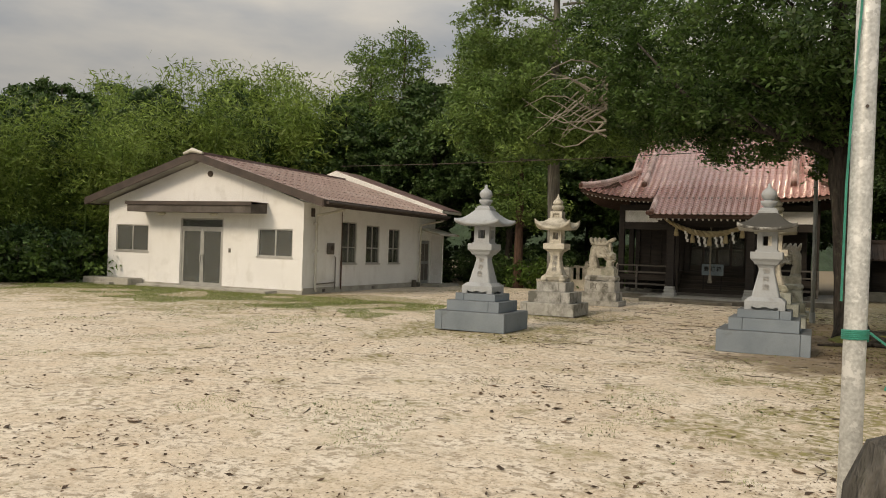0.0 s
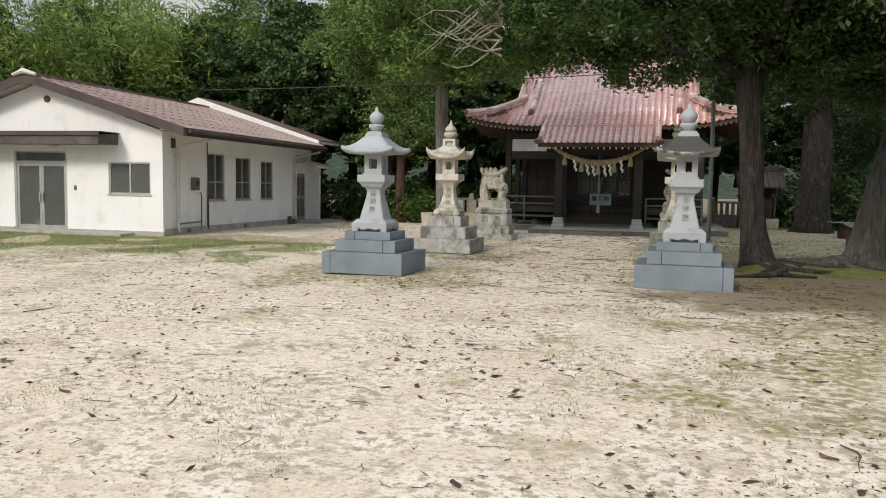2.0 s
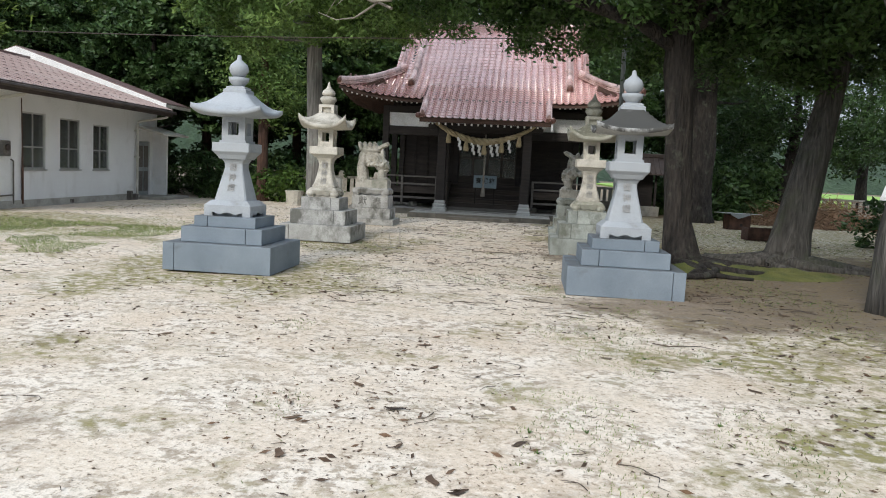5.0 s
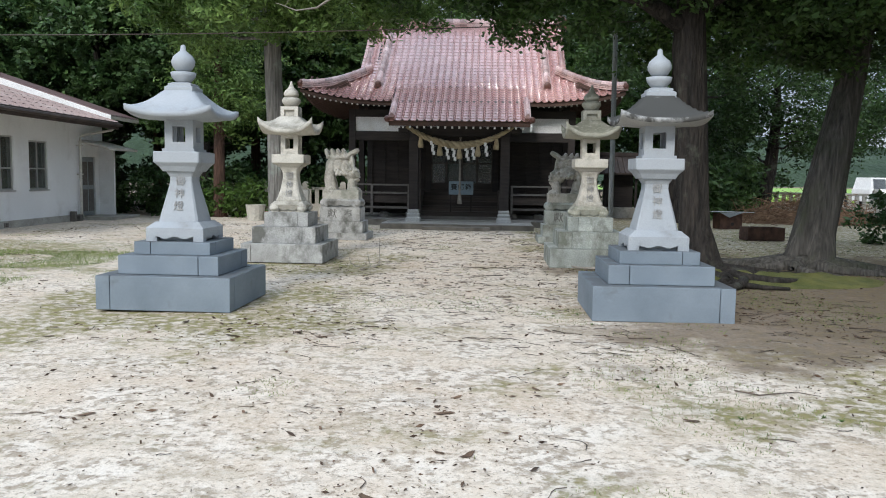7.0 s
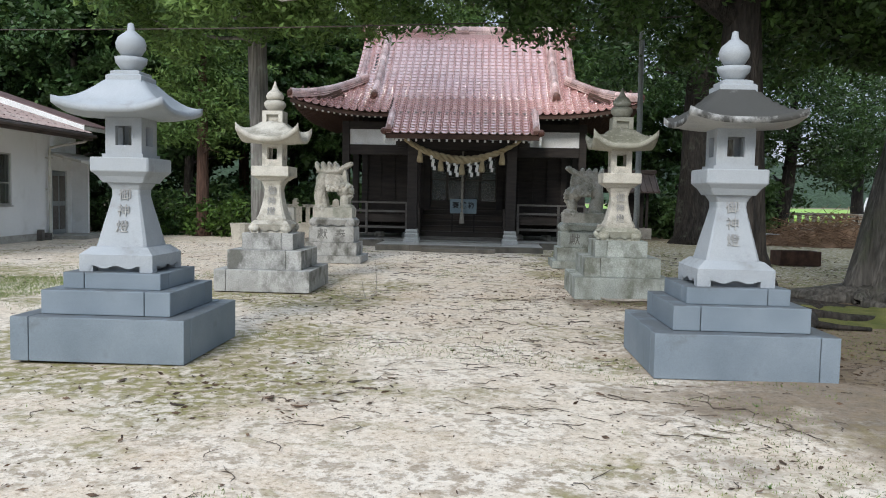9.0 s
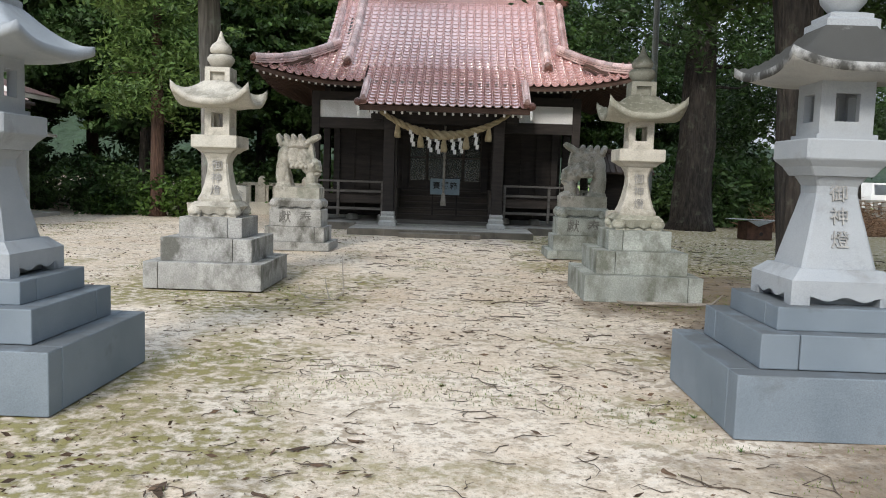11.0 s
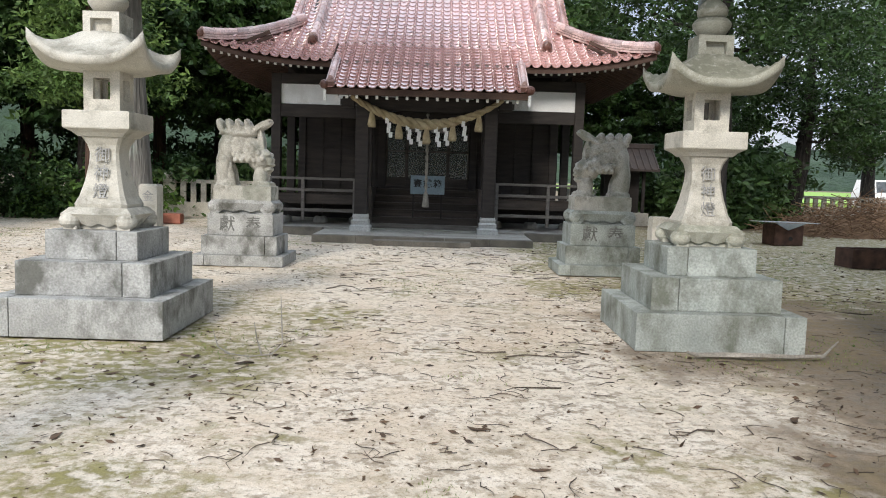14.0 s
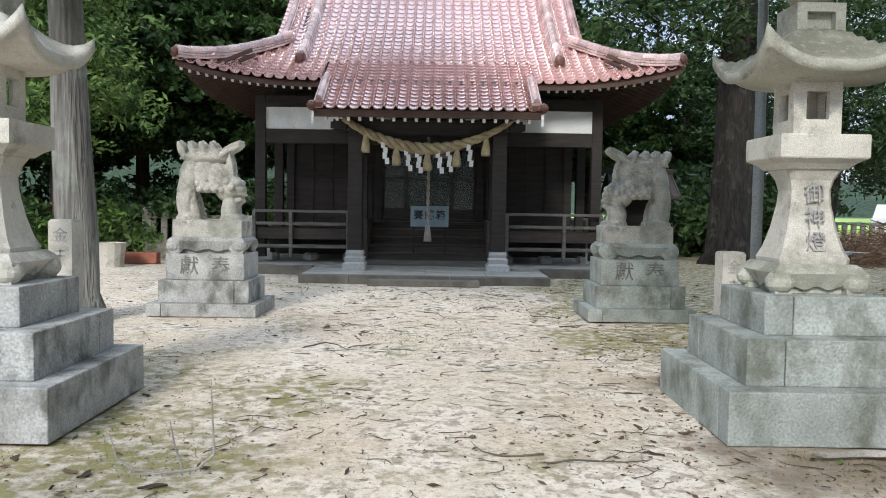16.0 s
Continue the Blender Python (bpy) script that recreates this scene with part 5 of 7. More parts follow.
def pitched_roof(parent, xl, xr, xm, ze, zm, y0, y1, mat, ribs=True):
    for x_e in (xl, xr):
        s = 1 if x_e > xm else -1
        run = abs(x_e - xm)
        bm = bmesh.new()
        t = 0.05
        hexa(bm, [(x_e, y0, ze - t), (xm, y0, zm - t), (xm, y1, zm - t), (x_e, y1, ze - t), (x_e, y0, ze), (xm, y0, zm), (xm, y1, zm), (x_e, y1, ze)])
        bmesh.ops.recalc_face_normals(bm, faces=bm.faces)
        slope = part("roof_slope", bm, mat, parent, "maroon sheet-metal roof slope")
        if ribs:
            n = int((y1 - y0) / 0.42)
            rb = bmesh.new()
            for k in range(n + 1):
                y = y0 + 0.03 + (y1 - y0 - 0.06) * k / n
                hexa(rb, [(x_e, y - 0.018, ze), (xm, y - 0.018, zm), (xm, y + 0.018, zm), (x_e, y + 0.018, ze), (x_e, y - 0.012, ze + 0.035), (xm, y - 0.012, zm + 0.035), (xm, y + 0.012, zm + 0.035), (x_e, y + 0.012, ze + 0.035)])
            m = 9
            for k in range(1, m):
                f = k / m
                x, z = x_e + (xm - x_e) * f, ze + (zm - ze) * f
                box(x - 0.02, x + 0.02, y0 + 0.02, y1 - 0.02, z - 0.005, z + 0.014, bm=rb)
            bmesh.ops.recalc_face_normals(rb, faces=rb.faces)
            tagged(part("roof_seams", rb, mat, slope), kind="stuff")
        bb = bmesh.new()
        for yy0, yy1 in ((y0 - 0.03, y0 + 0.02),):
            hexa(bb, [(x_e, yy0, ze - 0.26), (xm, yy0, zm - 0.26), (xm, yy1, zm - 0.26), (x_e, yy1, ze - 0.26), (x_e, yy0, ze + 0.02), (xm, yy0, zm + 0.02), (xm, yy1, zm + 0.02), (x_e, yy1, ze + 0.02)])
        bmesh.ops.recalc_face_normals(bb, faces=bb.faces)
        part("barge_board", bb, M_FASCIA, parent, "brown barge board")
        sb = bmesh.new()
        hexa(sb, [(x_e, y0 + 0.02, ze - 0.2), (xm, y0 + 0.02, zm - 0.2), (xm, y1, zm - 0.2), (x_e, y1, ze - 0.2), (x_e, y0 + 0.02, ze - 0.16), (xm, y0 + 0.02, zm - 0.16), (xm, y1, zm - 0.16), (x_e, y1, ze - 0.16)])
        bmesh.ops.recalc_face_normals(sb, faces=sb.faces)
        part("soffit", sb, M_PLINTH, parent)
        x0, x1 = sorted((x_e - s * 0.02, x_e + s * 0.03))
        part("fascia", box(x0, x1, y0, y1, ze - 0.24, ze + 0.0), M_FASCIA, parent, "brown eave board")
        gut = tube([(x_e + s * 0.10, y0 + 0.1 + (y1 - y0 - 0.1) * k / 6, ze - 0.10) for k in range(7)], [0.055] * 7, 8)
        part("gutter", gut, M_FASCIA, parent, "dark eaves gutter")
    part("ridge_cap", box(xm - 0.16, xm + 0.16, y0 - 0.04, y1, zm - 0.03, zm + 0.05), mat, parent)


pitched_roof(house, HW - 0.6, 1.05, HRX, 3.27, 4.95, -0.55, HL + 0.3, M_METAL_ROOF)
part("ridge_weather_cap", tube([(HRX - 0.35, -0.6, 4.90), (HRX, -0.6, 5.02), (HRX + 0.45, -0.6, 4.90)], [0.05, 0.09, 0.05], 8), M_PIPE, house, "pale ridge end cap")


def window(parent, axis, a0, a1, z0, z1, t, mull=1, bar=None):
    """Aluminium window: frame, sill, stiles and panes; axis is the wall's direction, t the depth of the frame."""
    def bx(a, b, d0, d1, c, d):
        return (a, b, t + d0, t + d1, c, d) if axis == "x" else (t - d1, t - d0, a, b, c, d)
    fr = bmesh.new()
    f = 0.045
    for q in ((a0, a0 + f, 0, 0.09, z0, z1), (a1 - f, a1, 0, 0.09, z0, z1), (a0 + f, a1 - f, 0, 0.09, z0, z0 + f), (a0 + f, a1 - f, 0, 0.09, z1 - f, z1)):
        box(*bx(*q), bm=fr)
    w = part("window", fr, M_ALU, parent, "aluminium sliding window with dusky glass")
    am = (a0 + a1) / 2
    for k in range(mull):
        part("stile", box(*bx(am - 0.025, am + 0.025, 0.01, 0.06, z0 + f, z1 - f)), M_ALU, w)
    if bar:
        part("crossbar", box(*bx(a0 + f, a1 - f, 0.012, 0.055, bar - 0.02, bar + 0.02)), M_ALU, w)
    for lo, hi in ((a0 + f, am - 0.025), (am + 0.025, a1 - f)):
        p = part("pane", box(*bx(lo, hi, 0.03, 0.036, z0 + f, z1 - f)), M_GLASS, w)
        p.visible_shadow = False
    part("sill", box(*bx(a0 - 0.04, a1 + 0.04, -0.06, 0.0, z0 - 0.05, z0)), M_ALU, w)
    return w


for a0, a1, z0, z1 in WIN_F:
    window(house, "x", a0, a1, z0, z1, 0.03)
for a0, a1, z0, z1 in WIN_S:
    window(house, "y", a0, a1, z0, z1, -0.03, 1, 1.68)
# glazed double door with a transom
fr = bmesh.new()
dx0, dx1, dz0, dz1 = DOOR_F
for q in ((dx0, dx0 + 0.06, 0.02, 0.12, dz0, dz1), (dx1 - 0.06, dx1, 0.02, 0.12, dz0, dz1), (dx0 + 0.06, dx1 - 0.06, 0.02, 0.12, 2.2, 2.27), (dx0 + 0.06, dx1 - 0.06, 0.02, 0.12, dz1 - 0.05, dz1), (dx0 + 0.06, dx1 - 0.06, 0.02, 0.12, dz0, dz0 + 0.03)):
    box(*q, bm=fr)
entry = part("entrance_door", fr, M_ALU, house, "aluminium glazed double door, closed")
mid = (dx0 + dx1) / 2
for lo, hi in ((dx0 + 0.06, mid), (mid, dx1 - 0.06)):
    lf = bmesh.new()
    for q in ((lo + 0.005, lo + 0.075, 0.045, 0.085, dz0 + 0.03, 2.2), (hi - 0.075, hi - 0.005, 0.045, 0.085, dz0 + 0.03, 2.2), (lo + 0.075, hi - 0.075, 0.045, 0.085, dz0 + 0.03, dz0 + 0.15), (lo + 0.075, hi - 0.075, 0.045, 0.085, 2.1, 2.2)):
        box(*q, bm=lf)
    part("door_leaf", lf, M_ALU, entry)
    part("pane", box(lo + 0.075, hi - 0.075, 0.06, 0.066, dz0 + 0.15, 2.1), M_GLASS, entry).visible_shadow = False
part("pane", box(dx0 + 0.06, dx1 - 0.06, 0.06, 0.066, 2.27, dz1 - 0.05), M_GLASS, entry).visible_shadow = False
part("push_handle", boxes((mid - 0.07, mid - 0.03, 0.0, 0.03, 0.95, 1.25), (mid + 0.03, mid + 0.07, 0.0, 0.03, 0.95, 1.25)), M_ALU, entry)
# canopy and its lamps
bm = bmesh.new()
hexa(bm, [(-6.68, -0.85, 2.76), (-1.45, -0.85, 2.76), (-1.45, 0.0, 2.78), (-6.68, 0.0, 2.78), (-6.68, -0.85, 3.05), (-1.45, -0.85, 3.05), (-1.45, 0.0, 3.12), (-6.68, 0.0, 3.12)])
canopy = part("entrance_canopy", bm, M_CANOPY, house, "grime-streaked concrete canopy over the entrance")
part("edge_flashing", boxes((-6.73, -1.4, -0.9, 0.0, 3.12, 3.15), (-6.73, -1.4, -0.9, -0.86, 3.02, 3.12)), M_FASCIA, canopy)
for x in (-5.55, -3.30):
    part("dome_lamp", lathe([(0.02, 2.64), (0.11, 2.66), (0.14, 2.70), (0.14, 2.745)], 16), M_PIPE, canopy, "unlit white dome lamp", smooth=True, at=pose(x, -0.4, 0.015))
part("door_plate", box(-2.95, -2.87, -0.02, 0.0, 1.35, 1.5), M_WOOD_GREY, house, "small wooden nameplate")
# downpipes, meter box, side fittings
for y in (0.62, HL - 0.25):
    pts = [(1.02, y + 0.35, 3.10), (0.95, y + 0.3, 3.0), (0.12, y, 2.78), (0.10, y, 2.6), (0.10, y, 1.4), (0.10, y, 0.2), (0.16, y, 0.08)]
    part("downpipe", tube(pts, [0.042] * len(pts), 10), M_PIPE, house, "cream downpipe", smooth=True)
    for z in (1.5, 2.45):
        part("pipe_bracket", box(0.0, 0.16, y - 0.06, y + 0.06, z, z + 0.04), M_PIPE, house)
part("meter_box", box(0.0, 0.14, 1.42, 1.72, 1.40, 1.82, 0.02), M_WOOD_GREY, house, "grey meter box with a dark dial")
part("meter_dial", lathe([(0.09, 0), (0.09, 0.03), (0.07, 0.045)], 16), M_FASCIA, house, at=pose(0.14, 1.57, 1.64, 0, 90, 0))
part("wall_vent", box(0.0, 0.05, 0.42, 0.58, 2.72, 3.02), M_FASCIA, house)
part("conduit", tube([(0.05, 2.33, 0.1), (0.05, 2.33, 1.0), (0.05, 2.33, 1.75), (0.03, 2.33, 3.0)], [0.03, 0.03, 0.018, 0.012], 8), M_RUST, house, "dark rusty conduit")
part("conduit", tube([(0.05, 1.95, 0.12), (0.05, 1.95, 1.28), (0.03, 1.88, 1.32)], [0.02, 0.02, 0.02], 8), M_WOOD_GREY, house)
part("ledge_pipe", tube([(0.06, 0.65, 0.33), (0.06, 1.95, 0.36)], [0.022, 0.022], 8), M_WOOD_GREY, house)
part("ground_pipe", boxes((0.06, 0.2, 8.0, 8.14, -0.02, 0.32), (0.06, 0.22, 8.3, 8.5, -0.02, 0.2)), M_WOOD_GREY, house)

# rear wing with its side porch
wing = thing("rear_wing", HOUSE @ pose(0, 9.2, 0), "rear wing of the hall with a white gable edge", "building")
for q in ((HW - 0.1, HW + 0.08, 0.3, 1.6, 0.0, 3.4), (-0.35, -0.2, 0.0, 0.15, 0.0, 3.5), (-0.35, -0.2, 1.05, 1.6, 0.0, 3.5), (-0.35, -0.2, 0.15, 1.05, 2.12, 3.5), (HW + 0.08, -0.35, 1.45, 1.6, 0.0, 3.5)):
    part("wall", box(*q), M_PLASTER, wing, "stained white plaster wall")
part("gable", gable_prism(HW - 0.1, 0.7, -4.6, 3.3, 5.3, 0.28, 0.4), M_WHITE, wing, "white gable edge above the lower roof")
for x_e in (HW - 0.95, 0.75):
    bm = bmesh.new()
    ze, zm, xm = 3.55, 5.42, -4.6
    hexa(bm, [(x_e, 0.2, ze - 0.05), (xm, 0.2, zm - 0.05), (xm, 2.3, zm - 0.05), (x_e, 2.3, ze - 0.05), (x_e, 0.2, ze), (xm, 0.2, zm), (xm, 2.3, zm), (x_e, 2.3, ze)])
    bmesh.ops.recalc_face_normals(bm, faces=bm.faces)
    part("roof_slope", bm, M_METAL_ROOF, wing)
    bm = bmesh.new()
    hexa(bm, [(x_e, 0.16, ze - 0.42), (xm, 0.16, zm - 0.48), (xm, 0.2, zm - 0.48), (x_e, 0.2, ze - 0.42), (x_e, 0.16, ze - 0.03), (xm, 0.16, zm - 0.03), (xm, 0.2, zm - 0.03), (x_e, 0.2, ze - 0.03)])
    bmesh.ops.recalc_face_normals(bm, faces=bm.faces)
    part("barge_board", bm, M_WHITE, wing, "white-painted barge board")
    part("eave_board", box(min(x_e, x_e * 0.96), max(x_e, x_e * 0.96), 0.2, 2.3, ze - 0.16, ze), M_PIPE, wing)
part("side_door", box(-0.3, -0.24, 0.17, 1.03, 0.1, 2.1, 0.01), M_GALV2, wing, "closed grey panel door")
for y0 in (0.25, 0.65):
    for z0, z1 in ((0.25, 1.0), (1.15, 1.95)):
        part("door_panel", box(-0.24, -0.225, y0, y0 + 0.3, z0, z1), M_WOOD_GREY, wing)
bm = bmesh.new()
hexa(bm, [(-0.2, -0.25, 2.62), (0.85, -0.25, 2.34), (0.85, 1.9, 2.34), (-0.2, 1.9, 2.62), (-0.2, -0.25, 2.70), (0.85, -0.25, 2.42), (0.85, 1.9, 2.42), (-0.2, 1.9, 2.70)])
part("porch_roof", bm, M_PIPE, wing, "pale lean-to roof over the side door")
part("porch_wall", box(-0.2, 0.3, 1.3, 1.42, 0.0, 2.46), M_PLASTER, wing)
part("porch_slab", box(-0.2, 0.9, -0.3, 1.9, -0.05, 0.1, 0.01), M_PLINTH, wing)

tagged(part("concrete_step", boxes((-8.75, -6.65, -0.75, -0.06, -0.05, 0.24), (-8.0, -7.3, -0.95, -0.75, -0.05, 0.08)), M_PLINTH, None, at=HOUSE), "low concrete block step beside the hall", "step")
tagged(part("entrance_slab", box(-6.3, -0.9, -0.7, -0.06, -0.05, 0.07, 0.012), M_PLINTH, None, at=HOUSE), "thin concrete slab in front of the entrance", "slab")
tagged(part("side_path", box(-15.5, -8.95, -0.9, 0.1, -0.05, 0.05, 0.012), M_PLINTH, None, at=HOUSE), "concrete path leading past the hall", "path", kind="structure")
tagged(part("blue_bucket", lathe([(0.12, 0.0), (0.16, 0.26), (0.165, 0.27), (0.15, 0.26)], 16), M_SIGN, None, at=HOUSE @ pose(-4.55, 0.5, 0.14)), "blue bucket standing inside the glazed door", "bucket")

# ---- trees ----


def site(x, y):
    """From the rough survey grid of the wood to metres."""
    y2 = 12.2 + 0.875 * (y - 12.43)
    return -3.06 + 0.912 * (x + 3.1) + 0.009 * (y2 - 12.2) + min(0.0, 0.22 * (x + 16.0)), y2



def tree(name, at, trunk, limbs, crown, bark, leaf, label, group="", flute=0.08, seg=14, category="tree", girth=1.0):
    """trunk and limbs: lists of (x, y, z, r); crown: (points, leaf length, leaf width, droop)."""
    t = thing(name, at, label, category, group)
    part("trunk", tube([p[:3] for p in trunk], [p[3] * girth for p in trunk], seg, rough=0.25, seed=len(label), flute=flute), bark, t, smooth=True)
    for l in limbs:
        part("limb", tube([p[:3] for p in l], [p[3] for p in l], 7, rough=0.2), bark, t, smooth=True)
    pts, ll, lw, droop = crown
    part("crown", leaves_mesh("crown", pts, ll, lw, leaf, 0.3, droop), None, t)
    return t


def random_limbs(n, z0, z1, reach, r0, rise=0.35):
    out = []
    for i in range(n):
        a = rng.uniform(0, 2 * math.pi)
        z = z0 + (z1 - z0) * i / max(1, n - 1)
        L = reach * rng.uniform(0.6, 1.0)
        p, d = Vector((0, 0, z)), Vector((math.cos(a), math.sin(a), rise))
        pts = []
        for k in range(6):
            f = k / 5
            q = p + d * L * f + Vector((rng.normal() * 0.12 * f, rng.normal() * 0.12 * f, rng.normal() * 0.15 * f)) * L * 0.5
            pts.append((*q, r0 * (1 - 0.85 * f)))
        out.append(pts)
    return out


def roots(at, n, r0, length, mat, label, spread=(0, 360)):
    t = thing("tree_roots", at, label, "roots")
    for i in range(n):
        a = radians(spread[0] + (spread[1] - spread[0]) * (i + 0.5 * rng.random()) / n)
        L = length * rng.uniform(0.6, 1.1)
        pts, rad = [], []
        for k in range(8):
            f = k / 7
            aa = a + 0.5 * math.sin(f * 3 + i)
            pts.append((math.cos(aa) * (0.25 + L * f), math.sin(aa) * (0.25 + L * f), 0.10 * (1 - f) ** 1.5 - 0.01 * f + 0.02))
            rad.append(r0 * (1 - 0.8 * f))
        part("root", tube(pts, rad, 7, rough=0.3, seed=i), mat, t, smooth=True)
    return t


# the big evergreen beside the right-hand lanterns
T1 = pose(0.70, 20.1, 0)
blobs = [((-0.5, -0.5, 7.6), (3.6, 3.2, 2.4)), ((-3.6, 0.2, 6.4), (2.2, 2.0, 1.3)), ((-5.0, 0.4, 7.6), (2.0, 2.0, 1.2)), ((-2.4, -1.8, 5.6), (1.8, 1.6, 0.9)), ((2.2, -1.2, 5.9), (2.2, 2.4, 1.6)),
         ((1.4, -3.4, 6.0), (2.2, 1.8, 1.4)), ((-1.2, -4.0, 6.8), (2.4, 1.8, 1.3)), ((3.2, 1.2, 6.6), (2.4, 2.2, 1.8)), ((0.2, 0.4, 10.0), (3.0, 3.0, 2.0)), ((-1.0, 0.6, 5.2), (1.8, 1.5, 0.8)), ((-3.3, -0.1, 4.9), (1.1, 0.9, 0.55)), ((-1.6, -1.0, 4.35), (0.8, 0.7, 0.4)), ((1.6, -1.4, 4.5), (1.5, 1.4, 0.8)),
         ((-4.0, 0.2, 5.35), (1.7, 1.4, 0.75)), ((-2.2, 0.6, 4.75), (1.5, 1.2, 0.6)), ((-5.6, 0.5, 5.9), (1.6, 1.3, 0.8)), ((-0.6, 0.2, 4.3), (1.1, 1.0, 0.55)), ((-2.9, 0.4, 4.25), (0.5, 0.5, 0.3)), ((1.0, -0.6, 5.0), (2.2, 1.8, 1.0)), ((2.6, -0.4, 4.4), (1.6, 1.5, 0.9)), ((-1.4, -2.0, 5.3), (2.2, 1.4, 0.9)), ((0.6, -2.2, 5.2), (1.9, 1.5, 0.8)), ((-3.6, -0.9, 5.9), (2.0, 1.5, 0.9))]
blobs = [((c[0] + 0.3, c[1] + 1.6, c[2]), r) for c, r in blobs]
tree("evergreen_tree", T1, [(0.25, -0.1, -0.1, 0.72), (0.2, -0.05, 0.25, 0.52), (0.1, 0, 0.8, 0.41), (0.05, 0, 1.6, 0.37), (0.0, 0, 2.6, 0.36), (-0.08, 0, 3.6, 0.36), (-0.1, 0, 4.6, 0.33), (-0.2, 0, 6.5, 0.26), (-0.2, 0.2, 9.0, 0.14), (-0.1, 0.2, 11, 0.04)],
     [[(-0.1, 0, 3.9, 0.16), (-0.9, -0.2, 4.35, 0.12), (-2.0, -0.4, 4.6, 0.09), (-3.2, -0.1, 5.2, 0.06), (-4.6, 0.2, 6.8, 0.02)], [(-0.1, 0, 4.4, 0.15), (0.4, -1.0, 5.0, 0.11), (0.6, -2.6, 5.8, 0.05)], [(0, 0, 4.2, 0.14), (1.2, -0.4, 5.0, 0.1), (2.6, -0.2, 5.9, 0.04)], [(-0.6, -0.15, 4.25, 0.06), (-1.3, -0.9, 4.2, 0.04), (-1.9, -1.5, 4.7, 0.02)]] + random_limbs(9, 4.6, 9.0, 2.8, 0.09),
     (crown_points(blobs, 19, 150, 0.19, 0.6, 0.15), 0.13, 0.056, 0.15), M_BARK, M_LEAF_OAK, "big spreading evergreen with rough dark bark and low boughs", "near trees", 0.10, 22, girth=0.64)
T2 = pose(3.45, 21.6, 0)
blobs = [((1.0, 0.4, 7.4), (3.0, 3.0, 2.4)), ((-0.6, -1.6, 5.4), (2.0, 1.8, 1.4)), ((2.4, -1.2, 5.2), (2.2, 2.0, 1.6)), ((0.4, 1.4, 4.9), (2.0, 1.8, 1.2)), ((3.6, 1.6, 5.8), (2.2, 2.2, 1.6)), ((-1.2, 0.3, 4.3), (1.1, 1.1, 0.8)), ((0.4, -1.0, 3.9), (0.9, 0.8, 0.6)), ((0.8, 0.2, 10), (2.6, 2.6, 2.2))]
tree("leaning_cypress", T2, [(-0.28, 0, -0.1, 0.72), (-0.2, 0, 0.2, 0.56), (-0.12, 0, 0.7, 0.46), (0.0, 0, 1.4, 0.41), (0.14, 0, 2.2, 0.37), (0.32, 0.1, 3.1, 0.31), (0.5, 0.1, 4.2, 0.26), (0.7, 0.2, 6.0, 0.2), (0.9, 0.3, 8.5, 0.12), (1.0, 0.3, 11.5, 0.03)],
     random_limbs(12, 4.0, 9.5, 2.4, 0.07), (crown_points(blobs, 18, 130, 0.20, 0.6, 0.15), 0.14, 0.055, 0.2), M_BARK_GREY, M_LEAF_SHADED, "leaning cypress with fluted grey trunk and flared roots", "near trees", 0.16, 26, girth=0.76)
T3 = pose(2.75, 15.9, 0)
blobs = [((0.3, 0.0, 6.4), (2.6, 2.4, 1.6)), ((-1.8, 0.3, 5.6), (1.6, 1.6, 0.9)), ((2.0, 0.5, 5.6), (2.0, 1.8, 1.3)), ((0.6, -1.6, 5.8), (1.8, 1.4, 1.0))]
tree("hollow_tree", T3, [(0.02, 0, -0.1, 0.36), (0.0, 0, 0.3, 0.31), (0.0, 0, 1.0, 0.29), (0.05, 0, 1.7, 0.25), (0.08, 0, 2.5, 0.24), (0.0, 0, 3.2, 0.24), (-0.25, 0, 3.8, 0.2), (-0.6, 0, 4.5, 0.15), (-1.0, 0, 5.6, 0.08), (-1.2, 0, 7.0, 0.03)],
     [[(0.02, 0, 3.1, 0.17), (0.3, 0.1, 3.9, 0.14), (0.6, 0.1, 5.2, 0.08), (0.8, 0.1, 7, 0.02)]] + random_limbs(5, 4.6, 6.4, 2.0, 0.05), (crown_points(blobs, 26, 42, 0.22), 0.14, 0.06, 0.15), M_BARK_GREY, M_LEAF_SHADED, "grey-barked tree with a hollow in its trunk", "near trees", 0.10, 20, girth=0.76)
bm = bmesh.new()
bmesh.ops.create_uvsphere(bm, u_segments=16, v_segments=10, radius=1.0, matrix=pose(2.69, 15.71, 0.66) @ Matrix.Diagonal((0.065, 0.05, 0.34, 1)))
part("trunk_hollow", bm, M_WOOD, None, smooth=True)
bpy.data.objects["trunk_hollow"].parent = bpy.data.objects["hollow_tree"]
bpy.data.objects["trunk_hollow"].matrix_parent_inverse = bpy.data.objects["hollow_tree"].matrix_world.inverted()
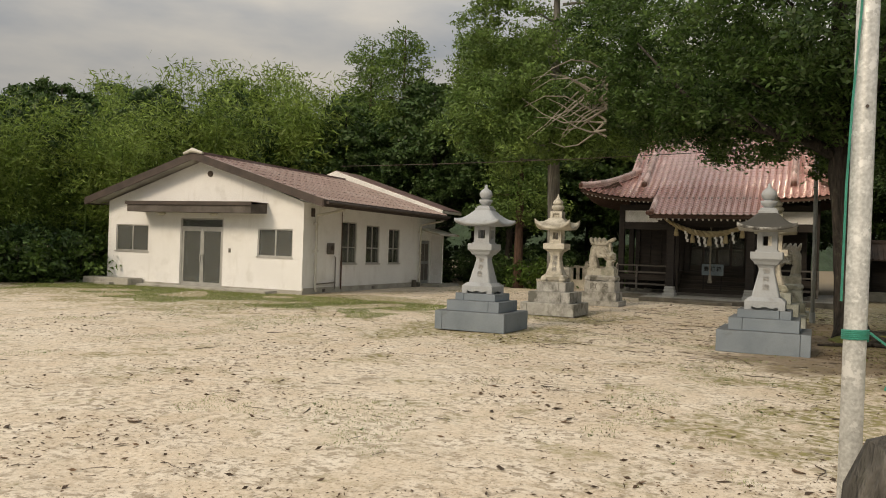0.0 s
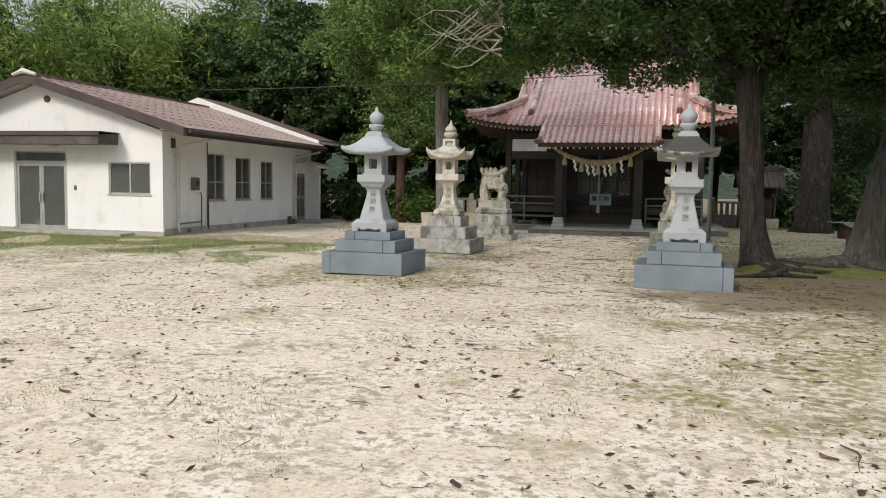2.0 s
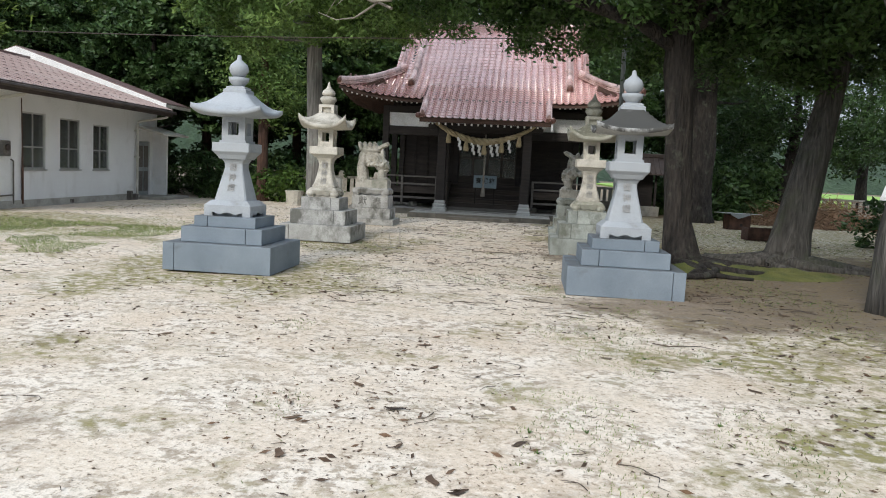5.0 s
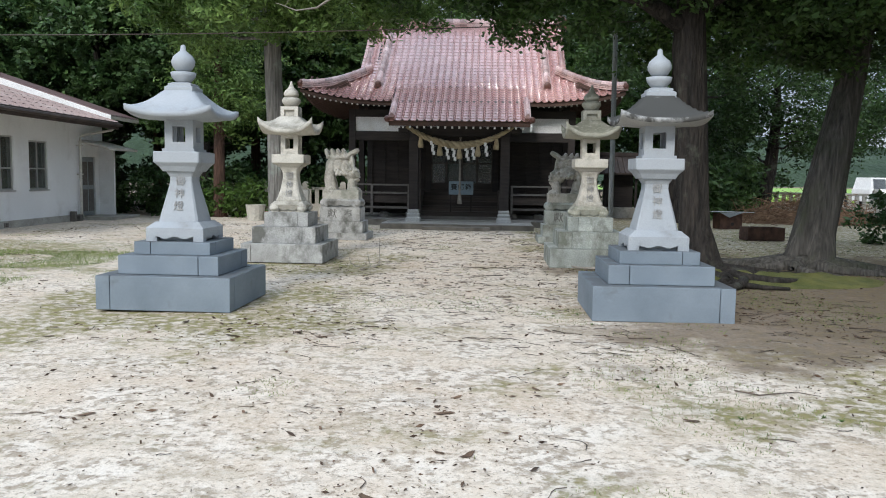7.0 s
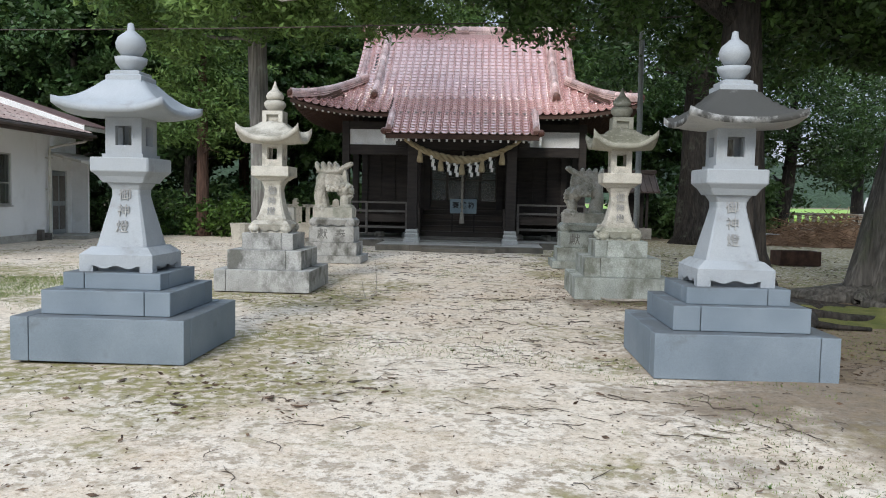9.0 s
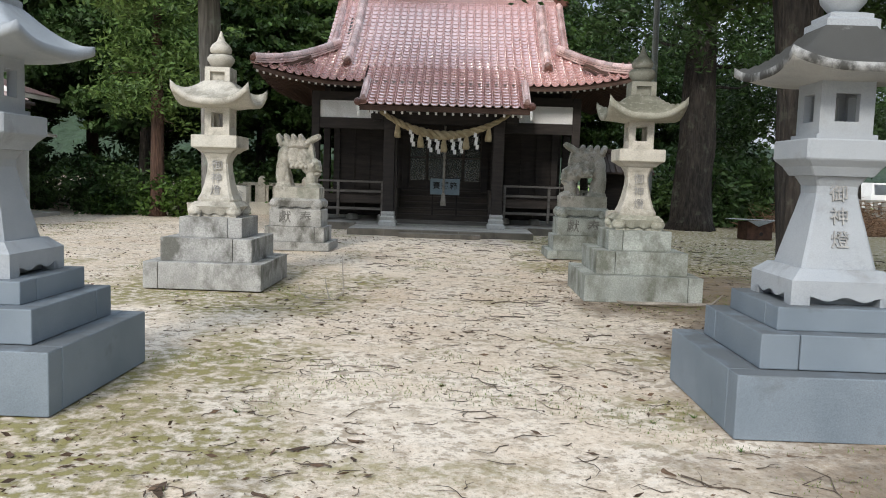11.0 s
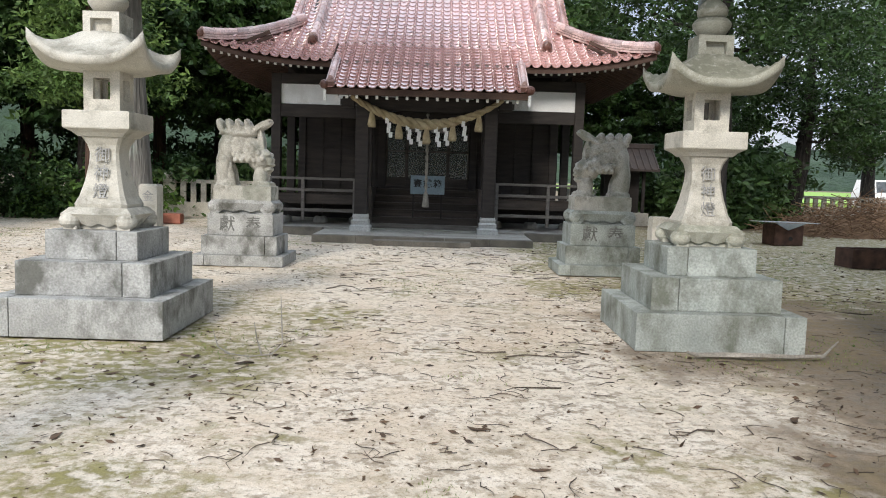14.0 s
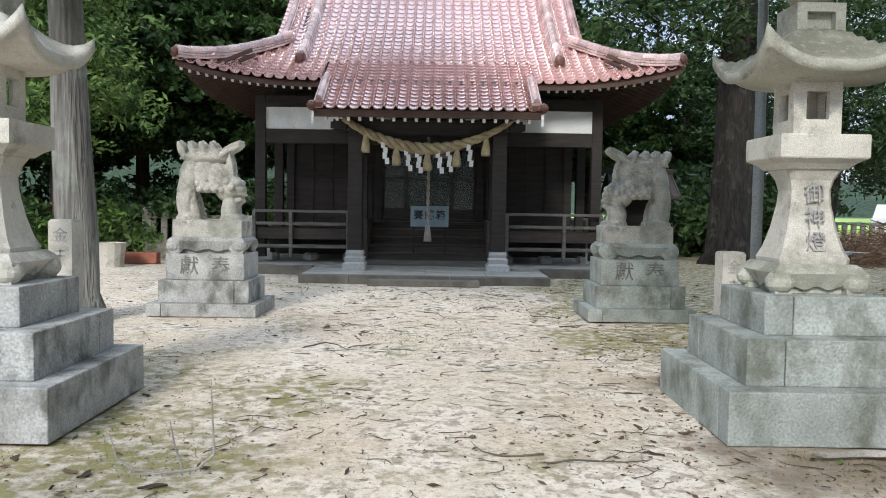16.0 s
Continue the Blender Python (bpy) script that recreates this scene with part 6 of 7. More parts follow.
# cypress behind the old lantern
T4 = pose(-7.45, 25.5, 0)
blobs = [((0, 0, 6.8), (2.9, 2.7, 1.7)), ((-0.4, 0.2, 9.4), (2.9, 2.7, 2.2)), ((-1.9, -0.9, 5.9), (1.7, 1.6, 0.9)), ((1.7, -0.8, 5.8), (1.8, 1.5, 0.9)), ((0.2, -1.9, 6.1), (1.9, 1.4, 1.0)), ((3.2, 0.2, 6.7), (1.5, 1.4, 0.8)), ((0, 0, 12.4), (2.2, 2.2, 2.2)), ((-0.6, 0.2, 15.0), (1.4, 1.4, 1.8)), ((-2.6, 0.5, 8.2), (1.6, 1.6, 1.2)), ((2.2, 0.6, 8.6), (1.8, 1.8, 1.5)), ((-1.5, -0.6, 5.15), (1.7, 1.5, 0.7)), ((1.4, -0.7, 5.1), (1.7, 1.5, 0.7)), ((0, -1.5, 5.2), (1.5, 1.2, 0.7)), ((-3.0, 0.1, 5.7), (1.5, 1.4, 0.9)), ((3.0, 0.2, 5.6), (1.3, 1.2, 0.7))]
tree("cypress_tree", T4, [(0.05, 0, -0.1, 0.42), (0.02, 0, 0.3, 0.31), (0.0, 0, 1.0, 0.26), (-0.05, 0, 2.2, 0.235), (-0.1, 0, 3.6, 0.22), (-0.15, 0, 5.0, 0.2), (-0.2, 0, 8.0, 0.15), (-0.2, 0, 12, 0.09), (-0.2, 0, 16, 0.02)],
     random_limbs(16, 4.6, 13, 2.4, 0.05, 0.1), (crown_points(blobs, 20, 120, 0.20, 0.6, 0.15), 0.16, 0.052, 0.3), M_BARK_PALE, M_LEAF_CYP, "tall cypress with pale lichened trunk and drooping sprays", "near trees", 0.07, 16, girth=0.85)
# bare dead boughs that stick out of the crown
dead = thing("dead_branches", pose(-5.8, 21.9, 5.3), "bare pale dead boughs sticking out of the crown", "branch")
for i in range(24):
    a = rng.uniform(-0.9, 0.9)
    L = rng.uniform(1.0, 2.2)
    z = rng.uniform(-0.4, 1.4)
    part("bough", tube([(0.9 - L * f * math.cos(a) * 1.1, -0.4 + L * f * math.sin(a), z * 0.6 + 0.35 * L * math.sin(f * 2.6 + i) - 0.25 * f) for f in (0, 0.25, 0.5, 0.75, 1.0)], [0.034, 0.026, 0.019, 0.012, 0.005], 5), M_TWIG_PALE, dead)
# big old tree behind the hall, to the right
T5 = pose(4.6, 37.3, 0) @ Matrix.Scale(0.92, 4)
blobs = [((0, 0, 9.0), (4.2, 3.6, 3.2)), ((-2.4, -1.0, 6.8), (2.0, 1.8, 1.4)), ((2.4, -1.2, 6.4), (2.2, 1.8, 1.5)), ((0.2, 0.0, 13), (3.4, 3.0, 2.6)), ((-2.8, 0.6, 9.5), (2.2, 2.0, 1.8))]
tree("old_cedar", T5, [(0, 0, -0.1, 0.95), (0, 0, 0.3, 0.75), (0.0, 0, 1.2, 0.62), (0.05, 0, 3.0, 0.58), (0.05, 0, 5.0, 0.52), (0.1, 0, 9, 0.36), (0.1, 0, 14, 0.1)], random_limbs(12, 5, 12, 3.0, 0.1, 0.15), (crown_points(blobs, 24, 44, 0.32), 0.24, 0.08, 0.2), M_BARK, M_LEAF_SHADED, "thick old cedar behind the shrine hall", "near trees", 0.12, 24)

# the wood round the place: a few kinds, copied
WOOD = "trees of the surrounding wood"
kinds = []
for k in range(3):
    blobs = [((0, 0, 6.2), (2.3, 2.2, 2.6))]
    for i in range(17):
        a, z = 2.4 * i + k, 3.4 + 6.0 * i / 16
        out = 2.5 * math.sin(math.pi * (0.22 + 0.70 * i / 16)) * rng.uniform(0.8, 1.1)
        r = rng.uniform(0.95, 1.45)
        blobs.append(((out * math.cos(a), out * math.sin(a), z), (r, r, r * 0.78)))
    kinds.append(tree("broadleaf_tree", pose(-60 - 9 * k, 75, 0), [(0, 0, -0.1, 0.30), (0.05, 0, 1.2, 0.22), (0.1, 0.1, 3.2, 0.19), (0.05, 0.1, 6.0, 0.13), (0, 0, 10.0, 0.03)], random_limbs(8, 2.6, 8.0, 2.0, 0.07), (crown_points(blobs, 26, 46, 0.17, 0.82, 0.07), 0.27, 0.13, 0.1), M_BARK, (M_LEAF_DARK, M_LEAF_OAK, M_LEAF_DARK)[k], "dense dark evergreen tree of the wood", WOOD, 0.05, 10))
blobs = [((0, 0, 5.0 + 1.55 * i), (2.3 - 0.17 * i, 2.3 - 0.17 * i, 1.1)) for i in range(7)]
cedar = tree("cedar_tree", pose(-60, 86, 0), [(0, 0, -0.1, 0.36), (0, 0, 0.4, 0.27), (0, 0, 4.0, 0.22), (0, 0, 9.0, 0.14), (0, 0, 15.5, 0.02)], random_limbs(10, 3.6, 12, 1.6, 0.04, 0.05), (crown_points(blobs, 30, 40, 0.28), 0.25, 0.085, 0.3), M_BARK_RED, M_LEAF_CYP, "tall straight cedar with reddish trunk", WOOD, 0.05, 10)


def bamboo(at):
    t = thing("bamboo_clump", at, "leaning clump of light green bamboo", "bamboo", "bamboo on the slope")
    cl = bmesh.new()
    pts = []
    for i in range(9):
        x, y = rng.uniform(-1.3, 1.3, 2)
        lx, ly = rng.normal(0, 0.9, 2)
        h = rng.uniform(7.5, 10.5)
        path = [(x + lx * f ** 2.4, y + ly * f ** 2.4, h * (f - 0.10 * f ** 5)) for f in np.linspace(0, 1, 8)]
        tube(path, [0.05 * (1 - 0.85 * f) for f in np.linspace(0, 1, 8)], 5, cl)
        for f in rng.uniform(0.30, 1.0, 46):
            c = np.array((x + lx * f ** 2.4, y + ly * f ** 2.4, h * (f - 0.10 * f ** 5)))
            pts.append(c + rng.normal(size=(26, 3)) * (0.5, 0.5, 0.26) + rng.normal(size=(1, 3)) * 0.35)
    tagged(part("culm_growth", cl, M_LEAF_LIGHT, t, "green bamboo culms"), kind="stuff")
    part("leaves", leaves_mesh("leaves", np.concatenate(pts), 0.30, 0.055, M_LEAF_BAMBOO, 0.3, 0.35), None, t)
    return t


bam = bamboo(pose(-60, 96, 0))


def bush(at, r, h, leaf, label, size=0.12):
    t = thing("bush", at, label, "bush", "undergrowth")
    pts = crown_points([((0, 0, h * 0.5), (r, r, h * 0.52)), ((r * 0.5, 0.2, h * 0.35), (r * 0.6, r * 0.6, h * 0.34)), ((-r * 0.5, -0.2, h * 0.3), (r * 0.6, r * 0.6, h * 0.3))], 36, 34, 0.17)
    pts[:, 2] = np.abs(pts[:, 2])
    st = bmesh.new()
    for i in range(6):
        a = rng.uniform(0, 6.28)
        tube([(0, 0, -0.05), (0.3 * r * math.cos(a), 0.3 * r * math.sin(a), h * 0.4), (0.7 * r * math.cos(a), 0.7 * r * math.sin(a), h * 0.8)], [0.03, 0.02, 0.008], 5, st)
    tagged(part("stem_growth", st, M_BARK, t), kind="stuff")
    part("foliage", leaves_mesh("foliage", pts, size * 1.6, size * 0.7, leaf, 0.3), None, t)
    return t


bush_dark = bush(pose(-60, 104, 0), 1.5, 1.9, M_LEAF_DARK, "dark green shrub at the edge of the wood")
bush_light = bush(pose(*site(-12.6, 38.6), 0), 0.9, 1.3, M_LEAF_LIGHT, "light green shrub at the edge of the wood")


def scatter(src, x, y, s=1.0, turn=None):
    s *= 0.93
    return copy_thing(src, pose(*site(x, y), 0, 0, 0, rng.uniform(0, 360) if turn is None else turn) @ Matrix.Diagonal((s, s, s * rng.uniform(0.92, 1.1), 1)))


# wood behind the meeting hall and to its left
for x, y, s in ((-27, 17, 0.62), (-29.5, 21, 0.78), (-28.5, 26, 0.8), (-28, 31, 0.85), (-27.0, 36, 0.9), (-23.0, 40, 0.95), (-19, 41.5, 1.0), (-15.2, 42.0, 1.0), (-11.6, 45.5, 0.95), (-8.4, 47, 1.0), (-32.5, 15, 0.7), (-35, 22, 0.85), (-34.5, 29, 0.95), (-33.5, 36, 1.0),
                (-30, 42, 1.05), (-25.5, 45.5, 1.1), (-21, 47, 1.12), (-16.5, 48, 1.1), (-12.5, 51, 1.1), (-5.0, 51, 1.05), (-0.5, 52.5, 1.1), (-38, 12, 0.8), (-40, 36, 1.1), (-36, 46, 1.15), (-29, 53, 1.2), (-19, 55, 1.2), (-9, 57, 1.2), (-45, 22, 1.0), (-44, 46, 1.25)):
    scatter(kinds[int(rng.integers(3))], x, y, s)
for x, y, s in ((-13.2, 38.2, 0.86), (-17.8, 44.5, 0.95), (-21.5, 43.5, 0.9), (-7.0, 49.5, 0.9), (-14.2, 46.5, 1.0), (-25.5, 48, 0.95)):
    scatter(cedar, x, y, s)
for x, y, s in ((-24.5, 38.5, 1.2), (-28.2, 39.5, 1.3), (-31.0, 33.0, 1.15), (-30.2, 36.5, 1.0), (-27.8, 43.5, 1.35), (-32.5, 25.5, 0.85), (-21.5, 45.5, 1.3)):
    scatter(bam, x, y, s)
for x, y, s in ((-26, 19.5, 1.25), (-25.6, 22.5, 1.2), (-26.2, 26, 1.4), (-25.6, 16.2, 1.0), (-28, 14, 1.1), (-25.5, 30, 1.3), (-22, 38, 1.2), (-18.5, 39.2, 1.2), (-15.5, 39.6, 1.0), (-13.0, 42.2, 1.2), (-9.0, 43.5, 1.1), (-10.5, 46, 1.3), (-17, 45, 1.3), (-20.5, 44.8, 1.3), (-14, 49, 1.4), (-6.5, 50.5, 1.3)):
    scatter(bush_dark, x, y, s)
for x, y, s in ((-25.6, 25.0, 0.85), (-26.2, 28.6, 0.95), (-25.4, 31.5, 1.05), (-27.0, 22.0, 0.8), (-27.6, 20.5, 0.72), (-29.8, 17.5, 0.7), (-30.5, 23.5, 0.8), (-27.2, 24.6, 0.7), (-29.4, 28.8, 0.85), (-33.5, 19.5, 0.85), (-36.0, 25.5, 0.95)):
    scatter(bam, x, y, s)
for x, y, s in ((-25.0, 18.2, 1.1), (-25.2, 20.9, 1.2), (-25.0, 23.6, 1.3), (-26.8, 15.4, 1.2), (-24.4, 25.2, 1.0), (-29.0, 13.0, 1.3)):
    scatter(bush_light, x, y, s)
# right side
for x, y, s in ((9.2, 22.0, 0.72), (11.0, 28.0, 0.8), (8.6, 15.0, 0.72), (13.5, 18.5, 0.85), (3.0, 53.5, 0.95), (7.5, 55, 0.9), (-1.5, 47.5, 0.9), (11.5, 60.5, 0.8), (1.5, 58, 1.1)):
    scatter(kinds[int(rng.integers(2))], x, y, s)
blobs = [((0.2, 0, 5.8), (2.6, 2.4, 2.2)), ((-1.8, -0.4, 4.2), (1.7, 1.6, 1.2)), ((1.9, -0.2, 4.0), (1.9, 1.6, 1.2)), ((2.2, 0.2, 2.9), (1.3, 1.2, 0.7)), ((0.2, -1.2, 7.6), (2.2, 2.0, 1.6))]
yew = tree("yew_tree", pose(*site(10.2, 46.5), 0), [(0, 0, -0.1, 0.42), (0.05, 0, 0.8, 0.30), (0.25, 0, 2.2, 0.25), (0.4, 0, 4.2, 0.19), (0.3, 0, 7.5, 0.04)], random_limbs(9, 2.4, 6.5, 2.0, 0.07, 0.2), (crown_points(blobs, 30, 42, 0.26), 0.22, 0.08, 0.2), M_BARK, M_LEAF_SHADED, "dark spreading tree near the field", "near trees", 0.1, 14)
scatter(yew, 16.0, 52.0, 1.05)
scatter(yew, 15.5, 40.0, 0.95)
for x, y, s in ((8.4, 47.0, 1.0), (7.3, 48.4, 1.2), (9.1, 30.5, 0.85), (4.6, 51.2, 1.0), (6.6, 45.2, 1.5), (8.2, 49.0, 1.7), (9.6, 50.5, 1.5), (5.2, 47.0, 1.4)):
    scatter(bush_dark, x, y, s)
for x, y, s in ((9.4, 46.4, 0.9), (-14.6, 38.9, 0.7)):
    scatter(bush_light, x, y, s)
for src, x, y in ((kinds[0], -48, 34), (kinds[1], -40, 29), (kinds[2], -37, 40), (cedar, -4.0, 54), (bam, -35.5, 38), (bush_dark, -24.6, 34.5)):
    src.matrix_world = pose(*site(x, y), 0)

roots(pose(0.9, 20.1, 0), 9, 0.12, 1.7, M_BARK, "mossy surface roots of the big evergreen", (-110, 60))
roots(pose(3.25, 21.55, 0), 9, 0.16, 1.5, M_BARK_GREY, "flared grey roots of the leaning cypress", (120, 400))


def mound(at, rx, ry, h, mat, name, label, category, seed):
    n = 26
    v, f = [], []
    for j in range(n + 1):
        for i in range(n + 1):
            u, w = i / n * 2 - 1, j / n * 2 - 1
            d = max(0, 1 - u * u - w * w)
            v.append((u * rx, w * ry, -0.03 + h * d ** 0.9 * (0.75 + 0.5 * noise.noise((u * 3 + seed, w * 3, 0))) + 0.03 * d * noise.noise((u * 11, w * 11, seed))))
    for j in range(n):
        for i in range(n):
            a = j * (n + 1) + i
            f.append((a, a + 1, a + n + 2, a + n + 1))
    return tagged(part(name, quads_mesh(name, v, f, mat, True), None, at=at), label, category, kind="stuff")


mound(pose(2.2, 19.9, 0, 0, 0, 10), 1.7, 1.0, 0.15, M_MOSS, "moss_bank", "mossy bank of roots between the trees", "moss", 1.0)
mound(pose(1.15, 19.7, 0), 0.8, 0.7, 0.2, M_MOSS, "moss_bank", "moss at the foot of the big evergreen", "moss", 4.0)

# ---- poles, wire, clutter ----
p0 = thing("steel_pole", pose(0.385, 5.27, 0, 0, 0.42, 0), "galvanised steel pole with flaking tape and green cord", "pole")
part("shaft", tube([(0, 0, -0.1), (0, 0, 1.5), (0, 0, 3.0), (0, 0, 5.0)], [0.05] * 4, 20), M_GALV, p0, smooth=True)
for k in range(5):
    part("cord_wrap", tube([(0.055 * math.cos(a), 0.055 * math.sin(a), 1.27 + 0.009 * k + 0.002 * a) for a in np.linspace(0, 6.28, 17)], [0.006] * 17, 5), M_GREEN_ROPE, p0, "green cord tied round the pole")
part("cord", tube([(-0.064, -0.02, 1.45), (-0.062, -0.03, 2.0), (-0.05, -0.045, 2.4), (-0.03, -0.056, 2.8), (-0.02, -0.06, 3.6)], [0.006] * 5, 5), M_GREEN_ROPE, p0, "green cord running down the pole")
part("cord_end", tube([(0.06, -0.02, 1.31), (0.14, -0.03, 1.25), (0.16, -0.03, 1.13), (0.13, -0.02, 1.05)], [0.006] * 4, 5), M_GREEN_ROPE, p0)
part("bolt", lathe([(0.008, 0), (0.008, 0.01)], 8), M_FASCIA, p0, at=pose(0.01, -0.055, 2.36, 90, 0, 0))
st = tube([(0, 0, -0.1), (0.0, 0, 0.3), (0.02, 0.02, 0.58), (0.05, 0.03, 0.7), (0.07, 0.03, 0.74)], [0.24, 0.19, 0.16, 0.11, 0.04], 16, rough=0.3, seed=5, flute=0.1)
tagged(part("tree_stump", st, M_BARK_GREY, None, smooth=True, at=pose(0.46, 4.39, 0) @ Matrix.Diagonal((0.85, 0.85, 1.33, 1))), "weathered grey stump beside the steel pole", "stump")
p1 = thing("flag_pole", pose(0.12, 24.4, 0), "plain grey steel pole behind the mossy lantern", "pole")
part("shaft", tube([(0, 0, -0.1), (0, 0, 2.0), (-0.02, 0, 4.5), (-0.04, 0, 7.0)], [0.055, 0.055, 0.05, 0.045], 14), M_GALV2, p1, smooth=True)
part("collar", lathe([(0.075, 0.0), (0.075, 0.25), (0.06, 0.27)], 14), M_GALV2, p1)
tagged(part("overhead_wire", tube([(-14.0 + 15.0 * f, 22.9 - 0.6 * f, 4.25 - 0.35 * f * (1 - f) + 0.25 * f) for f in np.linspace(0, 1, 16)], [0.010] * 16, 5), M_FASCIA, None), "thin overhead wire strung from the meeting hall", "wire")

inc = thing("burn_barrel", pose(5.3, 33.4, 0, 0, 0, 8) @ Matrix.Scale(0.9, 4), "rusty steel fire box under a bent metal sheet", "fire box")
part("body", box(-0.42, 0.42, -0.3, 0.3, 0, 0.55, 0.015), M_RUST, inc)
part("vent_hole", lathe([(0.06, 0), (0.06, 0.012)], 12), M_WOOD, inc, at=pose(0.05, -0.3, 0.18, 90, 0, 0))
bm = bmesh.new()
hexa(bm, [(-0.78, -0.45, 0.62), (0.8, -0.42, 0.60), (0.78, 0.45, 0.58), (-0.76, 0.42, 0.6), (-0.78, -0.45, 0.64), (0.8, -0.42, 0.62), (0.78, 0.45, 0.6), (-0.76, 0.42, 0.62)])
part("cover_sheet", bm, M_GALV, inc, "bent galvanised cover sheet")
part("folded_flap", gable_prism(-0.5, 0.35, -0.15, 0.6, 0.42, -0.5, -0.46), M_GALV2, inc)
bx2 = thing("rusty_box", pose(4.75, 28.5, 0, 0, 0, 5) @ Matrix.Scale(0.9, 4), "low rusty steel trough on the grass", "trough")
part("body", boxes((-0.55, 0.55, -0.3, -0.27, 0, 0.38), (-0.55, 0.55, 0.27, 0.3, 0, 0.38), (-0.55, -0.52, -0.27, 0.27, 0, 0.38), (0.52, 0.55, -0.27, 0.27, 0, 0.38), (-0.52, 0.52, -0.27, 0.27, 0, 0.05)), M_RUST, bx2)


def twig_pile(at, rx, ry, h, n, name, label, category):
    bm = bmesh.new()
    for i in range(n):
        a, r = rng.uniform(0, 6.28), rng.random() ** 0.6
        c = Vector((r * rx * math.cos(a), r * ry * math.sin(a), h * (1 - r * r) * rng.random() + 0.03))
        d = Vector(rng.normal(size=3)) * 0.4
        d.z *= 0.5
        tube([c - d, c + Vector(rng.normal(size=3)) * 0.05, c + d], [0.012, 0.010, 0.003], 4, bm)
    return tagged(part(name, bm, M_TWIG_PILE, None, at=at), label, category, kind="stuff")


M_TWIG_PILE = material("dry_reddish_brush", (0.14, 0.08, 0.045), (0.26, 0.165, 0.10), 0.95, 5, 60, 0.4, island=0.4)
mound(pose(*site(10.6, 42.0), 0), 2.7, 1.5, 0.75, M_TWIG_PILE, "brush_heap", "heap of dry brown cuttings", "brush heap", 2.0)
twig_pile(pose(*site(10.6, 41.8), 0), 2.9, 1.6, 1.1, 900, "brush_twigs", "dry reddish twigs piled on the heap", "brush")


def balustrade(at, length, n, label):
    t = thing("stone_fence", at, label, "stone fence", "shrine fences")
    part("base_course", box(0, length, -0.16, 0.16, -0.05, 0.45, 0.02), M_OLD_GRANITE, t)
    rail = part("top_rail", box(0, length, -0.06, 0.06, 1.06, 1.18, 0.01), M_OLD_GRANITE, t)
    me = to_mesh("baluster", square_loft([(0.085, 0.45), (0.085, 1.10), (0.07, 1.13)]), M_OLD_GRANITE)
    for i in range(n):
        x = (i + 0.5) * length / n
        part("baluster", me, None, t, at=pose(x, 0, 0))
    for x in (0.0, length / 2, length):
        part("fence_post", square_loft([(0.13, 0), (0.13, 1.32), (0.06, 1.42)]), M_OLD_GRANITE, t, at=pose(x, 0, 0))
    return t


balustrade(pose(*site(1.2, 49.5), 0) @ Matrix.Scale(0.91, 4), 8.4, 28, "grey stone balustrade along the back of the precinct")
balustrade(pose(*site(9.8, 50.5), 0, 0, 0, -8) @ Matrix.Scale(0.91, 4), 14.0, 40, "grey stone balustrade beside the field")
balustrade(pose(*site(-12.2, 41.5), 0, 0, 0, 8) @ Matrix.Scale(0.91, 4), 3.2, 10, "short stone balustrade at the edge of the wood")

# small side shrine behind the guardian lion
ss = thing("side_shrine", pose(*site(3.1, 44.5), 0) @ Matrix.Scale(0.91, 4), "small side shrine with red-brown tiled roof", "shrine")
part("base", box(-0.9, 0.9, -0.7, 0.7, -0.05, 0.45, 0.02), M_OLD_GRANITE, ss)
part("cabin", box(-0.6, 0.6, -0.35, 0.55, 0.45, 1.95, 0.01), M_WOOD, ss)
for s in (-1, 1):
    part("front_post", box(s * 0.68 - 0.05, s * 0.68 + 0.05, -0.68, -0.58, 0.45, 1.95), M_WOOD, ss)
for sy in (-1, 1):
    bm = bmesh.new()
    hexa(bm, [(-1.1, sy * 1.15, 1.92), (1.1, sy * 1.15, 1.92), (1.1, 0, 2.7), (-1.1, 0, 2.7), (-1.1, sy * 1.15, 1.99), (1.1, sy * 1.15, 1.99), (1.1, 0, 2.77), (-1.1, 0, 2.77)])
    bmesh.ops.recalc_face_normals(bm, faces=bm.faces)
    part("roof_slope", bm, M_FASCIA, ss)
    rb = bmesh.new()
    for k in range(10):
        x = -1.05 + k * 0.233
        tube([(x, sy * 1.16, 2.0), (x, 0, 2.79)], [0.03, 0.03], 6, rb)
    tagged(part("tile_rolls", rb, M_FASCIA, ss), kind="stuff")
part("ridge", box(-1.15, 1.15, -0.09, 0.09, 2.74, 2.92, 0.03), M_FASCIA, ss)
tagged(part("stone_basin", lathe([(0.30, -0.05), (0.32, 0.2), (0.36, 0.5), (0.37, 0.56), (0.28, 0.56), (0.25, 0.48)], 14), M_OLD_GRANITE, None, smooth=False, at=pose(*site(-11.3, 36.6), 0) @ Matrix.Scale(0.91, 4)), "rough cylindrical stone basin at the wood's edge", "basin")
tagged(part("flower_trough", box(-0.45, 0.45, -0.15, 0.15, 0, 0.28, 0.02), material("terracotta", (0.22, 0.07, 0.04), (0.30, 0.11, 0.07), 0.8), None, at=pose(*site(-10.95, 37.6), 0) @ Matrix.Scale(0.91, 4)), "low terracotta trough beside the stone basin", "trough")

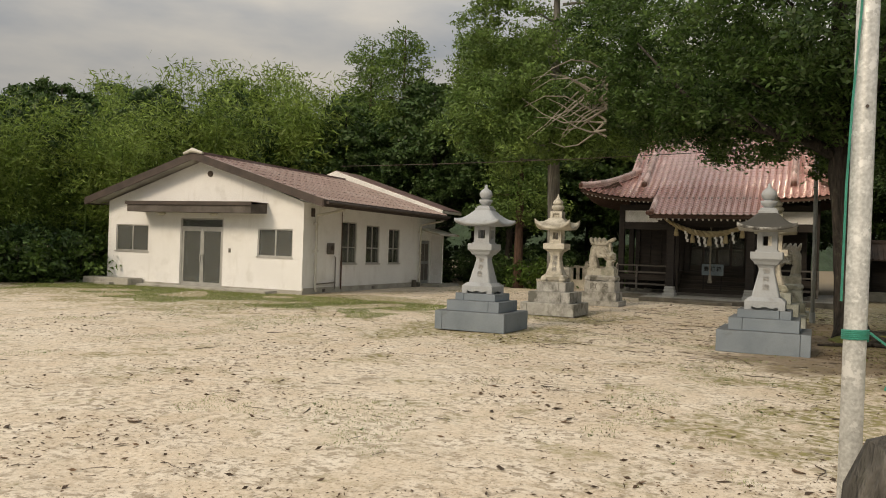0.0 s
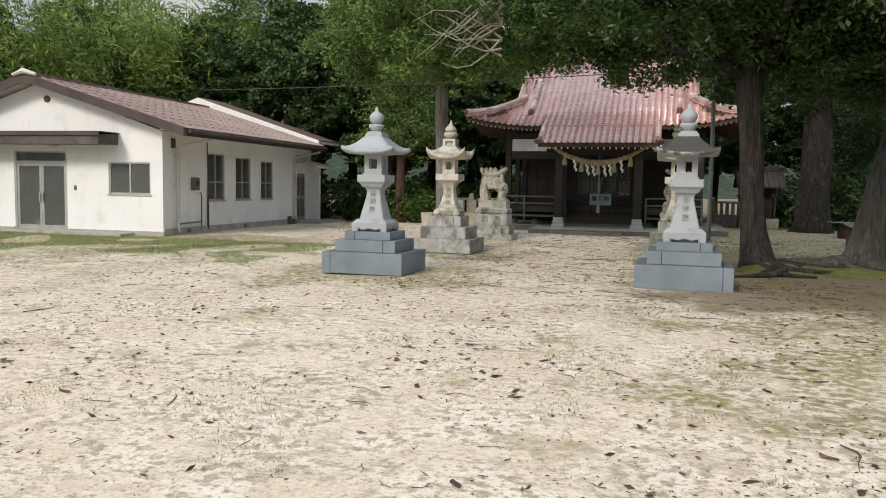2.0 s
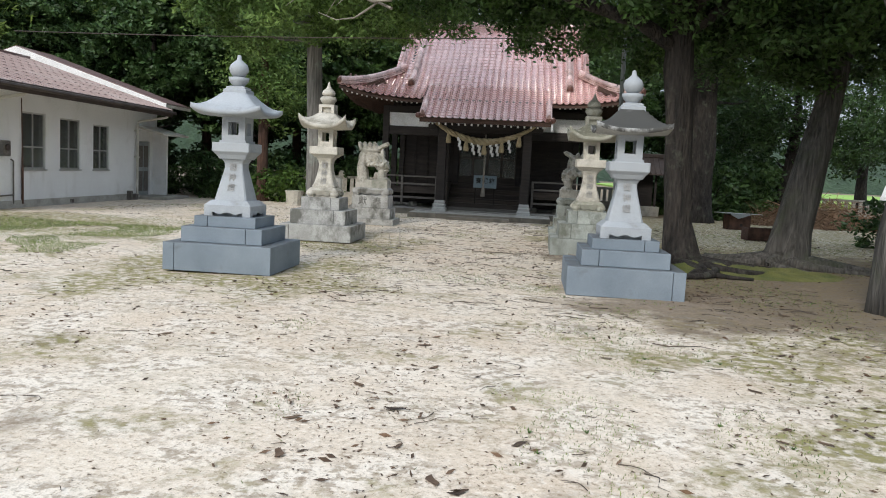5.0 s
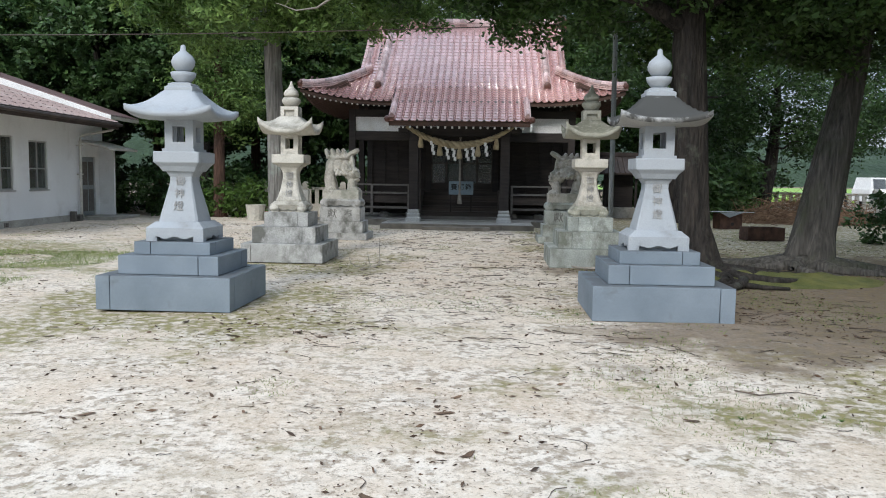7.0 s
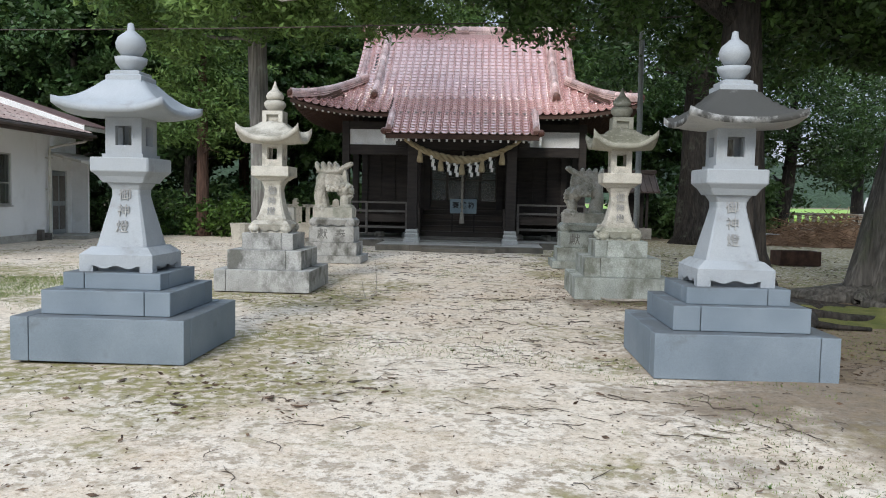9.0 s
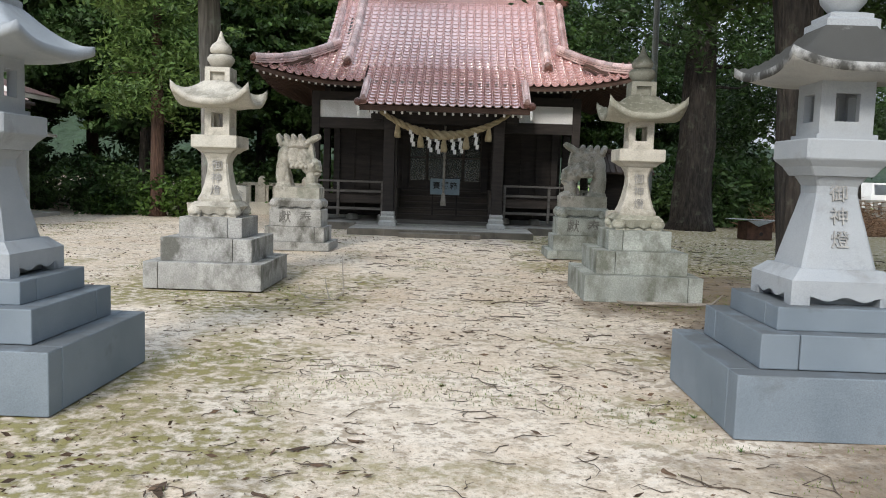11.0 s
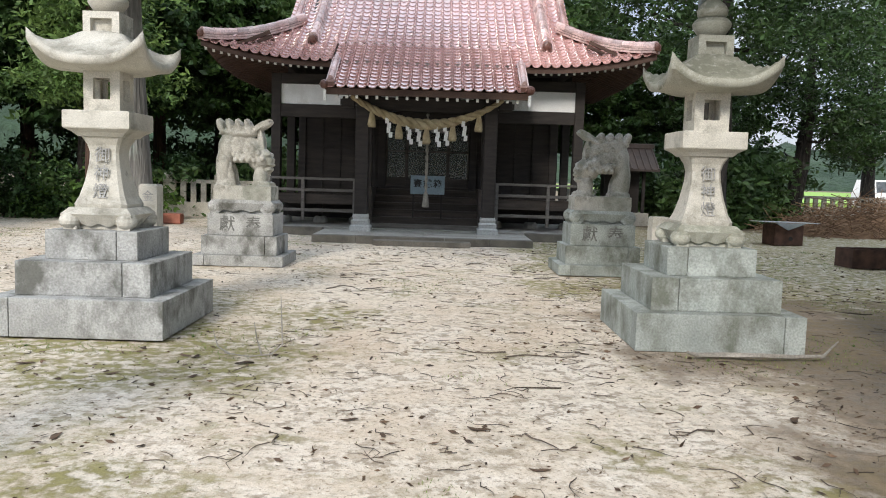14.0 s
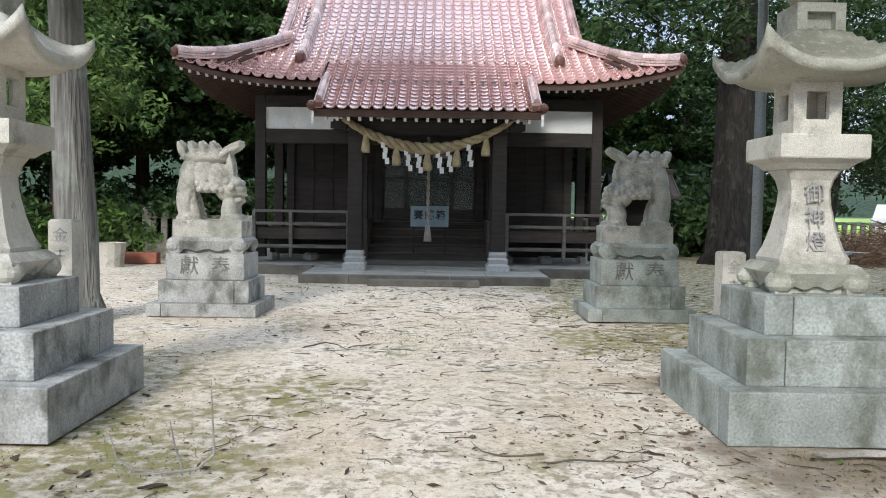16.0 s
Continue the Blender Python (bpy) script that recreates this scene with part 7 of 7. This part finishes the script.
# far side: viaduct and parked van beyond the field
vd = thing("viaduct", pose(95, 120, 0, 0, 0, -38), "grey concrete road viaduct across the fields", "bridge")
part("deck", box(-38, 130, -4, 4, 8.0, 9.6, 0.05), M_CONCRETE, vd)
part("parapet", box(-38, 130, -4.15, -3.9, 9.6, 10.6, 0.03), M_CONCRETE, vd)
for x in range(-30, 130, 30):
    part("pier", box(x - 1.2, x + 1.2, -2.5, 2.5, -0.2, 8.0, 0.05), M_CONCRETE, vd)
van = thing("parked_van", pose(24.5, 62.5, 0, 0, 0, 15), "white van parked on the road beyond the trees", "van")
bm = bmesh.new()
hexa(bm, [(-2.0, -0.85, 0.35), (2.0, -0.85, 0.35), (2.0, 0.85, 0.35), (-2.0, 0.85, 0.35), (-2.0, -0.85, 1.15), (2.0, -0.85, 1.15), (2.0, 0.85, 1.15), (-2.0, 0.85, 1.15)])
hexa(bm, [(-1.95, -0.83, 1.15), (1.6, -0.83, 1.15), (1.6, 0.83, 1.15), (-1.95, 0.83, 1.15), (-1.8, -0.7, 1.95), (1.1, -0.7, 1.95), (1.1, 0.7, 1.95), (-1.8, 0.7, 1.95)])
part("body", bm, M_WHITE, van)
for x0, x1 in ((-1.7, -0.75), (-0.65, 0.2), (0.3, 1.05)):
    bm = bmesh.new()
    hexa(bm, [(x0, -0.835, 1.2), (x1, -0.835, 1.2), (x1, -0.82, 1.2), (x0, -0.82, 1.2), (x0, -0.725, 1.85), (x1, -0.725, 1.85), (x1, -0.71, 1.85), (x0, -0.71, 1.85)])
    part("window", bm, M_GLASS_CAR, van)
for x in (-1.25, 1.25):
    for s in (-1, 1):
        part("wheel", lathe([(0.2, -0.09), (0.31, -0.09), (0.31, 0.09), (0.2, 0.09)], 18), M_FASCIA, van, at=pose(x, s * 0.78, 0.31, 90, 0, 0))

# ---- litter, twigs and turf on the ground ----


def on_ground(x, y):
    return ground_height(x, y) - 0.01


BLOCKED = ((-6.105, 16.35, 0.78), (-0.61, 16.43, 0.78), (-6.08, 21.38, 0.74), (-0.69, 21.54, 0.74), (-6.08, 26.35, 0.70), (-0.65, 26.45, 0.70))


def free(x, y):
    return all(abs(x - a) > r or abs(y - b) > r for a, b, r in BLOCKED) and not (-6.0 < x < -0.9 and y > 29.9) and y < 31.6


def spots(n, weight, left=-14, right=7):
    out = []
    while len(out) < n:
        x, y = rng.uniform(left, right), 1.5 + 32.5 * rng.random() ** 1.3
        if free(x, y) and rng.random() < weight(x, y):
            out.append((x, y, on_ground(x, y)))
    return np.array(out)


def drift(x, y):
    return min(1, max(0.08, 0.35 + 1.3 * noise.noise((x * 0.5, y * 0.5, 7)))) * (0.55 + 0.45 * min(1, max(0, (x + 8) / 9)))


pts = spots(6000, drift)
pts[:, 2] += 0.012
tagged(part("fallen_leaves", leaves_mesh("fallen_leaves", pts, 0.065, 0.020, M_LITTER, 0.9), None), "scattered dry brown leaves on the sand", "leaves", kind="stuff")
pts = spots(42000, drift)
pts[:, 2] += 0.006
tagged(part("leaf_crumbs", leaves_mesh("leaf_crumbs", pts, 0.028, 0.009, M_LITTER, 0.92), None), "crumbs of bark and leaf on the sand", "litter", kind="stuff")


def curled_leaves(n, size, name, label, weight):
    v, f = [], []
    for x, y, z in spots(n, weight):
        a, s = rng.uniform(0, 6.28), size * rng.uniform(0.5, 1.25)
        ca, sa = math.cos(a), math.sin(a)
        base = len(v)
        bend, twist = rng.uniform(0.1, 0.35), rng.normal() * 0.4
        for i in range(6):
            u = i / 5 - 0.5
            w = 0.17 * (1 - (2 * u) ** 2) + 0.02
            for k, sgn in ((0, -1), (1, 0), (2, 1)):
                lx, ly = u * s, sgn * w * s + 0.12 * s * math.sin(u * 5 + twist)
                lz = 0.006 + bend * s * (u * u) * 0.5 + 0.05 * s * abs(sgn) * (0.4 + twist)
                v.append((x + lx * ca - ly * sa, y + lx * sa + ly * ca, z + max(0.003, lz)))
        for i in range(5):
            for k in range(2):
                q = base + 3 * i + k
                f.append((q, q + 1, q + 4, q + 3))
    return tagged(part(name, quads_mesh(name, v, f, M_LITTER, True), None), label, "leaves", kind="stuff")


curled_leaves(620, 0.115, "curled_leaves", "large curled dead leaves and bark flakes", drift)


def twigs(n, length, radius, name, label, weight, mat):
    bm = bmesh.new()
    for x, y, z in spots(n, weight):
        a, L = rng.uniform(0, 6.28), length * rng.uniform(0.35, 1.3)
        d = Vector((math.cos(a), math.sin(a), 0))
        sd = Vector((-d.y, d.x, 0))
        c1, c2 = rng.normal() * 0.16, rng.normal() * 0.1
        p = [Vector((x, y, z + radius * 0.8 + 0.004)) + d * L * (t - 0.5) + sd * L * (c1 * math.sin(t * 3.1) + c2 * math.sin(t * 6.3)) + Vector((0, 0, 0.03 * L * max(0, math.sin(t * 5 + a)))) for t in (0, 0.25, 0.5, 0.75, 1.0)]
        tube(p, [radius * q for q in (1, 0.9, 0.75, 0.55, 0.3)], 4, bm)
        if rng.random() < 0.5:
            q = p[2]
            tube([q, q + (d + sd * rng.choice((-0.8, 0.8))) * L * 0.2, q + (d * 0.9 + sd * rng.choice((-0.8, 0.8))) * L * 0.36], [radius * 0.6, radius * 0.4, radius * 0.2], 4, bm)
    return tagged(part(name, bm, mat, None), label, "twigs", kind="stuff")


def under_boughs(x, y):
    return 1.0 if -4.5 < x < 2.5 and y > 14 else 0.10


twigs(1700, 0.22, 0.0035, "fallen_twigs", "thin dead twigs strewn on the sand", under_boughs, M_TWIG)
twigs(70, 0.5, 0.007, "fallen_branches", "longer dead branches on the ground", under_boughs, M_TWIG)
# a forked twig that stands in the sand, and a long dead branch at the foot of a lantern
tw = bmesh.new()
tube([(0, 0, 0.03), (0.2, 0.02, 0.0), (0.38, 0.04, 0.02), (0.47, 0.05, 0.1), (0.46, 0.05, 0.32), (0.45, 0.06, 0.52)], [0.005, 0.007, 0.008, 0.008, 0.006, 0.003], 6, tw)
tube([(0.3, 0.03, 0.02), (0.27, 0.0, 0.15), (0.25, -0.02, 0.3)], [0.009, 0.006, 0.003], 5, tw)
tube([(0.05, 0.0, 0.02), (-0.05, 0.0, 0.08), (-0.1, 0.02, 0.22)], [0.008, 0.006, 0.003], 5, tw)
tagged(part("upright_twig", tw, M_TWIG_PALE, None, at=pose(-4.75, 20.2, 0) @ Matrix.Scale(0.93, 4)), "forked dead twig sticking up from the sand", "twig")
tw = bmesh.new()
tube([(0, 0, 0.04), (0.25, 0.07, 0.03), (0.5, 0.0, 0.05), (0.8, 0.08, 0.03), (1.05, 0.05, 0.05), (1.2, 0.12, 0.16)], [0.02, 0.024, 0.022, 0.02, 0.015, 0.006], 7, tw, rough=0.4)
tube([(0, 0, 0.04), (-0.1, -0.05, 0.07)], [0.02, 0.012], 6, tw)
tagged(part("dead_branch", tw, M_TWIG_PALE, None, at=pose(-1.0, 20.55, 0)), "crooked dead branch at the foot of the mossy lantern", "branch")


def turf(n, name, label, weight, height, mat, left=-14, right=7):
    """Short blades of grass, each a thin upright triangle."""
    p = spots(n, weight, left, right)
    a = rng.uniform(0, 6.28, n)
    w = 0.003 * rng.uniform(0.7, 1.5, n)
    h = height * rng.uniform(0.4, 1.3, n)
    lean = rng.normal(size=(n, 2)) * 0.5
    d = np.stack([np.cos(a), np.sin(a), 0 * a], 1) * w[:, None]
    tip = p + np.stack([lean[:, 0] * h, lean[:, 1] * h, h], 1)
    v = np.stack([p - d, p + d, tip], 1).reshape(-1, 3)
    me = quads_mesh(name, [tuple(q) for q in v.tolist()], [(3 * i, 3 * i + 1, 3 * i + 2) for i in range(n)], mat)
    return tagged(part(name, me, None), label, "grass", kind="stuff")


def turf_where(x, y):
    k = noise.noise((x * 0.45, y * 0.45, 11)) + 0.5 * noise.noise((x * 1.6, y * 1.6, 2))
    near = 0.28 * min(1, max(0, (x + 2.5) / 5)) + (0.5 if x < -9.5 and 14 < y < 24 else 0) + (0.15 if abs(x + 5) < 2.2 and 17 < y < 25 else 0)
    return 1.0 if k + near > 0.38 else 0.01


turf(80000, "thin_turf", "thin patches of short yellow-green grass", turf_where, 0.018, M_GRASS)
turf(60000, "hall_lawn", "thin green grass along the front of the meeting hall", lambda x, y: 1.0 if 16.5 < y < 22 and noise.noise((x * 0.6, y * 0.6, 4)) + (y - 18.5) * 0.12 > 0 else 0.0, 0.045, M_GRASS, -24, -9)


def tufts(n):
    v, f = [], []
    for x, y, z in spots(n, turf_where):
        for k in range(14):
            a, L = rng.uniform(0, 6.28), rng.uniform(0.02, 0.055)
            b = len(v)
            dx, dy = math.cos(a), math.sin(a)
            v += [(x - dy * 0.006, y + dx * 0.006, z), (x + dy * 0.006, y - dx * 0.006, z), (x + dx * L * 0.8, y + dy * L * 0.8, z + L * 0.5)]
            f.append((b, b + 1, b + 2))
    return tagged(part("weed_tufts", quads_mesh("weed_tufts", v, f, M_LEAF_LIGHT), None), "small green weeds in the sand", "weeds", kind="stuff")


tufts(240)

# ---- single roof tiles of the porch ----
v1, f1 = [], []
tile_patch(v1, f1, lambda u, d, h: (u, d, h), 0.0, 0.0, TW, TL * 1.03)
tile_mesh = quads_mesh("tile", v1, f1, M_TILE_ONE)
cols = int(2 * KO_HALF / TW)
d_row = 0.0
while d_row < 2.15:
    steep = math.atan2(ko_point(0, d_row + 0.2, 0)[2] - ko_point(0, d_row, 0)[2], 0.2)
    for c in range(cols):
        x, y, z = ko_point(-cols * TW / 2 + c * TW, d_row, 0.0)
        part("tile", tile_mesh, None, porch, at=pose(x, y, z, math.degrees(steep), 0, 0))
    d_row += TL * math.cos(steep)
